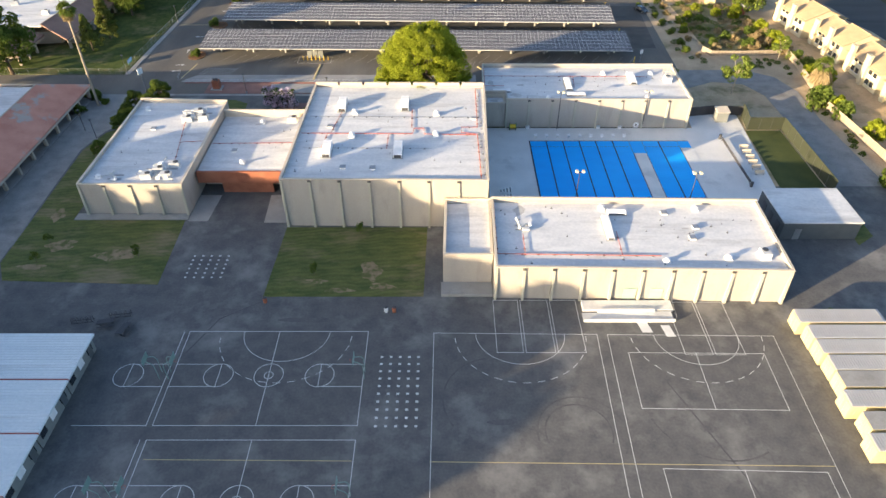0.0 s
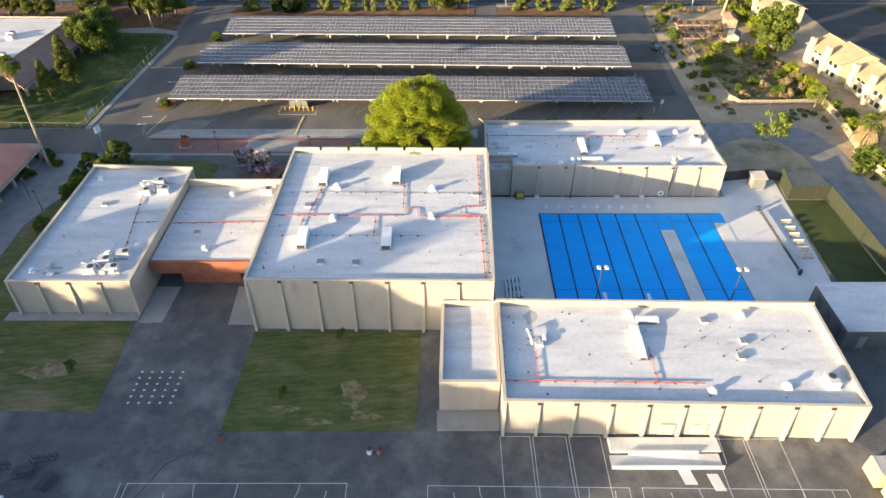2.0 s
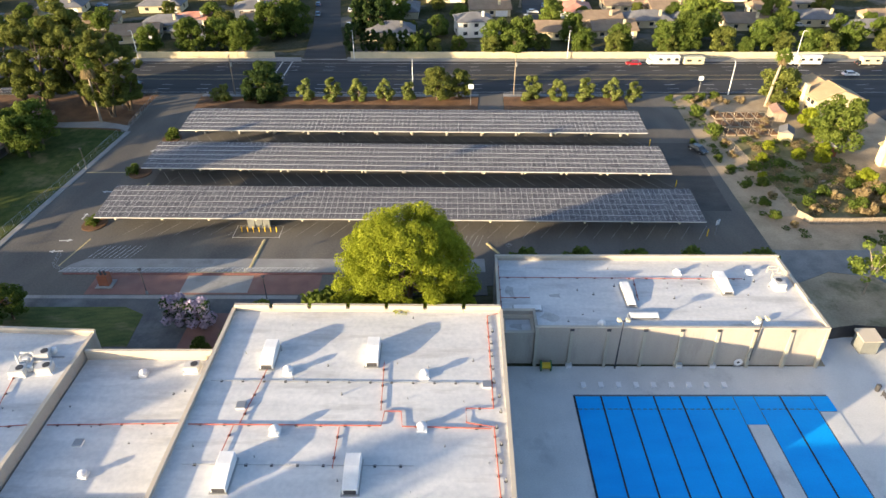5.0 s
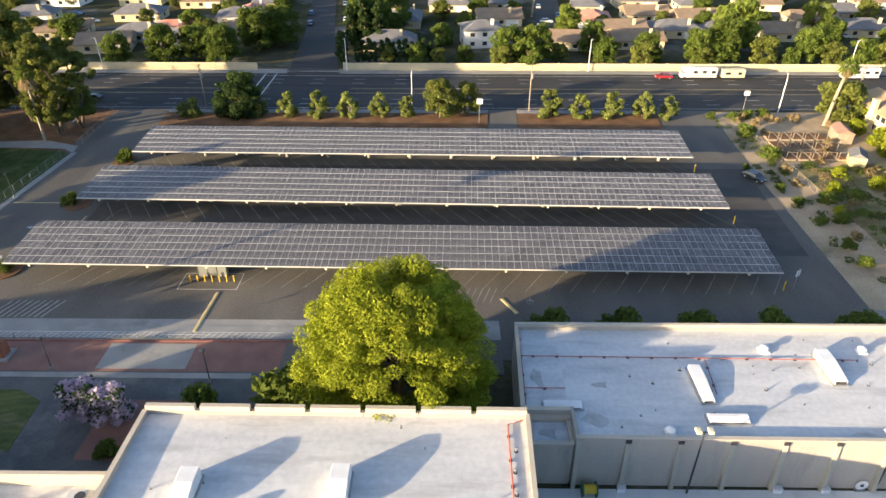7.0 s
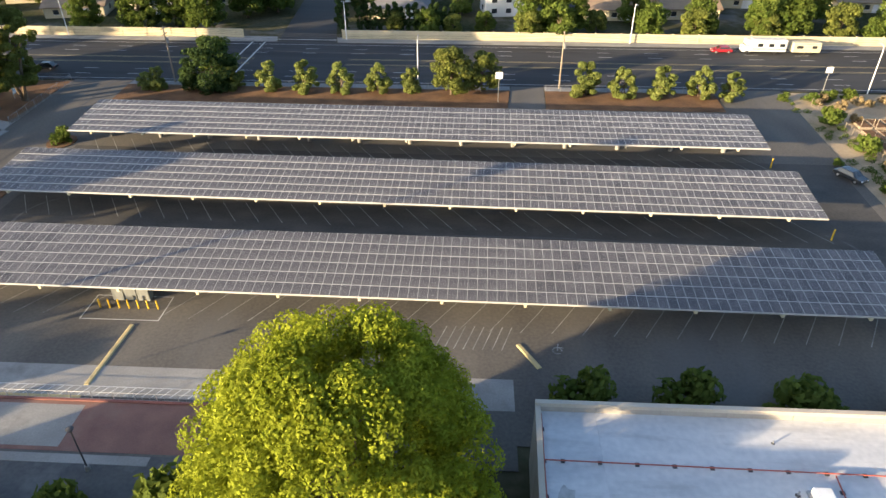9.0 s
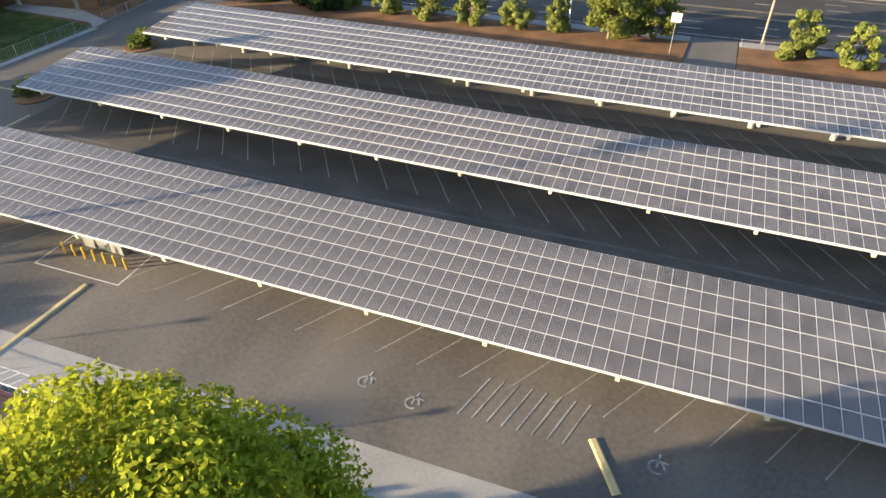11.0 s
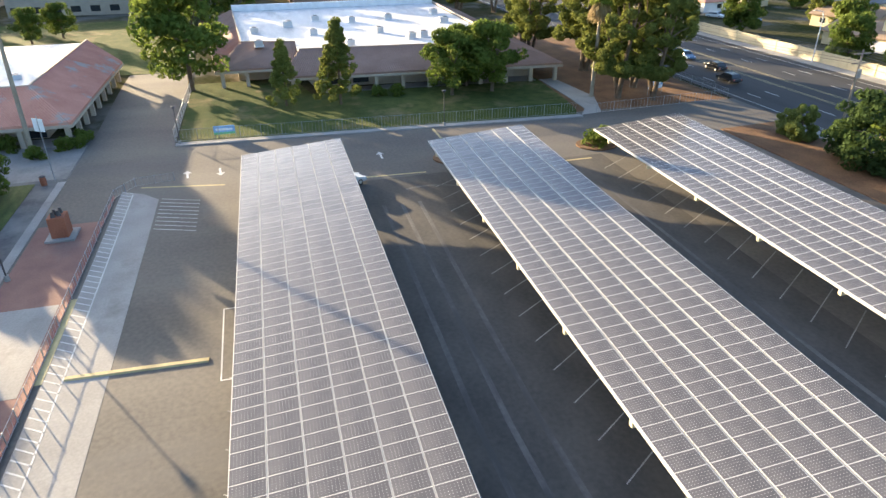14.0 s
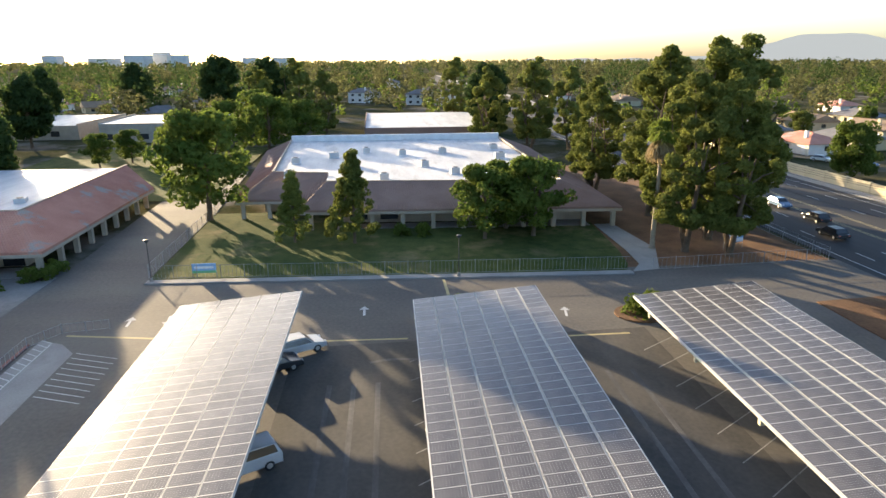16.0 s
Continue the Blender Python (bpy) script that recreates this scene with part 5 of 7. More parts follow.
for i, y in enumerate(y for y in range(54, 136, 6)):
    part("door_recess" if i % 2 else "window", box(-85.56 - red.location.x, -85.44 - red.location.x, y - red.location.y - 1.2, y - red.location.y + 1.2, 0.1 if i % 2 else 0.8, 2.4), DARKGLASS, red)
office = mansard_wing("brown_tiled_wing", "office wing with brown tile roof and rooftop units",
                      [((-97.8, 163.6), (-95.0, 209.5), (-102.2, 202.5), (-105.4, 167.2)), ((-105.6, 153.6), (-105.4, 167.0), (-112.8, 167.1), (-115, 158)),
                       ((-95.0, 209.5), (-160, 211), (-158, 203.5), (-102.2, 202.5)), ((-160, 150), (-105.6, 153.6), (-115, 158), (-158, 156))],
                      [(-105.4, 167.1), (-102.2, 202.5), (-158, 203.5), (-158, 156), (-115, 158), (-112.8, 167.1)], 5.3,
                      [(-111, 157), (-110.5, 168), (-102.4, 169), (-100, 206), (-157, 207), (-157, 155)], 3.0, 5.7, TILE_BROWN,
                      spaced((-98.4, 165.4), (-95.8, 208.6), 11) + spaced((-106.2, 154.6), (-106.0, 162.4), 3))
ox, oy = office.location.x, office.location.y
for y in (172, 176.5, 183, 187.5, 192, 198, 202.5):
    part("window", box(-101.4 - ox - 0.02 * (202 - y), -100.9 - ox - 0.02 * (202 - y) - 0.3, y - 1.3 - oy, y + 1.3 - oy, 0.5, 2.5), DARKGLASS, office)
part("roof_parapet", box(-158.8 - ox, -158 - ox, 156 - oy, 203.5 - oy, 5, 6.6), WHITEMETAL, office)


def rooftop_unit(x, y, z, s=1.0, turn=0):
    u = thing("rooftop_unit", "pale grey rooftop air-conditioning unit", "air conditioner", "rooftop units", at=(x, y, z))
    u.rotation_euler[2] = radians(turn)
    part("cabinet", bevelled(box(-0.9 * s, 0.9 * s, -0.7 * s, 0.7 * s, 0.15, 1.1 * s), 0.04), UNITGREY, u)
    part("curb", box(-1.0 * s, 1.0 * s, -0.8 * s, 0.8 * s, 0, 0.16), WHITEMETAL, u)
    part("fan_guard", tube([(0.3 * s, 0, 1.1 * s), (0.3 * s, 0, 1.18 * s)], 0.45 * s, 12), DARKSTEEL, u)
    return u


ru = rooftop_unit(-108, 176, 5.3)
for x, y, a in ((-126, 160.5, 0), (-132, 167, 90), (-138, 173, 0), (-120, 183, 20), (-113, 190, 0), (-112, 187.6, 0), (-136, 188, 0), (-128, 198, 90), (-140, 199, 0), (-121, 171, 0), (-112, 161, 0), (-134, 180, 0)):
    copy_thing(ru, pose(x, y, 5.3, 0, 0, a))
for x, y in ((-93, 96), (-94, 118), (-97, 128)):
    copy_thing(ru, pose(x, y, 4.9, 0, 0, 15))
# the pool-side halls' roofs
for x, y, z, w, d, h in ((26.2, 80.8, 5.6, 1.1, 5.6, 0.8), (28.4, 84.9, 5.6, 3.0, 1.0, 0.7), (41.6, 133.4, 6.1, 1.4, 4.6, 1.0), (27.2, 130.9, 6.1, 1.2, 5.0, 0.75), (28.3, 126.2, 6.1, 3.9, 1.0, 0.5), (12.6, 127.9, 6.1, 3.8, 0.9, 0.5)):
    roof_duct(x, y, z, w, d, h)
for x, y, z in ((26.2, 86.3, 5.6), (41.6, 86.0, 5.6), (33.5, 72.8, 5.6), (43, 73.6, 5.6), (43.1, 124.6, 6.1), (22.2, 124.5, 6.1), (35.9, 136.4, 6.1), (46.5, 136.3, 6.1), (-60.5, 120, 5.85), (-62 + 1.5, 95, 5.85), (-37, 101.5, 4.8), (-36.4, 116.5, 4.8), (-42, 95, 0.02 + 0)):
    if z > 1:
        roof_vent(x, y, z, 0.5, 0.8)
for x, y in ((-49.5, 118.5), (-48, 116), (-51, 115.5), (-50.5, 97), (-48.6, 95.2), (-48.2, 98.6), (-52, 95)):
    copy_thing(ru, pose(x, y, 5.85, 0, 0, 8))
for x, y in ((48.6, 74.2), (49.5, 133)):
    copy_thing(ru, pose(x, y, 5.6 if y < 100 else 6.1, 0, 0, 90))
copy_thing(ru, pose(-30.5, 117.3, 4.8))
roof_pipe("red gas pipe on the white roof", [(8.4, 87.5), (8.3, 74.6), (33, 74.1)], 5.8)
roof_pipe("red gas branch pipe on the white roof", [(12.5, 74.6), (12.6, 79.5)], 5.8, 0.05)
roof_pipe("red gas branch pipe on the white roof", [(27.2, 74.3), (27.4, 80)], 5.8, 0.05)
roof_pipe("red gas pipe on the white roof", [(9.2, 135.2), (45, 134.8)], 6.3, 0.05)
roof_pipe("red gas pipe on the white roof", [(9.3, 139.4), (9.0, 128)], 6.3, 0.05)
roof_pipe("red gas branch pipe on the white roof", [(9.1, 130.3), (13.2, 130.3)], 6.3, 0.05)
roof_pipe("red gas branch pipe on the white roof", [(28.9, 134.8), (28.4, 129.6)], 6.3, 0.05)
roof_pipe("red gas pipe on the white roof", [(-51.5, 116), (-48.4, 98)], 6.05, 0.05)
roof_pipe("red gas pipe on the white roof", [(-49.7, 107), (-45.6, 107.4)], 6.05, 0.05)
roof_pipe("brown conduit across the white roof", [(-44.3, 108.3), (-27.4, 108.6)], 4.98, 0.06)


def duct_cluster(x, y, z, seed, n=5, reach=2.6):
    """A tangle of white ducts, elbows and a hooded fan on rails."""
    rng = np.random.default_rng(seed)
    t = thing("duct_cluster", "tangle of white ducts and fans on the roof", "ductwork", "duct clusters", at=(x, y, z))
    for k in range(n):
        a = rng.uniform(0, 2 * math.pi)
        p = Vector((reach * rng.uniform(-0.8, 0.8), reach * rng.uniform(-0.8, 0.8), 0))
        q = p + Vector((math.cos(a), math.sin(a), 0)) * rng.uniform(1.2, 2.6)
        h, r = rng.uniform(0.4, 0.8), rng.uniform(0.08, 0.17)
        part("duct", tube([p, p + Vector((0, 0, h * 0.7)), p.lerp(q, 0.25) + Vector((0, 0, h)), q + Vector((0, 0, h)), q + Vector((0, 0, h * 0.5))], [r, r, r, r, r * 1.3], 8), UNITGREY, t)
        w, d = rng.uniform(0.25, 0.6), rng.uniform(0.2, 0.5)
        m = p + Vector((rng.uniform(-1, 1), rng.uniform(-1, 1), 0))
        part("fan_box", bevelled(box(m.x - w, m.x + w, m.y - d, m.y + d, 0.12, rng.uniform(0.4, 0.9)), 0.04), UNITGREY if k % 2 else WHITEMETAL, t)
    for s in (-1, 1):
        part("rail", box(-reach, reach, s * reach * 0.5 - 0.08, s * reach * 0.5 + 0.08, 0, 0.14), STEEL, t)
    return t


for x, y, z, sd, n, r in ((-49.6, 117.2, 5.9, 4, 6, 2.6), (-50.3, 96.4, 5.9, 5, 7, 2.8), (-57.6, 95.2, 5.9, 6, 2, 1.2), (12.6, 81.2, 5.6, 7, 2, 1.1)):
    duct_cluster(x, y, z, sd, n, r)


# ---- portables, containers, huts ----
def portable(x0, x1, y0, y1, h):
    p = thing("portable_classroom", "grey portable classroom with ribbed blue-grey roof", "portable classroom", "portable classrooms", at=(x1, y0, 0))
    w, d = x1 - x0, y1 - y0
    part("body", box(-w, -0.6, 0.05, d - 0.05, 0, h - 0.35), SIDING, p)
    bm, rib, ribs = box(-w, 0.1, 0.02, d - 0.02, h - 0.3, h), None, []
    for i in range(int(d / 0.45)):
        rib = rib or mesh_of("roof_rib", box(-w, 0.12, 0, 0.07, 0, 0.05), BLUEROOF)
        ribs.append(0.1 + i * 0.45)
    roof = part("roof", bm, BLUEROOF, p)
    for y in ribs:
        ob = new("roof_rib", rib)
        ob.parent, ob.location = roof, (0, y, h)
    part("seam", box(-w, 0.14, -0.06, 0.02, h - 0.2, h + 0.08), REDPIPE, p)
    for k in range(3):
        part("window", box(-0.62, -0.55, 0.7 + k * 2.6, 2.0 + k * 2.6, 0.9, 2.2), DARKGLASS if k != 1 else WHITEMETAL, p)
    part("door", box(-0.62, -0.54, d - 1.9, d - 0.9, 0.1, 2.2), GREYWALL, p)
    return p


for i in range(4):
    portable(-63, -48.2, 52.75 - 8.05 * i, 60.7 - 8.05 * i, 3.2)


def container(x, y0, y1, length, plain_roof=False, h=2.6):
    c = thing("storage_container", "yellow-tan storage container with ribbed pale roof", "container", "storage containers", at=(x, y0, 0))
    d = y1 - y0
    bm = box(0.04, length, 0.04, d - 0.04, 0.12, h)
    for i in range(int(length / 0.55)):
        box(0.2 + i * 0.55, 0.5 + i * 0.55, 0.0, d, 0.25, h - 0.15, bm)
    part("body", bm, BOXTAN, c)
    bm, ribs = box(0.02, length, 0.02, d - 0.02, h, h + 0.03), []
    if not plain_roof:
        for i in range(int(length / 0.36)):
            ribs.append(0.15 + i * 0.36)
    roof = part("roof", bm, BOXROOF if not plain_roof else CONCRETE, c)
    rib = mesh_of("roof_rib", box(0, 0.18, 0.1, d - 0.1, 0, 0.06), BOXROOF)
    for x in ribs:
        ob = new("roof_rib", rib)
        ob.parent, ob.location = roof, (x, 0, h + 0.03)
    for k in (0, 1):
        dr = part("door", bevelled(box(-0.03, 0.05, 0.1 + k * (d / 2 - 0.08), d / 2 - 0.02 + k * (d / 2 - 0.08), 0.2, h - 0.1), 0.015), BOXTAN, c)
        part("lock_rod", tube([(-0.06, d / 2 - 0.35 + k * 0.7, 0.25), (-0.06, d / 2 - 0.35 + k * 0.7, h - 0.2)], 0.02, 6), STEEL, dr)
    return c


for x, y0, y1, pl in ((50.6, 63.3, 66.0, 0), (51.2, 60.3, 62.9, 0), (51.3, 57.6, 60.2, 0), (51.6, 54.8, 57.4, 0), (51.6, 52.0, 54.7, 1), (50.9, 48.9, 51.6, 0), (51.8, 45.6, 48.3, 1), (51.0, 42.6, 45.2, 0)):
    container(x, y0, y1, 12.2, pl)

hut = thing("equipment_hut", "dark grey pool equipment hut with white roof", "hut", at=(57, 85.2, 0))
part("wall", box(0, 13, 0, 9.8, 0, 3.4), GREYWALL, hut)
part("roof", box(-0.15, 13.15, -0.15, 9.95, 3.4, 3.62), WHITE_ROOF, hut)
part("door", box(2.2, 3.3, -0.06, 0, 0, 2.2), STEEL, hut)
for k in range(3):
    part("louvre", box(-0.06, 0, 1.2 + k * 2.8, 2.6 + k * 2.8, 0.7, 2.4), DARKSTEEL, hut)

ramp = thing("entrance_ramp", "white concrete entrance ramp with landing", "ramp", at=(20.5, 66, 0))
part("landing", bevelled(box(0.4, 13.9, 2.0, 4.0, 0, 0.45), 0.03), DECK, ramp)
part("slope", prism(bmesh.new(), [(0.2, 0), (13.4, 0), (13.4, 1.7), (0.2, 1.7)], 0, [0.03, 0.42, 0.42, 0.03]), DECK, ramp)
part("kerb_wall", box(2.6, 11.0, 1.7, 2.0, 0, 0.75), DECK, ramp)
part("outer_wall", box(0.2, 13.6, -0.2, 0, 0, 0.6), DECK, ramp)
part("handrail", tube([(13.7, 0, 0), (13.7, 0, 1.0), (13.7, 3.8, 1.4), (13.7, 3.8, 0)], 0.03, 6), STEEL, ramp)
for x0, y0, s in ((28.9, 63.8, 1.5), (32.2, 63.0, 1.3)):
    sheet("ramp_pad", [(x0, y0), (x0 + s, y0), (x0 + s * 0.7, y0 + 2.2), (x0 - s * 0.3, y0 + 2.2)], 0.02, DECK, "pale concrete pad at the ramp foot", "pavement", 0.04)
TEAL = plain("faded_teal_door", (0.30, 0.42, 0.36), 0.7)
for x in (27.2, 31.2):
    d = tagged(part("hall_door", box(x, x + 1.9, 70.35, 70.47, 0.46, 2.5), TEAL), "faded teal double door in the hall wall", "door", kind="structure")


def hoop(x, y, face):
    h = thing("basketball_hoop", "green steel basketball hoop on curved double posts", "basketball hoop", "basketball hoops", at=(x, y, 0))
    h.rotation_euler[2] = radians(face)
    for s in (-0.6, 0.6):
        part("post", tube([(0, s, 0), (0, s, 2.6), (0.3, s, 3.1), (1.2, s * 0.6, 3.3)], 0.06, 7), plain_green, h)
    part("backboard", bevelled(box(1.2, 1.26, -0.9, 0.9, 2.85, 3.9), 0.02), plain_green, h)
    part("rim", tube(arc3(1.55, 0, 3.05, 0.23), 0.02, 5), REDPIPE, h)
    return h


def arc3(x, y, z, r, n=14):
    return [(x + r * math.cos(2 * math.pi * i / n), y + r * math.sin(2 * math.pi * i / n), z) for i in range(n + 1)]


plain_green = plain("green_steel", (0.18, 0.27, 0.24), 0.6)
for cy in (56.0, 37.9):
    hoop(-37.0, cy, 0)
    hoop(-38.2, cy, 180)
    hoop(-10.6, cy, 180)


def bin_of(x, y, mat, label, r=0.32, h=0.95):
    b = thing("litter_bin", label, "litter bin", "litter bins", at=(x, y, 0.02))
    part("drum", tube([(0, 0, 0), (0, 0, h * 0.5), (0, 0, h)], [r * 0.9, r, r * 0.95], 12), mat, b)
    part("lid", tube([(0, 0, h), (0, 0, h + 0.12)], [r * 1.05, r * 0.6], 12), DARKSTEEL, b)


bin_of(-27.0, 70.0, BRICKRED, "small brown litter bin beside the lawn")
bin_of(-8.5, 68.0, WHITEMETAL, "pale litter bin on the asphalt")
bin_of(-7.3, 68.0, BRICKRED, "orange-brown litter bin on the asphalt")
bin_of(58.1, 100.9, DARKSTEEL, "black bin on the pool deck")
bin_of(58.0, 118.5, DARKSTEEL, "black bin on the pool deck")
bin_of(-67.5, 137, BRICKRED, "brown litter bin beside the walk")

def picnic_table(x, y, turn):
    t = thing("picnic_table", "dark steel picnic table with two benches on asphalt", "picnic table", "picnic tables", at=(x, y, 0))
    t.rotation_euler[2] = radians(turn)
    part("tabletop", bevelled(box(-1.2, 1.2, -0.38, 0.38, 0.7, 0.76), 0.015), DARKSTEEL, t)
    for s in (-1, 1):
        part("bench", bevelled(box(-1.2, 1.2, s * 0.75 - 0.14, s * 0.75 + 0.14, 0.42, 0.46), 0.01), DARKSTEEL, t)
        part("leg_frame", tube([(s * 0.85, -0.75, 0.42), (s * 0.85, -0.3, 0.02), (s * 0.85, 0.3, 0.02), (s * 0.85, 0.75, 0.42)], 0.03, 6), DARKSTEEL, t)
        part("leg", tube([(s * 0.85, 0, 0), (s * 0.85, 0, 0.7)], 0.04, 6), DARKSTEEL, t)


picnic_table(-49.2, 65.3, 12)
picnic_table(-46.0, 64.0, 75)


def bike_rack(x, y, turn, n=5):
    r = thing("bike_rack", "dark steel hoop bicycle rack on asphalt", "bike rack", "bike racks", at=(x, y, 0))
    r.rotation_euler[2] = radians(turn)
    for s in (-1, 1):
        part("base_rail", box(-1.6, 1.6, s * 0.3 - 0.03, s * 0.3 + 0.03, 0, 0.06), DARKSTEEL, r)
    for k in range(n):
        u = -1.4 + 2.8 * k / (n - 1)
        part("hoop", tube([(u, -0.3, 0.03), (u, -0.3, 0.75), (u, -0.15, 0.9), (u, 0.15, 0.9), (u, 0.3, 0.75), (u, 0.3, 0.03)], 0.035, 6), DARKSTEEL, r)


bike_rack(-53.0, 66.0, 8)
bike_rack(-47.8, 67.2, 8)

bleacher = thing("bleacher", "small aluminium bleacher on the pool deck", "bleacher", at=(11.6, 97.2, 0.02))
for i in range(5):
    part("plank", bevelled(box(-1.3 + i * 0.55, -0.95 + i * 0.55, -2.6, 2.6, 0.35 + i * 0.2, 0.42 + i * 0.2), 0.01), ALU, bleacher)
for y in (-2, 0, 2):
    part("leg_frame", prism(bmesh.new(), [(-1.3, y - 0.04), (1.3, y - 0.04), (1.3, y + 0.04), (-1.3, y + 0.04)], 0, [0.34, 1.14, 1.14, 0.34]), STEEL, bleacher)

for i in range(6):
    s = thing("sun_bench", "pale slatted bench on the pool deck", "bench", "deck benches", at=(61.2 + 0.06 * i, 105 + 1.9 * i, 0.02))
    part("seat", bevelled(box(-0.9, 0.9, -0.3, 0.3, 0.38, 0.45), 0.01), TAN, s)
    for k in (-0.7, 0.7):
        part("leg", box(k - 0.04, k + 0.04, -0.25, 0.25, 0, 0.38), STEEL, s)
    part("backrest", box(-0.9, 0.9, 0.28, 0.34, 0.45, 0.85), TAN, s)
shed = thing("guard_hut", "small grey hut at the pool gate", "hut", at=(60.6, 126.6, 0.02))
part("wall", box(-1.2, 1.2, -1.1, 1.1, 0, 2.3), SIDING, shed)
part("roof", prism(bmesh.new(), [(-1.4, -1.3), (1.4, -1.3), (1.4, 1.3), (-1.4, 1.3)], 2.3, [2.4, 2.4, 2.7, 2.7]), TAN, shed)


# reel, ring and boxes along the wall behind the pool
reel = thing("hose_reel", "green and yellow reel standing on the pool deck", "reel", at=(14.9, 122.4, 0.02))
GREENP = plain("green_reel_paint", (0.06, 0.20, 0.08), 0.6)
part("drum", tube([(-0.6, 0, 0.75), (0.6, 0, 0.75)], 0.45, 14), YELLOW, reel)
for u in (-0.66, 0.66):
    part("flange", tube([(u - 0.05, 0, 0.75), (u + 0.05, 0, 0.75)], 0.72, 16), GREENP, reel)
    part("stand", box(u - 0.08, u + 0.08, -0.4, 0.4, 0, 0.12), DARKSTEEL, reel)
ring = thing("wall_dial", "round white pace clock leaning on the wall", "clock", at=(41.3, 123.05, 0.02))
part("face", tube([(0, -0.04, 0.75), (0, 0.02, 0.75)], 0.6, 20), WHITEMETAL, ring)
part("hub", tube([(0, -0.06, 0.75), (0, -0.03, 0.75)], 0.2, 12), DARKSTEEL, ring)
part("foot", box(-0.5, 0.5, -0.2, 0.1, 0, 0.16), STEEL, ring)
for x in (18.1, 33.2, 37.8):
    u = thing("deck_box", "small white utility box at the wall foot", "box", "deck boxes", at=(x, 122.85, 0.02))
    part("casing", bevelled(box(-0.38, 0.38, -0.28, 0.28, 0, 0.55), 0.03), WHITEMETAL, u)
    part("cover", bevelled(box(-0.42, 0.42, -0.32, 0.3, 0.55, 0.62), 0.02), UNITGREY, u)

# ---- fences ----
def screen_fence(name, pts, h, mat, label, step=2.5, thin=0.05, z=0.0):
    f = thing(name, label, "fence", at=(pts[0][0], pts[0][1], z))
    o = Vector(pts[0])
    for a, b in zip(pts, pts[1:]):
        a, b = Vector(a), Vector(b)
        n = max(1, round((b - a).length / step))
        d = (b - a).normalized()
        s = Vector((-d.y, d.x)) * thin / 2
        for i in range(n):
            p, q = a + (b - a) * i / n - o, a + (b - a) * (i + 1) / n - o
            part("panel", prism(bmesh.new(), [p - s + d * 0.04, q - s - d * 0.04, q + s - d * 0.04, p + s + d * 0.04], 0.05, h), mat, f)
            part("post", box(p.x - 0.05, p.x + 0.05, p.y - 0.05, p.y + 0.05, 0, h + 0.08), DARKSTEEL if mat is not WOOD else WOOD, f)
    return f


def rail_fence(name, pts, h, label, step=2.4, gap=0.35, mat=None, z=0.0):
    """Thin posts, two rails and upright bars, the bars of a bay in one mesh."""
    mat = mat or DARKSTEEL
    f = thing(name, label, "fence", at=(pts[0][0], pts[0][1], z))
    o = Vector(pts[0])
    for a, b in zip(pts, pts[1:]):
        a, b = Vector(a) - o, Vector(b) - o
        n = max(1, round((b - a).length / step))
        for i in range(n):
            p, q = a + (b - a) * i / n, a + (b - a) * (i + 1) / n
            part("post", tube([(p.x, p.y, 0), (p.x, p.y, h)], 0.04, 6), mat, f)
            bm = bmesh.new()
            for zz in (0.12, h - 0.06):
                tube([(p.x, p.y, zz), (q.x, q.y, zz)], 0.02, 4, bm)
            k = max(2, int((q - p).length / gap))
            for j in range(1, k):
                m = p + (q - p) * j / k
                tube([(m.x, m.y, 0.1), (m.x, m.y, h - 0.05)], 0.012, 4, bm, caps=False)
            part("mesh_infill", bm, mat, f)
    return f


GREENSCREEN = plain("dark_green_screen", (0.030, 0.036, 0.020), 0.9)
screen_fence("screen_fence", [(66, 128.6), (64.9, 122.2), (72.3, 122.2), (72.3, 98.4)], 3.0, GREENSCREEN, "tall dark green screened fence round turf", 2.8)
screen_fence("screen_fence_gate", [(53.5, 128), (60, 129.2), (66, 128.6)], 2.2, DARKSTEEL, "black mesh fence at the pool gate")
screen_fence("garden_wall_fence", [(88.5, 104), (87.9, 111), (86.2, 132), (87.4, 144), (88.6, 152), (89, 161)], 1.9, WOOD, "tan board fence behind the houses", 2.4)
screen_fence("allotment_fence", [(68, 163.5), (69.5, 160.6), (77, 160.5), (87.8, 161.2)], 1.4, WOOD, "weathered board fence round the garden", 1.8)
rail_fence("allotment_rails", [(65.6, 222), (66.6, 206), (67.2, 193), (67.6, 175), (68, 163.5)], 1.5, "weathered wooden rail fence round the garden", 2.2, 0.6, WOOD)
rail_fence("kerb_railing", [(-65, 150.3), (-64.3, 146.5), (-61.5, 144.9), (-20, 144.9)], 1.0, "grey pipe railing along the red kerb", 2.0, 0.5, STEEL)
rail_fence("office_fence", [(-78.9, 149.4), (-77.3, 178), (-76.2, 203.4)], 1.6, "grey steel fence along the office lawn", 2.6, 0.4, STEEL)
rail_fence("lane_fence", [(-79.2, 149.2), (-112, 149.6)], 1.6, "grey steel fence beside the service lane", 2.6, 0.4, STEEL)
rail_fence("corner_fence", [(-75.6, 206), (-77, 228.4)], 1.5, "grey chain fence by the pines", 2.8, 0.5, STEEL)
rail_fence("road_fence", [(-77, 228.6), (-150, 228.6)], 1.6, "grey fence beside the main road", 3.0, 0.5, STEEL)
rail_fence("strip_fence", [(-63, 227.2), (10, 227.2)], 1.3, "thin grey fence behind the street trees", 3.0, 0.6, STEEL)
rail_fence("strip_fence_east", [(17.5, 227.2), (49.5, 227.2)], 1.3, "thin grey fence behind the street trees", 3.0, 0.6, STEEL)
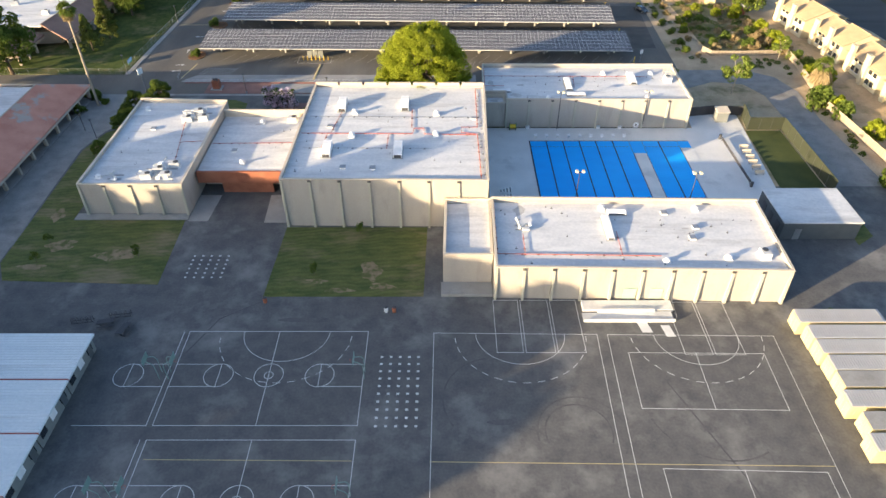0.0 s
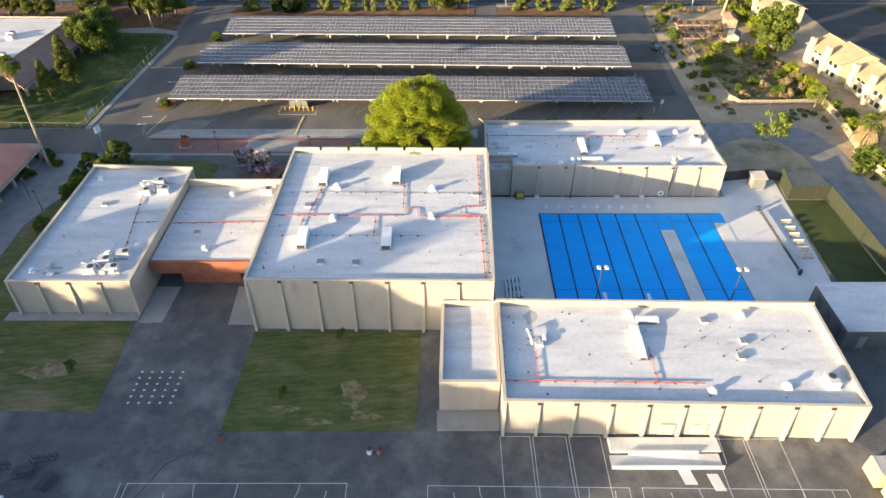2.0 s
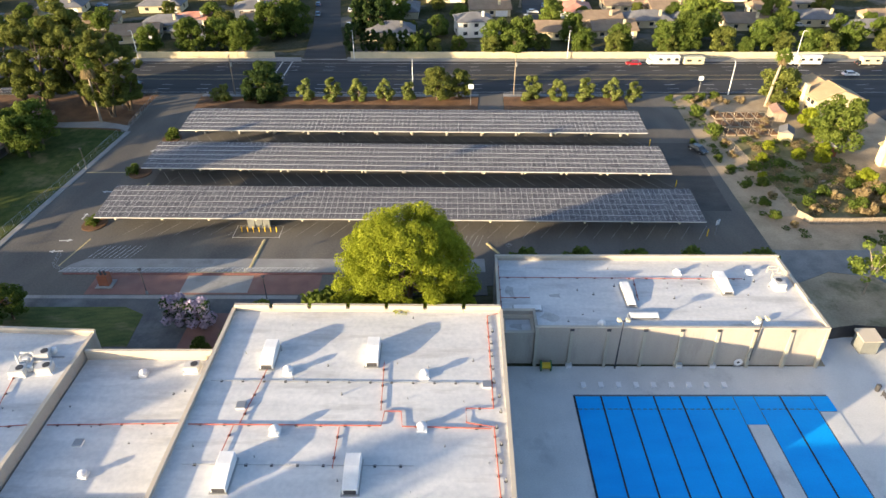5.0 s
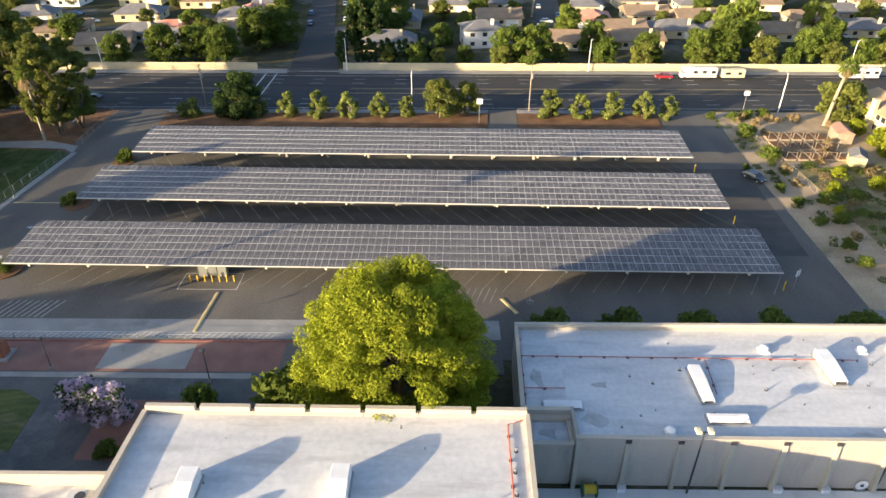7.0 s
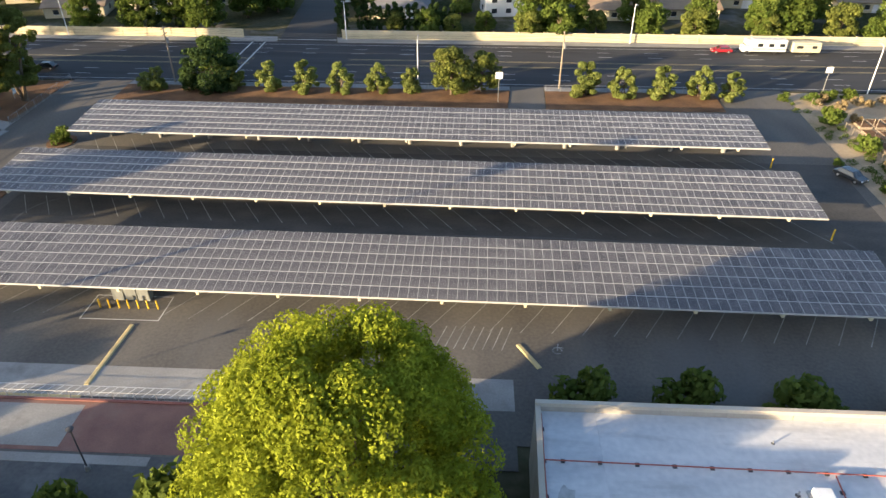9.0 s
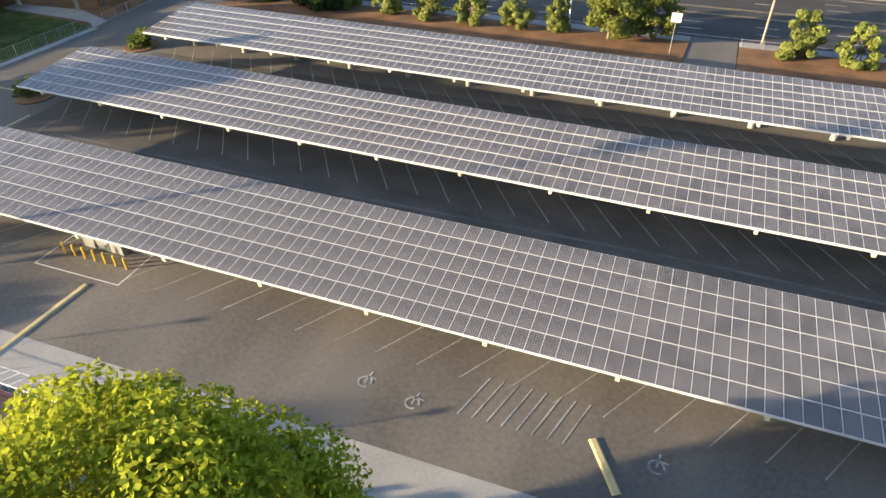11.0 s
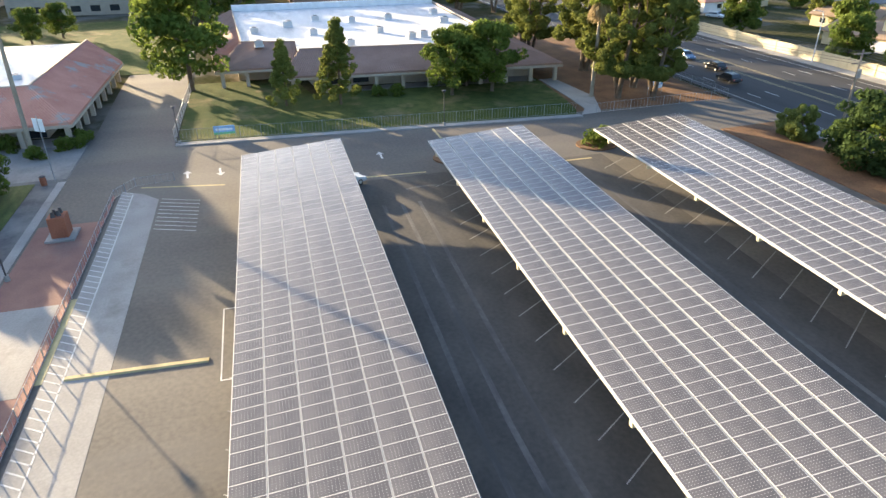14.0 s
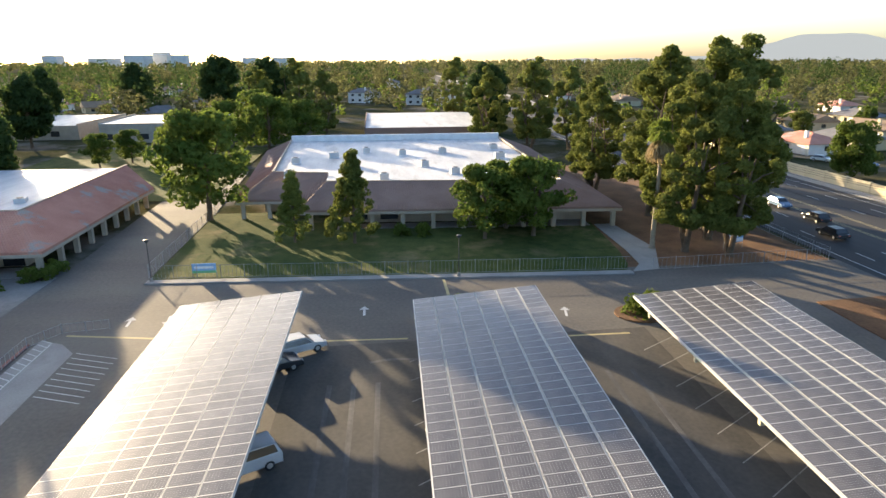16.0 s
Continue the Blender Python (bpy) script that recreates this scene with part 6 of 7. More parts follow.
net = thing("lane_rope_rack", "long rope rack with net on the pool deck", "rack", at=(58, 109.5, 0.02))
for y in (-8, 0, 8):
    part("post", tube([(0.02 * y * 0, y, 0), (0, y, 1.1)], 0.05, 8), DARKSTEEL, net)
part("net", box(-0.02, 0.02, -8, 8, 0.35, 1.0), DARKSTEEL, net)

# red kerb, speed hump, tactile strip, kerbs of the planting islands
structure("red_kerb", box(-62, -16, 144.62, 144.86, -0.02, 0.15), plain("worn_red_kerb_paint", (0.24, 0.10, 0.085), 0.8), "faded red painted kerb", "kerb")
for p, q in (((-31.4, 146.6), (-31.0, 155.2)), ((8.7, 154.1), (10.6, 150.8))):
    hump = bmesh.new()
    a, b = Vector(p), Vector(q)
    s = Vector((-(b - a).normalized().y, (b - a).normalized().x))
    prof = [(-0.28, 0.0), (-0.16, 0.09), (0.16, 0.09), (0.28, 0.0)]
    e0 = [hump.verts.new((*(a + s * u), v + 0.005)) for u, v in prof]
    e1 = [hump.verts.new((*(b + s * u), v + 0.005)) for u, v in prof]
    for k in range(3):
        hump.faces.new((e0[k], e1[k], e1[k + 1], e0[k + 1]))
    hump.faces.new(e0)
    hump.faces.new(e1[::-1])
    structure("speed_hump", hump, YELLOWLINE, "worn yellow painted speed hump", "speed hump")
structure("tactile_strip", box(-41.5, -31.2, 144.88, 145.32, 0, 0.03), YELLOWLINE, "worn yellow tactile paving strip", "pavement")
for cx, cy in ((-63.0, 199.5), (-63.4, 181.4), (-63.8, 160.6)):
    structure("planter_island", prism(bmesh.new(), arc(cx, cy, 2.2, 0, 345, 18, 2.6), 0, 0.14), MULCH, "kerbed planting island at a row end", "planting bed")

# switchgear beside the first canopy
gear = thing("switchgear_cabinet", "beige electrical cabinets ringed by yellow bollards", "electrical cabinet", at=(-32.5, 159.6, 0))
for i in range(3):
    part("cabinet", bevelled(box(-2.4 + i * 1.4, -1.1 + i * 1.4, -0.4, 0.5, 0, 1.9), 0.03), SIDING, gear)
for i in range(7):
    part("bollard", tube([(-3.2 + i * 1.05, -1.7, 0), (-3.2 + i * 1.05, -1.7, 1.1)], 0.09, 8), YELLOW, gear)
painted("gear_outline", WHITELINE, "white outline round the cabinets", rect(-37, -28.6, 156, 160), w=0.1)
for x, y in ((48.6, 156.5), (48.6, 175.4), (48.6, 195.6)):
    b = thing("bollard", "yellow steel bollard at the canopy end", "bollard", "bollards", at=(x, y, 0))
    part("post", tube([(0, 0, 0), (0, 0, 1.5)], 0.1, 10), YELLOW, b)
    part("cap", tube([(0, 0, 1.5), (0, 0, 1.56)], [0.1, 0.04], 10), YELLOW, b)


# ---- poles, lamps, signs ----
def lamp_post(x, y, h=4.5, label="dark post-top lamp beside the walk"):
    p = thing("lamp_post", label, "lamp post", "lamp posts", at=(x, y, 0))
    part("base", tube([(0, 0, 0), (0, 0, 0.5)], [0.22, 0.18], 10), CONCRETE, p)
    part("pole", tube([(0, 0, 0.5), (0, 0, h)], [0.07, 0.05], 8), DARKSTEEL, p)
    part("head", tube([(0, 0, h), (0, 0, h + 0.3), (0, 0, h + 0.36)], [0.12, 0.32, 0.1], 10), DARKSTEEL, p)


for x, y in ((-46, 139.4), (-77.9, 149.9), (-75.9, 183.6), (-26.5, 137.5), (-72.2, 118), (-76.4, 122)):
    lamp_post(x, y)


def street_light(x, y, h, turn):
    p = thing("street_light", "tall pale street light on the main road", "street light", "street lights", at=(x, y, 0))
    p.rotation_euler[2] = radians(turn)
    part("pole", tube([(0, 0, 0), (0, 0, h * 0.9), (0.3, 0, h), (1.8, 0, h + 0.3)], [0.13, 0.09, 0.07, 0.05], 8), WHITEMETAL, p)
    part("lamp_head", bevelled(box(1.7, 2.4, -0.14, 0.14, h + 0.22, h + 0.36), 0.03), STEEL, p)


for x, y, a in ((79.1, 229.0, 90), (-7.3, 229.2, 90), (-27.0, 260.6, -90), (112, 260.6, -90), (40, 260.6, -90), (-95, 260.6, -90)):
    street_light(x, y, 9.0, a)


def utility_pole(x, y, h=11):
    p = thing("utility_pole", "wooden utility pole with crossarms", "utility pole", "utility poles", at=(x, y, 0))
    part("pole", tube([(0, 0, 0), (0, 0, h)], [0.17, 0.11], 8), WOOD, p)
    for z in (h - 0.5, h - 1.6):
        part("crossarm", box(-0.06, 0.06, -1.2, 1.2, z, z + 0.13), WOOD, p)
    part("transformer", tube([(0.3, 0, h - 3.2), (0.3, 0, h - 2.2)], 0.25, 10), STEEL, p)


POLES = (-130, -56, 20.3, 96)
for x in POLES:
    utility_pole(x, 229.0)
for k, (dy, z) in enumerate(((-1.1, 10.6), (0, 10.6), (1.1, 10.6), (-0.9, 9.5), (0.9, 9.5), (0.1, 7.4))):
    w = thing("power_line", "thin dark power line between poles", "cable", "power lines", at=(POLES[0], 229 + dy, z))
    for x0, x1 in zip(POLES, POLES[1:]):
        pts = [(x0 + (x1 - x0) * i / 10 - POLES[0], 0, -1.1 * 4 * (i / 10) * (1 - i / 10)) for i in range(11)]
        part("span", tube(pts, 0.02, 4), DARKSTEEL, w)


def banner(x, y, z, w, h, turn, label, bars):
    s = thing("banner_sign", label, "banner", "banners", at=(x, y, 0))
    s.rotation_euler[2] = radians(turn)
    b = part("cloth", box(-w / 2, w / 2, -0.02, 0.02, z, z + h), plain("banner_blue", (0.25, 0.45, 0.70), 0.7), s)
    for i, (u0, u1, v0, v1, c) in enumerate(bars):
        part("print_bar", box(-w / 2 + u0 * w, -w / 2 + u1 * w, -0.028, -0.02, z + v0 * h, z + v1 * h), c, s)
    for u in (-w / 2, w / 2):
        part("post", tube([(u, 0.03, 0), (u, 0.03, z + h)], 0.03, 6), STEEL, s)


WHITEP = plain("print_white", (0.75, 0.78, 0.80), 0.6)
TEALP = plain("print_green", (0.15, 0.45, 0.25), 0.6)
banner(-79.0, 155.3, 0.5, 2.6, 1.1, 90, "blue and green printed banner on fence", ((0, 1, 0, 0.25, TEALP), (0.1, 0.9, 0.45, 0.7, WHITEP)))
banner(-82.6, 219.6, 0.9, 2.8, 1.3, 100, "white and blue printed banner between posts", ((0.02, 0.98, 0.05, 0.4, WHITEP), (0.1, 0.85, 0.5, 0.75, WHITEP)))


def sign_post(x, y, h, w, s, turn, label):
    p = thing("sign_post", label, "sign", "sign posts", at=(x, y, 0))
    p.rotation_euler[2] = radians(turn)
    part("pole", tube([(0, 0, 0), (0, 0, h)], 0.05, 8), STEEL, p)
    for k in (-1, 1):
        part("sign_panel", box(k * 0.06, k * (0.06 + w), -0.02, 0.02, h - 0.3 - s, h - 0.3), WHITEP, p)


sign_post(8.2, 221, 6.0, 0.6, 1.2, 0, "pole with two white sign panels")
sign_post(71.3, 230.2, 5.0, 0.6, 1.1, 0, "pole with two white sign panels")
sign_post(-68.6, 137.8, 7.2, 0.6, 1.4, 60, "lamp pole with two white banners")
sign_post(50.2, 157.0, 3.4, 0.4, 1.0, 30, "pole with white car park sign")

pillar = thing("brick_pillar", "square red brick pillar with bronze forms on top", "pillar", at=(-53.5, 141.8, 0.02))
part("plinth", box(-1.3, 1.3, -1.2, 1.2, 0, 0.18), CONCRETE, pillar)
part("shaft", bevelled(box(-0.8, 0.8, -0.7, 0.7, 0.18, 2.1), 0.03), BRICKRED, pillar)
for k in range(4):
    part("finial", tube([(-0.5 + 0.33 * k, 0.2 * (-1) ** k, 2.1), (-0.5 + 0.33 * k, 0.2 * (-1) ** k, 2.6)], [0.22, 0.12], 8), DARKSTEEL, pillar)


# ---- vehicles ----
def car(label, paint, length=4.5, width=1.8, height=1.45, kind="car"):
    c = thing("car", label, "car", "parked cars")
    L, W = length / 2, width / 2
    hood = 0.62 * height
    prof = [(-L, 0.35), (-L, hood * 0.95), (-L * 0.82, hood), (-L * 0.62, height), (L * 0.22, height), (L * 0.52, hood * 1.02), (L * 0.95, hood * 0.82), (L, 0.55), (L, 0.32)]
    if kind == "suv":
        prof[2:4] = [(-L * 0.97, hood), (-L * 0.86, height)]
    bm = bmesh.new()
    rows = []
    for y, sc in ((-W, 1), (-W * 0.97, 1), (W * 0.97, 1), (W, 1)):
        rows.append([bm.verts.new((x, y * (0.80 if z > hood * 1.1 else 1.0), z)) for x, z in prof])
    for a, b in zip(rows, rows[1:]):
        for i in range(len(prof)):
            j = (i + 1) % len(prof)
            bm.faces.new((a[i], b[i], b[j], a[j]))
    bm.faces.new(rows[0])
    bm.faces.new(rows[-1][::-1])
    bmesh.ops.recalc_face_normals(bm, faces=bm.faces)
    body = part("body", bevelled(bm, 0.05, 2), paint, c)
    wide = lambda z: W * (1 - 0.2 * (z - hood) / (height - hood)) + 0.018
    zb, zt = hood + 0.10 * (height - hood), hood + 0.86 * (height - hood)
    for s in (-1, 1):
        bm = bmesh.new()
        pts = [(-L * (0.74 if kind != "suv" else 0.88), zb), (L * 0.42, zb), (L * 0.24, zt), (-L * (0.62 if kind != "suv" else 0.80), zt)]
        v = [bm.verts.new((x, s * wide(z), z)) for x, z in pts]
        u = [bm.verts.new((x, s * (wide(z) - 0.03), z)) for x, z in pts]
        bm.faces.new(v if s < 0 else v[::-1])
        for i in range(4):
            k = (i + 1) % 4
            bm.faces.new((u[i], u[k], v[k], v[i]))
        part("side_window", bm, DARKGLASS, c)

    def slant(n, xa, za, xb, zb_):
        d = Vector((xb - xa, 0, zb_ - za))
        o = Vector((-d.z, 0, d.x)).normalized() * (0.025 if xb > xa else -0.025)
        bm = bmesh.new()
        p, q = Vector((xa, 0, za)) + d * 0.08 + o, Vector((xa, 0, za)) + d * 0.92 + o
        v = [bm.verts.new((p.x, y, p.z)) for y in (-W * 0.86, W * 0.86)] + [bm.verts.new((q.x, y, q.z)) for y in (W * 0.74, -W * 0.74)]
        bm.faces.new(v)
        part(n, bm, DARKGLASS, c)

    slant("windscreen", L * 0.52, hood * 1.02, L * 0.22, height)
    if kind == "suv":
        slant("rear_window", -L * 0.97, hood, -L * 0.86, height)
    else:
        slant("rear_window", -L * 0.82, hood, -L * 0.62, height)
    for x in (-L * 0.62, L * 0.62):
        for s in (-1, 1):
            wh = part("wheel", tube([(x, s * (W - 0.2), 0.32), (x, s * (W + 0.01), 0.32)], 0.32, 14), BLACK, c)
            part("rim", tube([(x, s * (W - 0.02), 0.32), (x, s * (W + 0.02), 0.32)], 0.19, 10), ALU, wh)
    for s in (-1, 1):
        part("headlight", box(L - 0.06, L + 0.015, s * W * 0.7 - 0.16, s * W * 0.7 + 0.16, 0.58, 0.72), WHITEMETAL, c)
        part("tail_light", box(-L - 0.015, -L + 0.06, s * W * 0.75 - 0.14, s * W * 0.75 + 0.14, 0.62, 0.78), REDPIPE, c)
    return c


def gloss(name, c):
    return plain(name, c, 0.25, 0.0, 0.7)


SILVER, CARBLACK, CARRED, CARWHITE, CARBLUE = gloss("silver_paint", (0.50, 0.52, 0.54)), gloss("black_paint", (0.03, 0.035, 0.04)), gloss("red_paint", (0.35, 0.02, 0.03)), gloss("white_paint", (0.72, 0.73, 0.73)), gloss("blue_paint", (0.10, 0.18, 0.30))
sedan = car("pale silver sedan parked under the solar canopy", SILVER)
sedan.matrix_basis = pose(-58.3, 167.8, 0, 0, 0, 118)
suv = car("silver hatchback parked under the solar canopy", SILVER, 4.4, 1.85, 1.65, "suv")
suv.matrix_basis = pose(-42.2, 166.3, 0, 0, 0, -62)
grey = car("dark grey sedan parked under the solar canopy", CARBLACK)
grey.matrix_basis = pose(-55.0, 166.2, 0, 0, 0, 118)
dark = copy_thing(grey, pose(58.8, 192.5, 0, 0, 0, -62))
tagged(dark, "black sedan stopped on the car park drive")
redcar = car("red sedan parked on the main road", CARRED)
redcar.matrix_basis = pose(59.4, 255.0, 0, 0, 0, 180)
white = car("white sedan parked in a residential street", CARWHITE)
white.matrix_basis = pose(-33.6, 300, 0, 0, 0, 98)
blue = car("blue sedan parked in a residential street", CARBLUE)
blue.matrix_basis = pose(-47.4, 316, 0, 0, 0, 98)
for i, (x, y, a) in enumerate(((-35.6, 322, 98), (-49.8, 332, 98), (-39.6, 349, 98), (-54, 366, 98), (32.6, 312, 85), (41.5, 330, 85), (36, 345, 85), (116, 128, 92), (116, 142, 92), (117, 150, 92), (131, 300, 0), (140, 306, 20), (-125, 318, 30), (-137, 330, 10), (121, 245, 0), (130, 255, 0), (150, 255, 0), (-105, 262 - 22, 0), (36, 320, 0), (-20, 283, 90), (-148, 278, 30), (-140, 283, 20))):
    copy_thing((white, blue, white, grey)[i % 4], pose(x, y, 0.0, 0, 0, a))

rv = thing("motorhome", "white motorhome parked on the main road", "motorhome", at=(68.6, 255.0, 0))
part("coach_body", bevelled(prism(bmesh.new(), [(-3.0, -1.15), (4.6, -1.15), (4.6, 1.15), (-3.0, 1.15)], 0.6, 3.2), 0.1), CARWHITE, rv)
part("cab", bevelled(box(-5.0, -2.9, -1.0, 1.0, 0.45, 1.9), 0.15), CARWHITE, rv)
part("overcab", bevelled(box(-4.4, -2.8, -1.1, 1.1, 1.95, 3.1), 0.15), CARWHITE, rv)
part("windscreen", box(-4.55, -3.6, -0.9, 0.9, 1.5, 1.93), DARKGLASS, rv)
for x in (-1.8, 0.6, 3.0):
    part("window", box(x, x + 1.1, -1.2, -1.14, 1.7, 2.4), DARKGLASS, rv)
part("stripe", box(-2.9, 4.5, -1.19, -1.14, 1.15, 1.35), STEEL, rv)
for x in (-3.9, 2.2):
    for s in (-1.0, 1.0):
        part("wheel", tube([(x, s - 0.12, 0.4), (x, s + 0.12, 0.4)], 0.4, 14), BLACK, rv)
tr = thing("travel_trailer", "cream travel trailer parked on the main road", "trailer", at=(77.6, 255.0, 0))
part("coach_body", bevelled(box(-3.0, 3.2, -1.1, 1.1, 0.5, 2.7), 0.2, 2), PALEPAINT, tr)
part("window", box(-2.2, -0.8, -1.14, -1.08, 1.4, 2.0), DARKGLASS, tr)
part("window", box(1.2, 2.2, -1.14, -1.08, 1.4, 2.0), DARKGLASS, tr)
part("hitch", box(-4.2, -3.0, -0.06, 0.06, 0.5, 0.6), STEEL, tr)
for x in (0.2, 1.0):
    for s in (-1.0, 1.0):
        part("wheel", tube([(x, s - 0.1, 0.33), (x, s + 0.1, 0.33)], 0.33, 12), BLACK, tr)
copy_thing(tr, pose(132, 255.0, 0))
copy_thing(rv, pose(112, 255.0, 0))
for vx, vy in ((-86.5, 236.0), (-95, 239.5)):
    copy_thing(grey, pose(vx, vy, 0, 0, 0, 180))


# ---- houses ----
def house(label, w, d, h, rise, wall, roof, hip=True, chimney=True, garage=True, storeys=1):
    t = thing("house", label, "house", "houses")
    part("wall", box(-w / 2, w / 2, -d / 2, d / 2, 0, h), wall, t)
    bm = bmesh.new()
    o = 0.6
    W, D = w / 2 + o, d / 2 + o
    r = (W - D * (0.95 if hip else 0.0)) if w >= d else 0
    lo = [bm.verts.new(p) for p in ((-W, -D, h - 0.1), (W, -D, h - 0.1), (W, D, h - 0.1), (-W, D, h - 0.1))]
    ba = [bm.verts.new(p) for p in ((-W, -D, h - 0.28), (W, -D, h - 0.28), (W, D, h - 0.28), (-W, D, h - 0.28))]
    a, b = bm.verts.new((-r, 0, h + rise)), bm.verts.new((r, 0, h + rise))
    bm.faces.new((lo[0], lo[1], b, a))
    bm.faces.new((lo[2], lo[3], a, b))
    bm.faces.new((lo[1], lo[2], b))
    bm.faces.new((lo[3], lo[0], a))
    bm.faces.new(ba[::-1])
    for i in range(4):
        bm.faces.new((ba[i], ba[(i + 1) % 4], lo[(i + 1) % 4], lo[i]))
    rf = part("roof", bm, roof, t)
    part("ridge_cap", tube([(-r, 0, h + rise), (r, 0, h + rise)], 0.12, 6), roof, rf)
    if chimney:
        part("chimney", bevelled(box(w * 0.2, w * 0.2 + 0.9, -d * 0.3, -d * 0.3 + 0.7, h, h + rise + 0.7), 0.03), wall, rf)
    for s in (-1, 1):
        for st in range(storeys):
            for k in (-0.3, 0.02, 0.32):
                wn = part("window", box(k * w - 0.7, k * w + 0.7, s * d / 2 - 0.03, s * d / 2 + 0.03, 0.9 + 2.7 * st, 2.1 + 2.7 * st), DARKGLASS, t)
                part("frame", box(k * w - 0.8, k * w + 0.8, s * d / 2 - 0.05, s * d / 2 + 0.05, 0.8 + 2.7 * st, 0.9 + 2.7 * st), WHITEMETAL, wn)
        part("side_window", box(s * w / 2 - 0.03, s * w / 2 + 0.03, -0.8, 0.8, 0.9, 2.1), DARKGLASS, t)
    if garage:
        part("garage_door", box(w * 0.12, w * 0.12 + 4.6, -d / 2 - 0.05, -d / 2, 0.02, 2.2), WHITEMETAL, t)
    return t


def townhouse():
    """A two-storey townhouse: stepped gable roofs, gable walls, chimney stacks on the garden side, windows with frames."""
    t = thing("townhouse", "two-storey cream townhouse with tan shingle gables", "house", "townhouses")
    for x0, x1, d, h, rise in ((-7.6, 0.0, 6.0, 5.0, 2.3), (0.0, 7.6, 5.2, 4.6, 2.0)):
        part("wall", box(x0 + 0.02, x1 - 0.02, -d, d, 0, h), CREAM, t)
        bm = bmesh.new()
        for x in (x0 + 0.04, x1 - 0.04):
            v = [bm.verts.new((x + e, y, z)) for e in (-0.02, 0.02) for y, z in ((-d, h - 0.05), (d, h - 0.05), (0, h + rise - 0.12))]
            bm.faces.new(v[:3][::-1])
            bm.faces.new(v[3:])
        part("gable_wall", bm, CREAM, t)
        bm = bmesh.new()
        for sgn in (-1, 1):
            q = [(x0 - 0.25, sgn * (d + 0.6), h - 0.25), (x1 + 0.25, sgn * (d + 0.6), h - 0.25), (x1 + 0.25, 0, h + rise), (x0 - 0.25, 0, h + rise)]
            top, low = [bm.verts.new(p) for p in q], [bm.verts.new((p[0], p[1], p[2] - 0.18)) for p in q]
            bm.faces.new(top if sgn < 0 else top[::-1])
            bm.faces.new(low[::-1] if sgn < 0 else low)
            for i in range(4):
                j = (i + 1) % 4
                bm.faces.new((low[i], low[j], top[j], top[i]))
        bmesh.ops.recalc_face_normals(bm, faces=bm.faces)
        rf = part("roof", bm, SHINGLE_TAN, t)
        part("ridge_cap", tube([(x0 - 0.2, 0, h + rise + 0.02), (x1 + 0.2, 0, h + rise + 0.02)], 0.1, 6), SHINGLE_TAN, rf)
        xm = x0 + 5.6
        st = part("chimney", bevelled(box(xm - 0.75, xm + 0.75, d - 0.05, d + 0.75, 0, h + rise * 0.9), 0.04), CREAM, t)
        part("chimney_cap", box(xm - 0.85, xm + 0.85, d - 0.15, d + 0.85, h + rise * 0.9, h + rise * 0.9 + 0.15), CREAM, st)
        for z in (0.9, 3.2):
            for xw in (x0 + 1.3, x0 + 3.2):
                wn = part("window", box(xw, xw + 1.3, d - 0.02, d + 0.04, z, z + 1.2), DARKGLASS, t)
                part("frame", box(xw - 0.1, xw + 1.4, d, d + 0.08, z - 0.1, z), WHITEMETAL, wn)
    part("side_window", box(7.57, 7.64, -1.0, 1.0, 2.9, 4.1), DARKGLASS, t)
    part("side_window", box(-7.64, -7.57, -1.0, 1.0, 3.0, 4.3), DARKGLASS, t)
    return t


SHINGLE_GREY = surface("grey_shingle", (0.13, 0.13, 0.14), (0.20, 0.20, 0.21), 0.9, 0.4, 5, 0.2)
SHINGLE_BROWN = surface("brown_shingle", (0.22, 0.16, 0.11), (0.31, 0.23, 0.16), 0.9, 0.4, 5, 0.2)
SHINGLE_TAN = surface("tan_shingle", (0.34, 0.25, 0.15), (0.44, 0.33, 0.20), 0.9, 0.4, 5, 0.2)
CREAM = surface("cream_stucco", (0.48, 0.42, 0.28), (0.57, 0.50, 0.35), 0.85, 0.5, 6, 0.05)
WHITEW = surface("white_siding", (0.62, 0.62, 0.60), (0.72, 0.72, 0.70), 0.8, 0.5, 6, 0.04)
h1 = house("single-storey house with grey shingle hip roof", 16, 11, 2.9, 2.3, CREAM, SHINGLE_GREY)
h2 = house("single-storey cream house with brown shingle roof", 15, 12, 2.9, 2.2, CREAM, SHINGLE_BROWN, hip=False)
h3 = house("white two-storey house with grey roof", 12, 10, 5.6, 2.0, WHITEW, SHINGLE_GREY, storeys=2)
h4 = house("single-storey house with red clay tile roof", 15, 11, 2.9, 2.0, WHITEW, TILE_RED)
h5 = townhouse()
h1.matrix_basis = pose(-17.1, 287, 0, 0, 0, 3)
h2.matrix_basis = pose(58, 303, 0, 0, 0, 5)
h3.matrix_basis = pose(11.5, 290, 0, 0, 0, 8)
h4.matrix_basis = pose(-90, 301, 0, 0, 0, 10)
h5.matrix_basis = pose(102.2, 180.5, 0, 0, 0, 98)
for x, y, a in ((104.8, 163.6, 96), (106.0, 146.6, 93), (106.0, 129.6, 90), (106.4, 112.6, 90), (99.6, 219.5, 92)):
    copy_thing(h5, pose(x, y, 0, 0, 0, a))
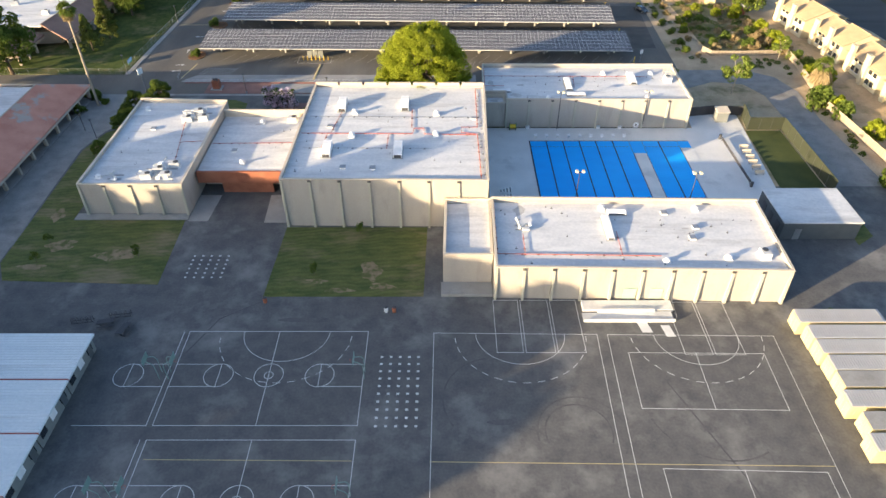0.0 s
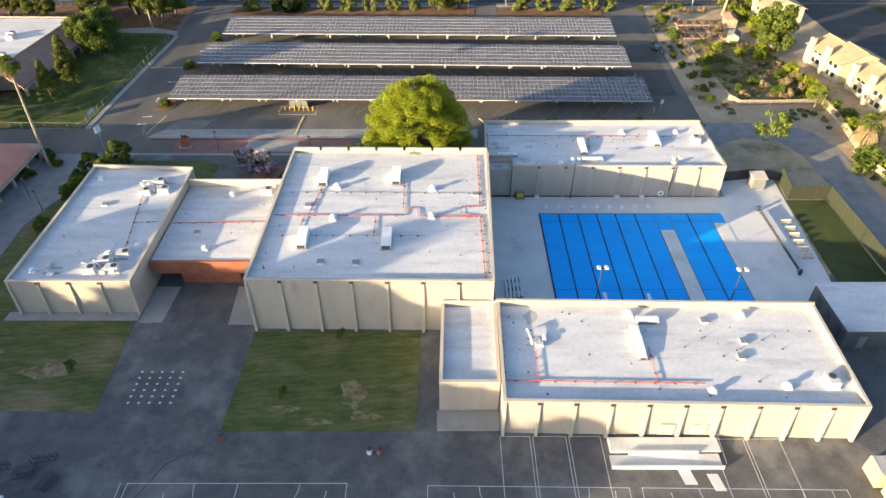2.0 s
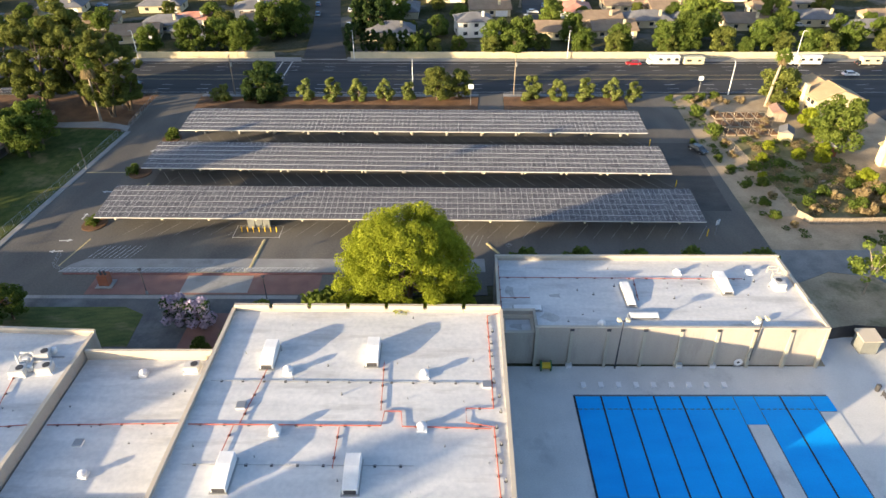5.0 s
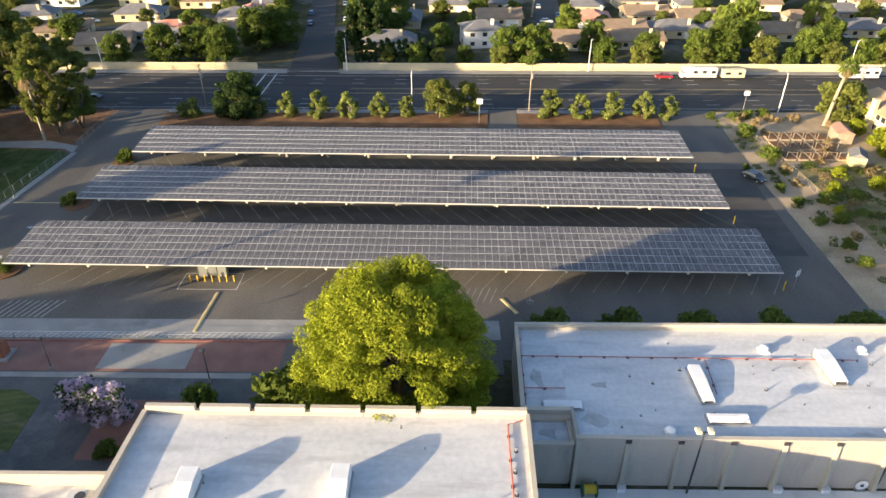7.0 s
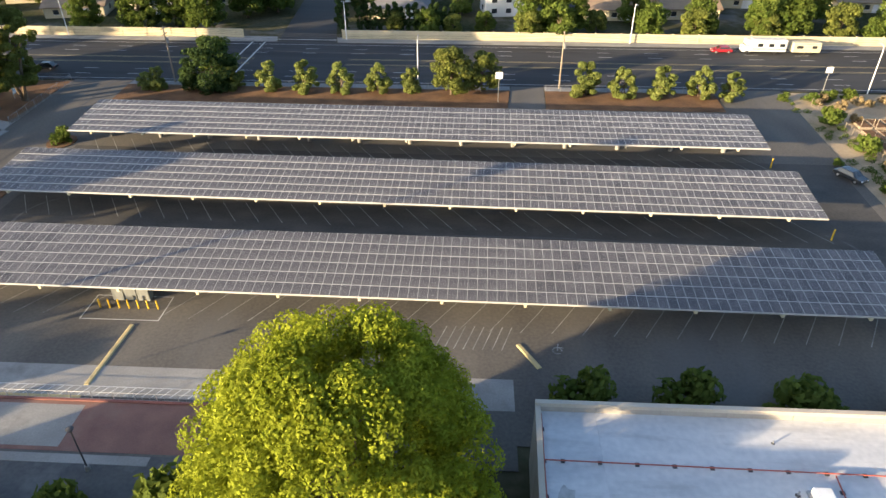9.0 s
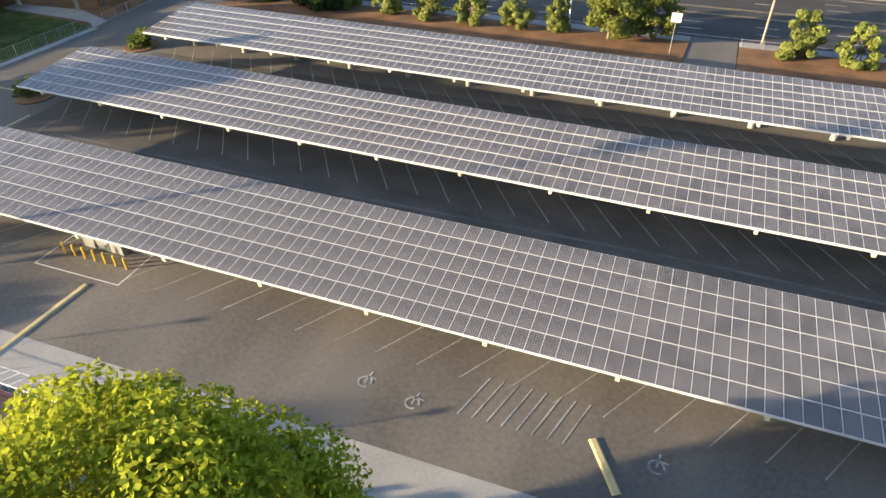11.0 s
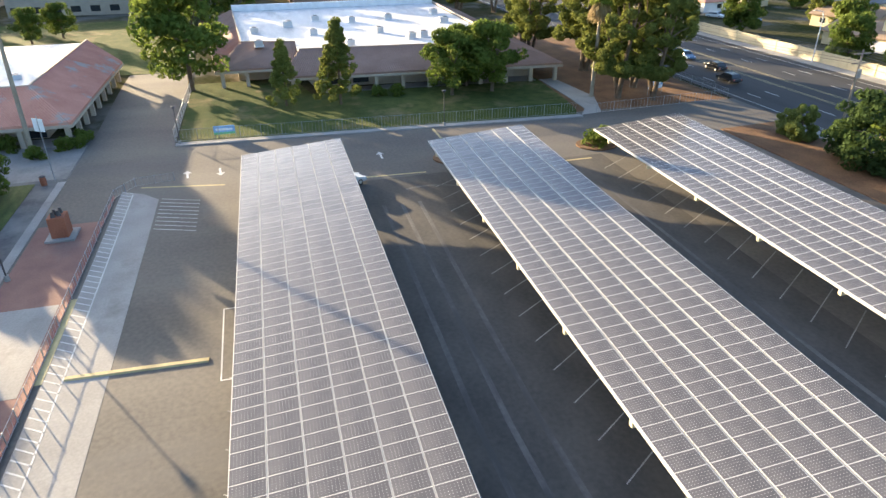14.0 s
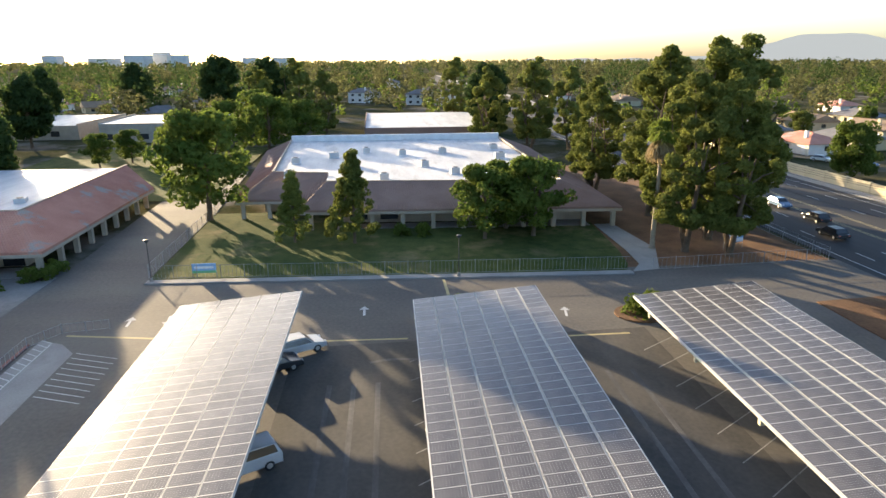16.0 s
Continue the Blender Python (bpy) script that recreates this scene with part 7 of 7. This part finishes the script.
for x, y, k, a in ((-84, 288, 0, -8), (-64, 300, 1, 5), (-14, 318, 0, 90), (19, 320, 1, 3), (40, 288, 1, -4), (88, 320, 1, 6), (104, 322, 0, 2), (128, 318, 1, 0), (-125, 300, 1, 15), (-148, 322, 0, 10), (-110, 325, 0, 4), (-70, 326, 3, 98), (-69, 347, 0, 98), (-73, 370, 1, 98), (-24, 342, 1, 98), (-29, 364, 0, 98), (-34, 386, 1, 98), (2, 342, 0, 0), (0, 366, 1, 0), (60, 290, 1, 2), (76, 303, 0, 0), (93, 307, 0, 4), (-45, 400, 0, 98), (-80, 396, 1, 98), (72, 326, 1, 0), (74, 350, 0, 0), (-98, 296, 0, 6), (-104, 284, 1, 12), (-70, 308, 2, 10), (110, 300, 1, 0), (139, 305, 0, 0), (4, 395, 1, 0), (30, 398, 0, 90), (60, 398, 1, 90), (-110, 380, 0, 0), (-140, 385, 1, 0), (100, 395, 3, 0), (135, 372, 0, 0), (165, 350, 1, 0),
                   (-14, 410, 3, 90), (52, 318, 3, 85), (54, 342, 0, 85), (57, 368, 1, 85), (94, 345, 0, 90), (90, 368, 3, 90), (20, 345, 0, 5), (22, 368, 1, 0), (-95, 348, 1, 5), (-120, 352, 0, 5), (-150, 350, 3, 0), (120, 345, 1, 0), (145, 330, 0, 10), (165, 305, 1, 0), (150, 290, 0, 0), (185, 320, 3, 0),
                   (-170, 300, 0, 10), (-190, 325, 1, 10), (-165, 285, 3, 8), (-195, 290, 0, 5), (-215, 320, 1, 5), (-230, 350, 0, 5), (-250, 300, 1, 0), (-180, 350, 0, 0)):
    copy_thing((h1, h2, h3, h4)[k], pose(x, y, 0, 0, 0, a))
for x, y, k, a in ((-352, 198, 2, 80), (-350, 212, 2, 80), (-372, 168, 2, 80), (-392, 232, 2, 85), (-420, 170, 0, 80), (-440, 215, 1, 80), (-300, 250, 0, 0), (-330, 300, 1, 0), (-380, 280, 3, 0), (-300, 330, 0, 0), (-420, 320, 1, 0), (-480, 250, 0, 0), (-460, 120, 1, 0), (-520, 190, 2, 0), (-560, 260, 0, 0), (-360, 360, 1, 0), (-280, 380, 3, 0)) + tuple((-290 - 27 * (i % 16) + 9 * math.sin(i * 3.7), 40 + 62 * (i // 16) + 16 * math.sin(i * 2.3) + (120 if i // 16 > 1 else 0), (0, 1, 3, 1, 0, 2)[i % 6], 80 + 40 * (i % 3)) for i in range(32)):
    copy_thing((h1, h2, h3, h4)[k], pose(x, y, 0, 0, 0, a))


# ---- further school blocks and far town ----
def flat_block(name, label, x0, x1, y0, y1, h, wall, roof):
    b = thing(name, label, "building", "far blocks", at=(x0, y0, 0))
    w, d = x1 - x0, y1 - y0
    part("wall", box(0, w, 0, d, 0, h), wall, b)
    part("roof", box(0.3, w - 0.3, 0.3, d - 0.3, h, h + 0.06), roof, b)
    part("parapet", box(0, w, 0, 0.3, h, h + 0.5), wall, b)
    part("parapet", box(0, w, d - 0.3, d, h, h + 0.5), wall, b)
    for i in range(max(2, int(w / 5))):
        part("window", box(i * 5 + 1, i * 5 + 3.5, -0.04, 0, 1, 2.6), DARKGLASS, b)
    for i in range(max(2, int(d / 5))):
        part("window", box(w, w + 0.04, i * 5 + 1, i * 5 + 3.5, 1, 2.6), DARKGLASS, b)


flat_block("classroom_block", "brown-walled classroom block with white roof", -240, -190, 172, 208, 4.8, TILE_BROWN, WHITE_ROOF)
flat_block("library_block", "tan school block with flat pale roof", -235, -205, 96, 132, 5.5, STONE_BEIGE, WHITE_ROOF)
flat_block("classroom_block", "low tan school block behind trees", -255, -215, 62, 86, 4.2, STONE_BEIGE, WHITE_ROOF)
for x, y, w, d, h in ((-1500, -330, 60, 40, 30), (-1560, -300, 30, 30, 36), (-1480, -240, 26, 30, 30), (-1600, -440, 60, 50, 24), (-1550, -520, 40, 30, 30), (-1620, -120, 40, 30, 24), (-1700, -60, 60, 30, 24)):
    flat_block("office_block", "distant office block on the skyline", x, x + w, y, y + d, h, DECK, CONCRETE)

# road wall
wall = thing("road_wall", "cream block wall along the main road", "wall", at=(0, 261.6, 0.06))
for x0, x1 in ((-190, -51), (-28, 240)):
    n = int((x1 - x0) / 6)
    for i in range(n):
        part("wall_bay", box(x0 + 6 * i, x0 + 6 * i + 5.9, -0.12, 0.12, 0, 2.0), CREAM, wall)
        part("pier", box(x0 + 6 * i - 0.15, x0 + 6 * i + 0.15, -0.2, 0.2, 0, 2.15), CREAM, wall)

# ---- community garden ----
for i in range(5):
    for j in range(3):
        b = thing("raised_bed", "weathered timber raised bed with posts", "raised bed", "raised beds", at=(69.5 + 2.6 * i + 0.4 * j, 203 + 5.2 * j, 0))
        part("frame", box(-1.0, 1.0, -2.0, 2.0, 0, 0.35), WOOD, b)
        part("soil", box(-0.9, 0.9, -1.9, 1.9, 0.35, 0.4), MULCH, b)
        for s in (-1, 1):
            part("post", tube([(s * 1.0, -2.0, 0), (s * 1.0, -2.0, 1.9)], 0.05, 6), WOOD, b)
        part("rail", tube([(-1.0, -2.0, 1.85), (1.0, -2.0, 1.85)], 0.04, 6), WOOD, b)


def garden_shed(x, y, w, d, h, wall, roof, label, turn=0):
    s = thing("garden_shed", label, "shed", "garden sheds", at=(x, y, 0))
    s.rotation_euler[2] = radians(turn)
    part("wall", box(-w / 2, w / 2, -d / 2, d / 2, 0, h), wall, s)
    bm = bmesh.new()
    W, D = w / 2 + 0.2, d / 2 + 0.2
    v = [bm.verts.new(p) for p in ((-W, -D, h - 0.05), (W, -D, h - 0.05), (W, D, h - 0.05), (-W, D, h - 0.05), (-W, 0, h + 0.8), (W, 0, h + 0.8))]
    for f in ((0, 1, 5, 4), (2, 3, 4, 5), (1, 2, 5), (3, 0, 4), (3, 2, 1, 0)):
        bm.faces.new([v[k] for k in f])
    part("roof", bm, roof, s)
    part("door", box(-0.5, 0.5, -d / 2 - 0.05, -d / 2, 0, 1.9), WHITEMETAL, s)


garden_shed(87.6, 191.5, 3.0, 3.0, 2.3, BRICKRED, SHINGLE_GREY, "red garden shed with white door", 70)
garden_shed(81.5, 199.5, 4.0, 3.0, 2.2, BOXTAN, SHINGLE_GREY, "yellow garden shed with dark roof", 65)
garden_shed(84.8, 212, 5.0, 3.2, 2.4, WOOD, TILE_BROWN, "open timber garden shelter", 80)
for k in range(6):
    w = thing("timber_stack", "loose grey timber boards on the ground", "timber", "timber boards", at=(80.5 + 0.9 * k, 178 - 0.8 * k, 0))
    w.rotation_euler[2] = radians(20 + 25 * k)
    part("board", bevelled(box(-1.6, 1.6, -0.25, 0.25, 0, 0.18), 0.02), WOOD, w)
garden_grass = sheet("garden_grass", [(69.5, 163), (87, 163.5), (90, 185), (86, 198), (69, 198)], 0.02, DRYGRASS, "rough dry garden grass", "grass", 0.1)

# weeds on the verge beside the drive
rng_w = np.random.default_rng(9)
wc = np.c_[rng_w.uniform(61.5, 67, 60), rng_w.uniform(155, 226, 60), rng_w.uniform(0.1, 0.3, 60)]
verge = new("verge_weeds", leaf_mesh("verge_weeds", wc, rng_w.uniform(0.3, 0.9, 60), 4000, 0.14, rng_w, 0.5, LEAF))
tagged(verge, "low green weeds on dry verge", "weeds", kind="stuff")


gw = np.c_[rng_w.uniform(69.5, 89, 170), rng_w.uniform(163.5, 199, 170), rng_w.uniform(0.1, 0.35, 170)]
weeds = new("garden_weeds", leaf_mesh("garden_weeds", gw[:90], rng_w.uniform(0.4, 1.3, 90), 9000, 0.17, rng_w, 0.5, LEAF))
tagged(weeds, "low green weeds in the rough garden", "weeds", kind="stuff")
straw = new("dry_weeds", leaf_mesh("dry_weeds", gw[90:], rng_w.uniform(0.4, 1.3, 80), 8000, 0.17, rng_w, 0.5, LEAF_DRY))
tagged(straw, "tall straw-coloured dry weeds in the garden", "weeds", kind="stuff")
ew = np.c_[rng_w.uniform(76, 87, 90), rng_w.uniform(102, 158, 90), rng_w.uniform(0.05, 0.2, 90)]
ew = ew[(ew[:, 0] > 84.3) | (ew[:, 1] > 153)]
bank = new("bank_weeds", leaf_mesh("bank_weeds", ew, rng_w.uniform(0.3, 0.9, len(ew)), 3500, 0.15, rng_w, 0.5, LEAF))
tagged(bank, "sparse weeds on the dry bank by the drive", "weeds", kind="stuff")


# ---- small roof fittings ----
def pipe_vent(x, y, z, label="small grey vent pipe on the roof"):
    v = thing("vent_pipe", label, "vent pipe", "vent pipes", at=(x, y, z))
    part("pipe", tube([(0, 0, 0), (0, 0, 0.55)], 0.09, 7), STEEL, v)
    part("boot", tube([(0, 0, 0), (0, 0, 0.1)], [0.26, 0.12], 8), DARKSTEEL, v)
    return v


def hatch(x, y, z, s=0.9):
    v = thing("roof_hatch", "low square skylight curb on the roof", "roof hatch", "roof hatches", at=(x, y, z))
    part("curb", box(-s / 2, s / 2, -s / 2, s / 2, 0, 0.25), WHITEMETAL, v)
    part("cover", bevelled(box(-s / 2 - 0.06, s / 2 + 0.06, -s / 2 - 0.06, s / 2 + 0.06, 0.25, 0.34), 0.02), STEEL, v)
    return v


cage = thing("roof_ladder_frame", "small open pale steel guard frame on the roof", "guard frame", at=(50.2, 135.9, 6.1))
for u in (-0.8, 0.8):
    for v in (-0.8, 0.8):
        part("post", tube([(u, v, 0), (u, v, 1.1)], 0.04, 6), PALEPAINT, cage)
for z in (0.55, 1.08):
    part("rail", tube([(-0.8, -0.8, z), (0.8, -0.8, z), (0.8, 0.8, z), (-0.8, 0.8, z), (-0.8, -0.8, z)], 0.035, 6), PALEPAINT, cage)

rng_v = np.random.default_rng(14)
vp, ht = pipe_vent(-25, 92, RG), hatch(-12, 93, RG)
for q, z, n in ((GYM, RG, 34), (WB, 5.85, 18), (LINK, 4.8, 8), (NB, 5.6, 34), (FB, 6.1, 26)):
    for i in range(n):
        p = q.at(rng_v.uniform(1.5, q.w - 1.5), rng_v.uniform(1.5, q.d - 1.5))
        copy_thing(vp, pose(p.x, p.y, z) @ Matrix.Scale(rng_v.uniform(0.35, 0.8), 4))
    for i in range(max(1, n // 9)):
        p = q.at(rng_v.uniform(2, q.w - 2), rng_v.uniform(2, q.d - 2))
        copy_thing(ht, pose(p.x, p.y, z))
for i in range(14):
    copy_thing(vp, pose(6.9 + 0.4 * rng_v.uniform(-1, 1), 91 + 2.2 * i, RG))
STAIN = surface("roof_stain", (0.34, 0.34, 0.34), (0.50, 0.50, 0.50), 0.8, 0.8, 3, 0.05)
for x, y, w, d, z in ((11, 125.2, 2.2, 1.8, 5.304), (10.6, 132, 1.6, 4, 6.104), (15.5, 126.4, 3.2, 2.6, 6.104), (17, 131, 2.0, 1.4, 6.104), (40.5, 124.6, 2.8, 0.8, 6.104), (12.5, 85.6, 2.4, 3.6, 5.604), (38.5, 81, 1.6, 0.7, 5.604), (-50, 96, 4.0, 3.0, 5.854), (-37, 116, 3, 0.8, 4.804)):
    bm = bmesh.new()
    pts = [(x + w / 2 * math.cos(a) * (0.75 + 0.25 * math.sin(3.1 * a + x)), y + d / 2 * math.sin(a) * (0.75 + 0.25 * math.cos(2.3 * a + y))) for a in [2 * math.pi * k / 22 for k in range(22)]]
    bm.faces.new([bm.verts.new((u, v, z)) for u, v in pts])
    structure("roof_stain", bm, STAIN, "grey ponding stain on the white roof", "stain")
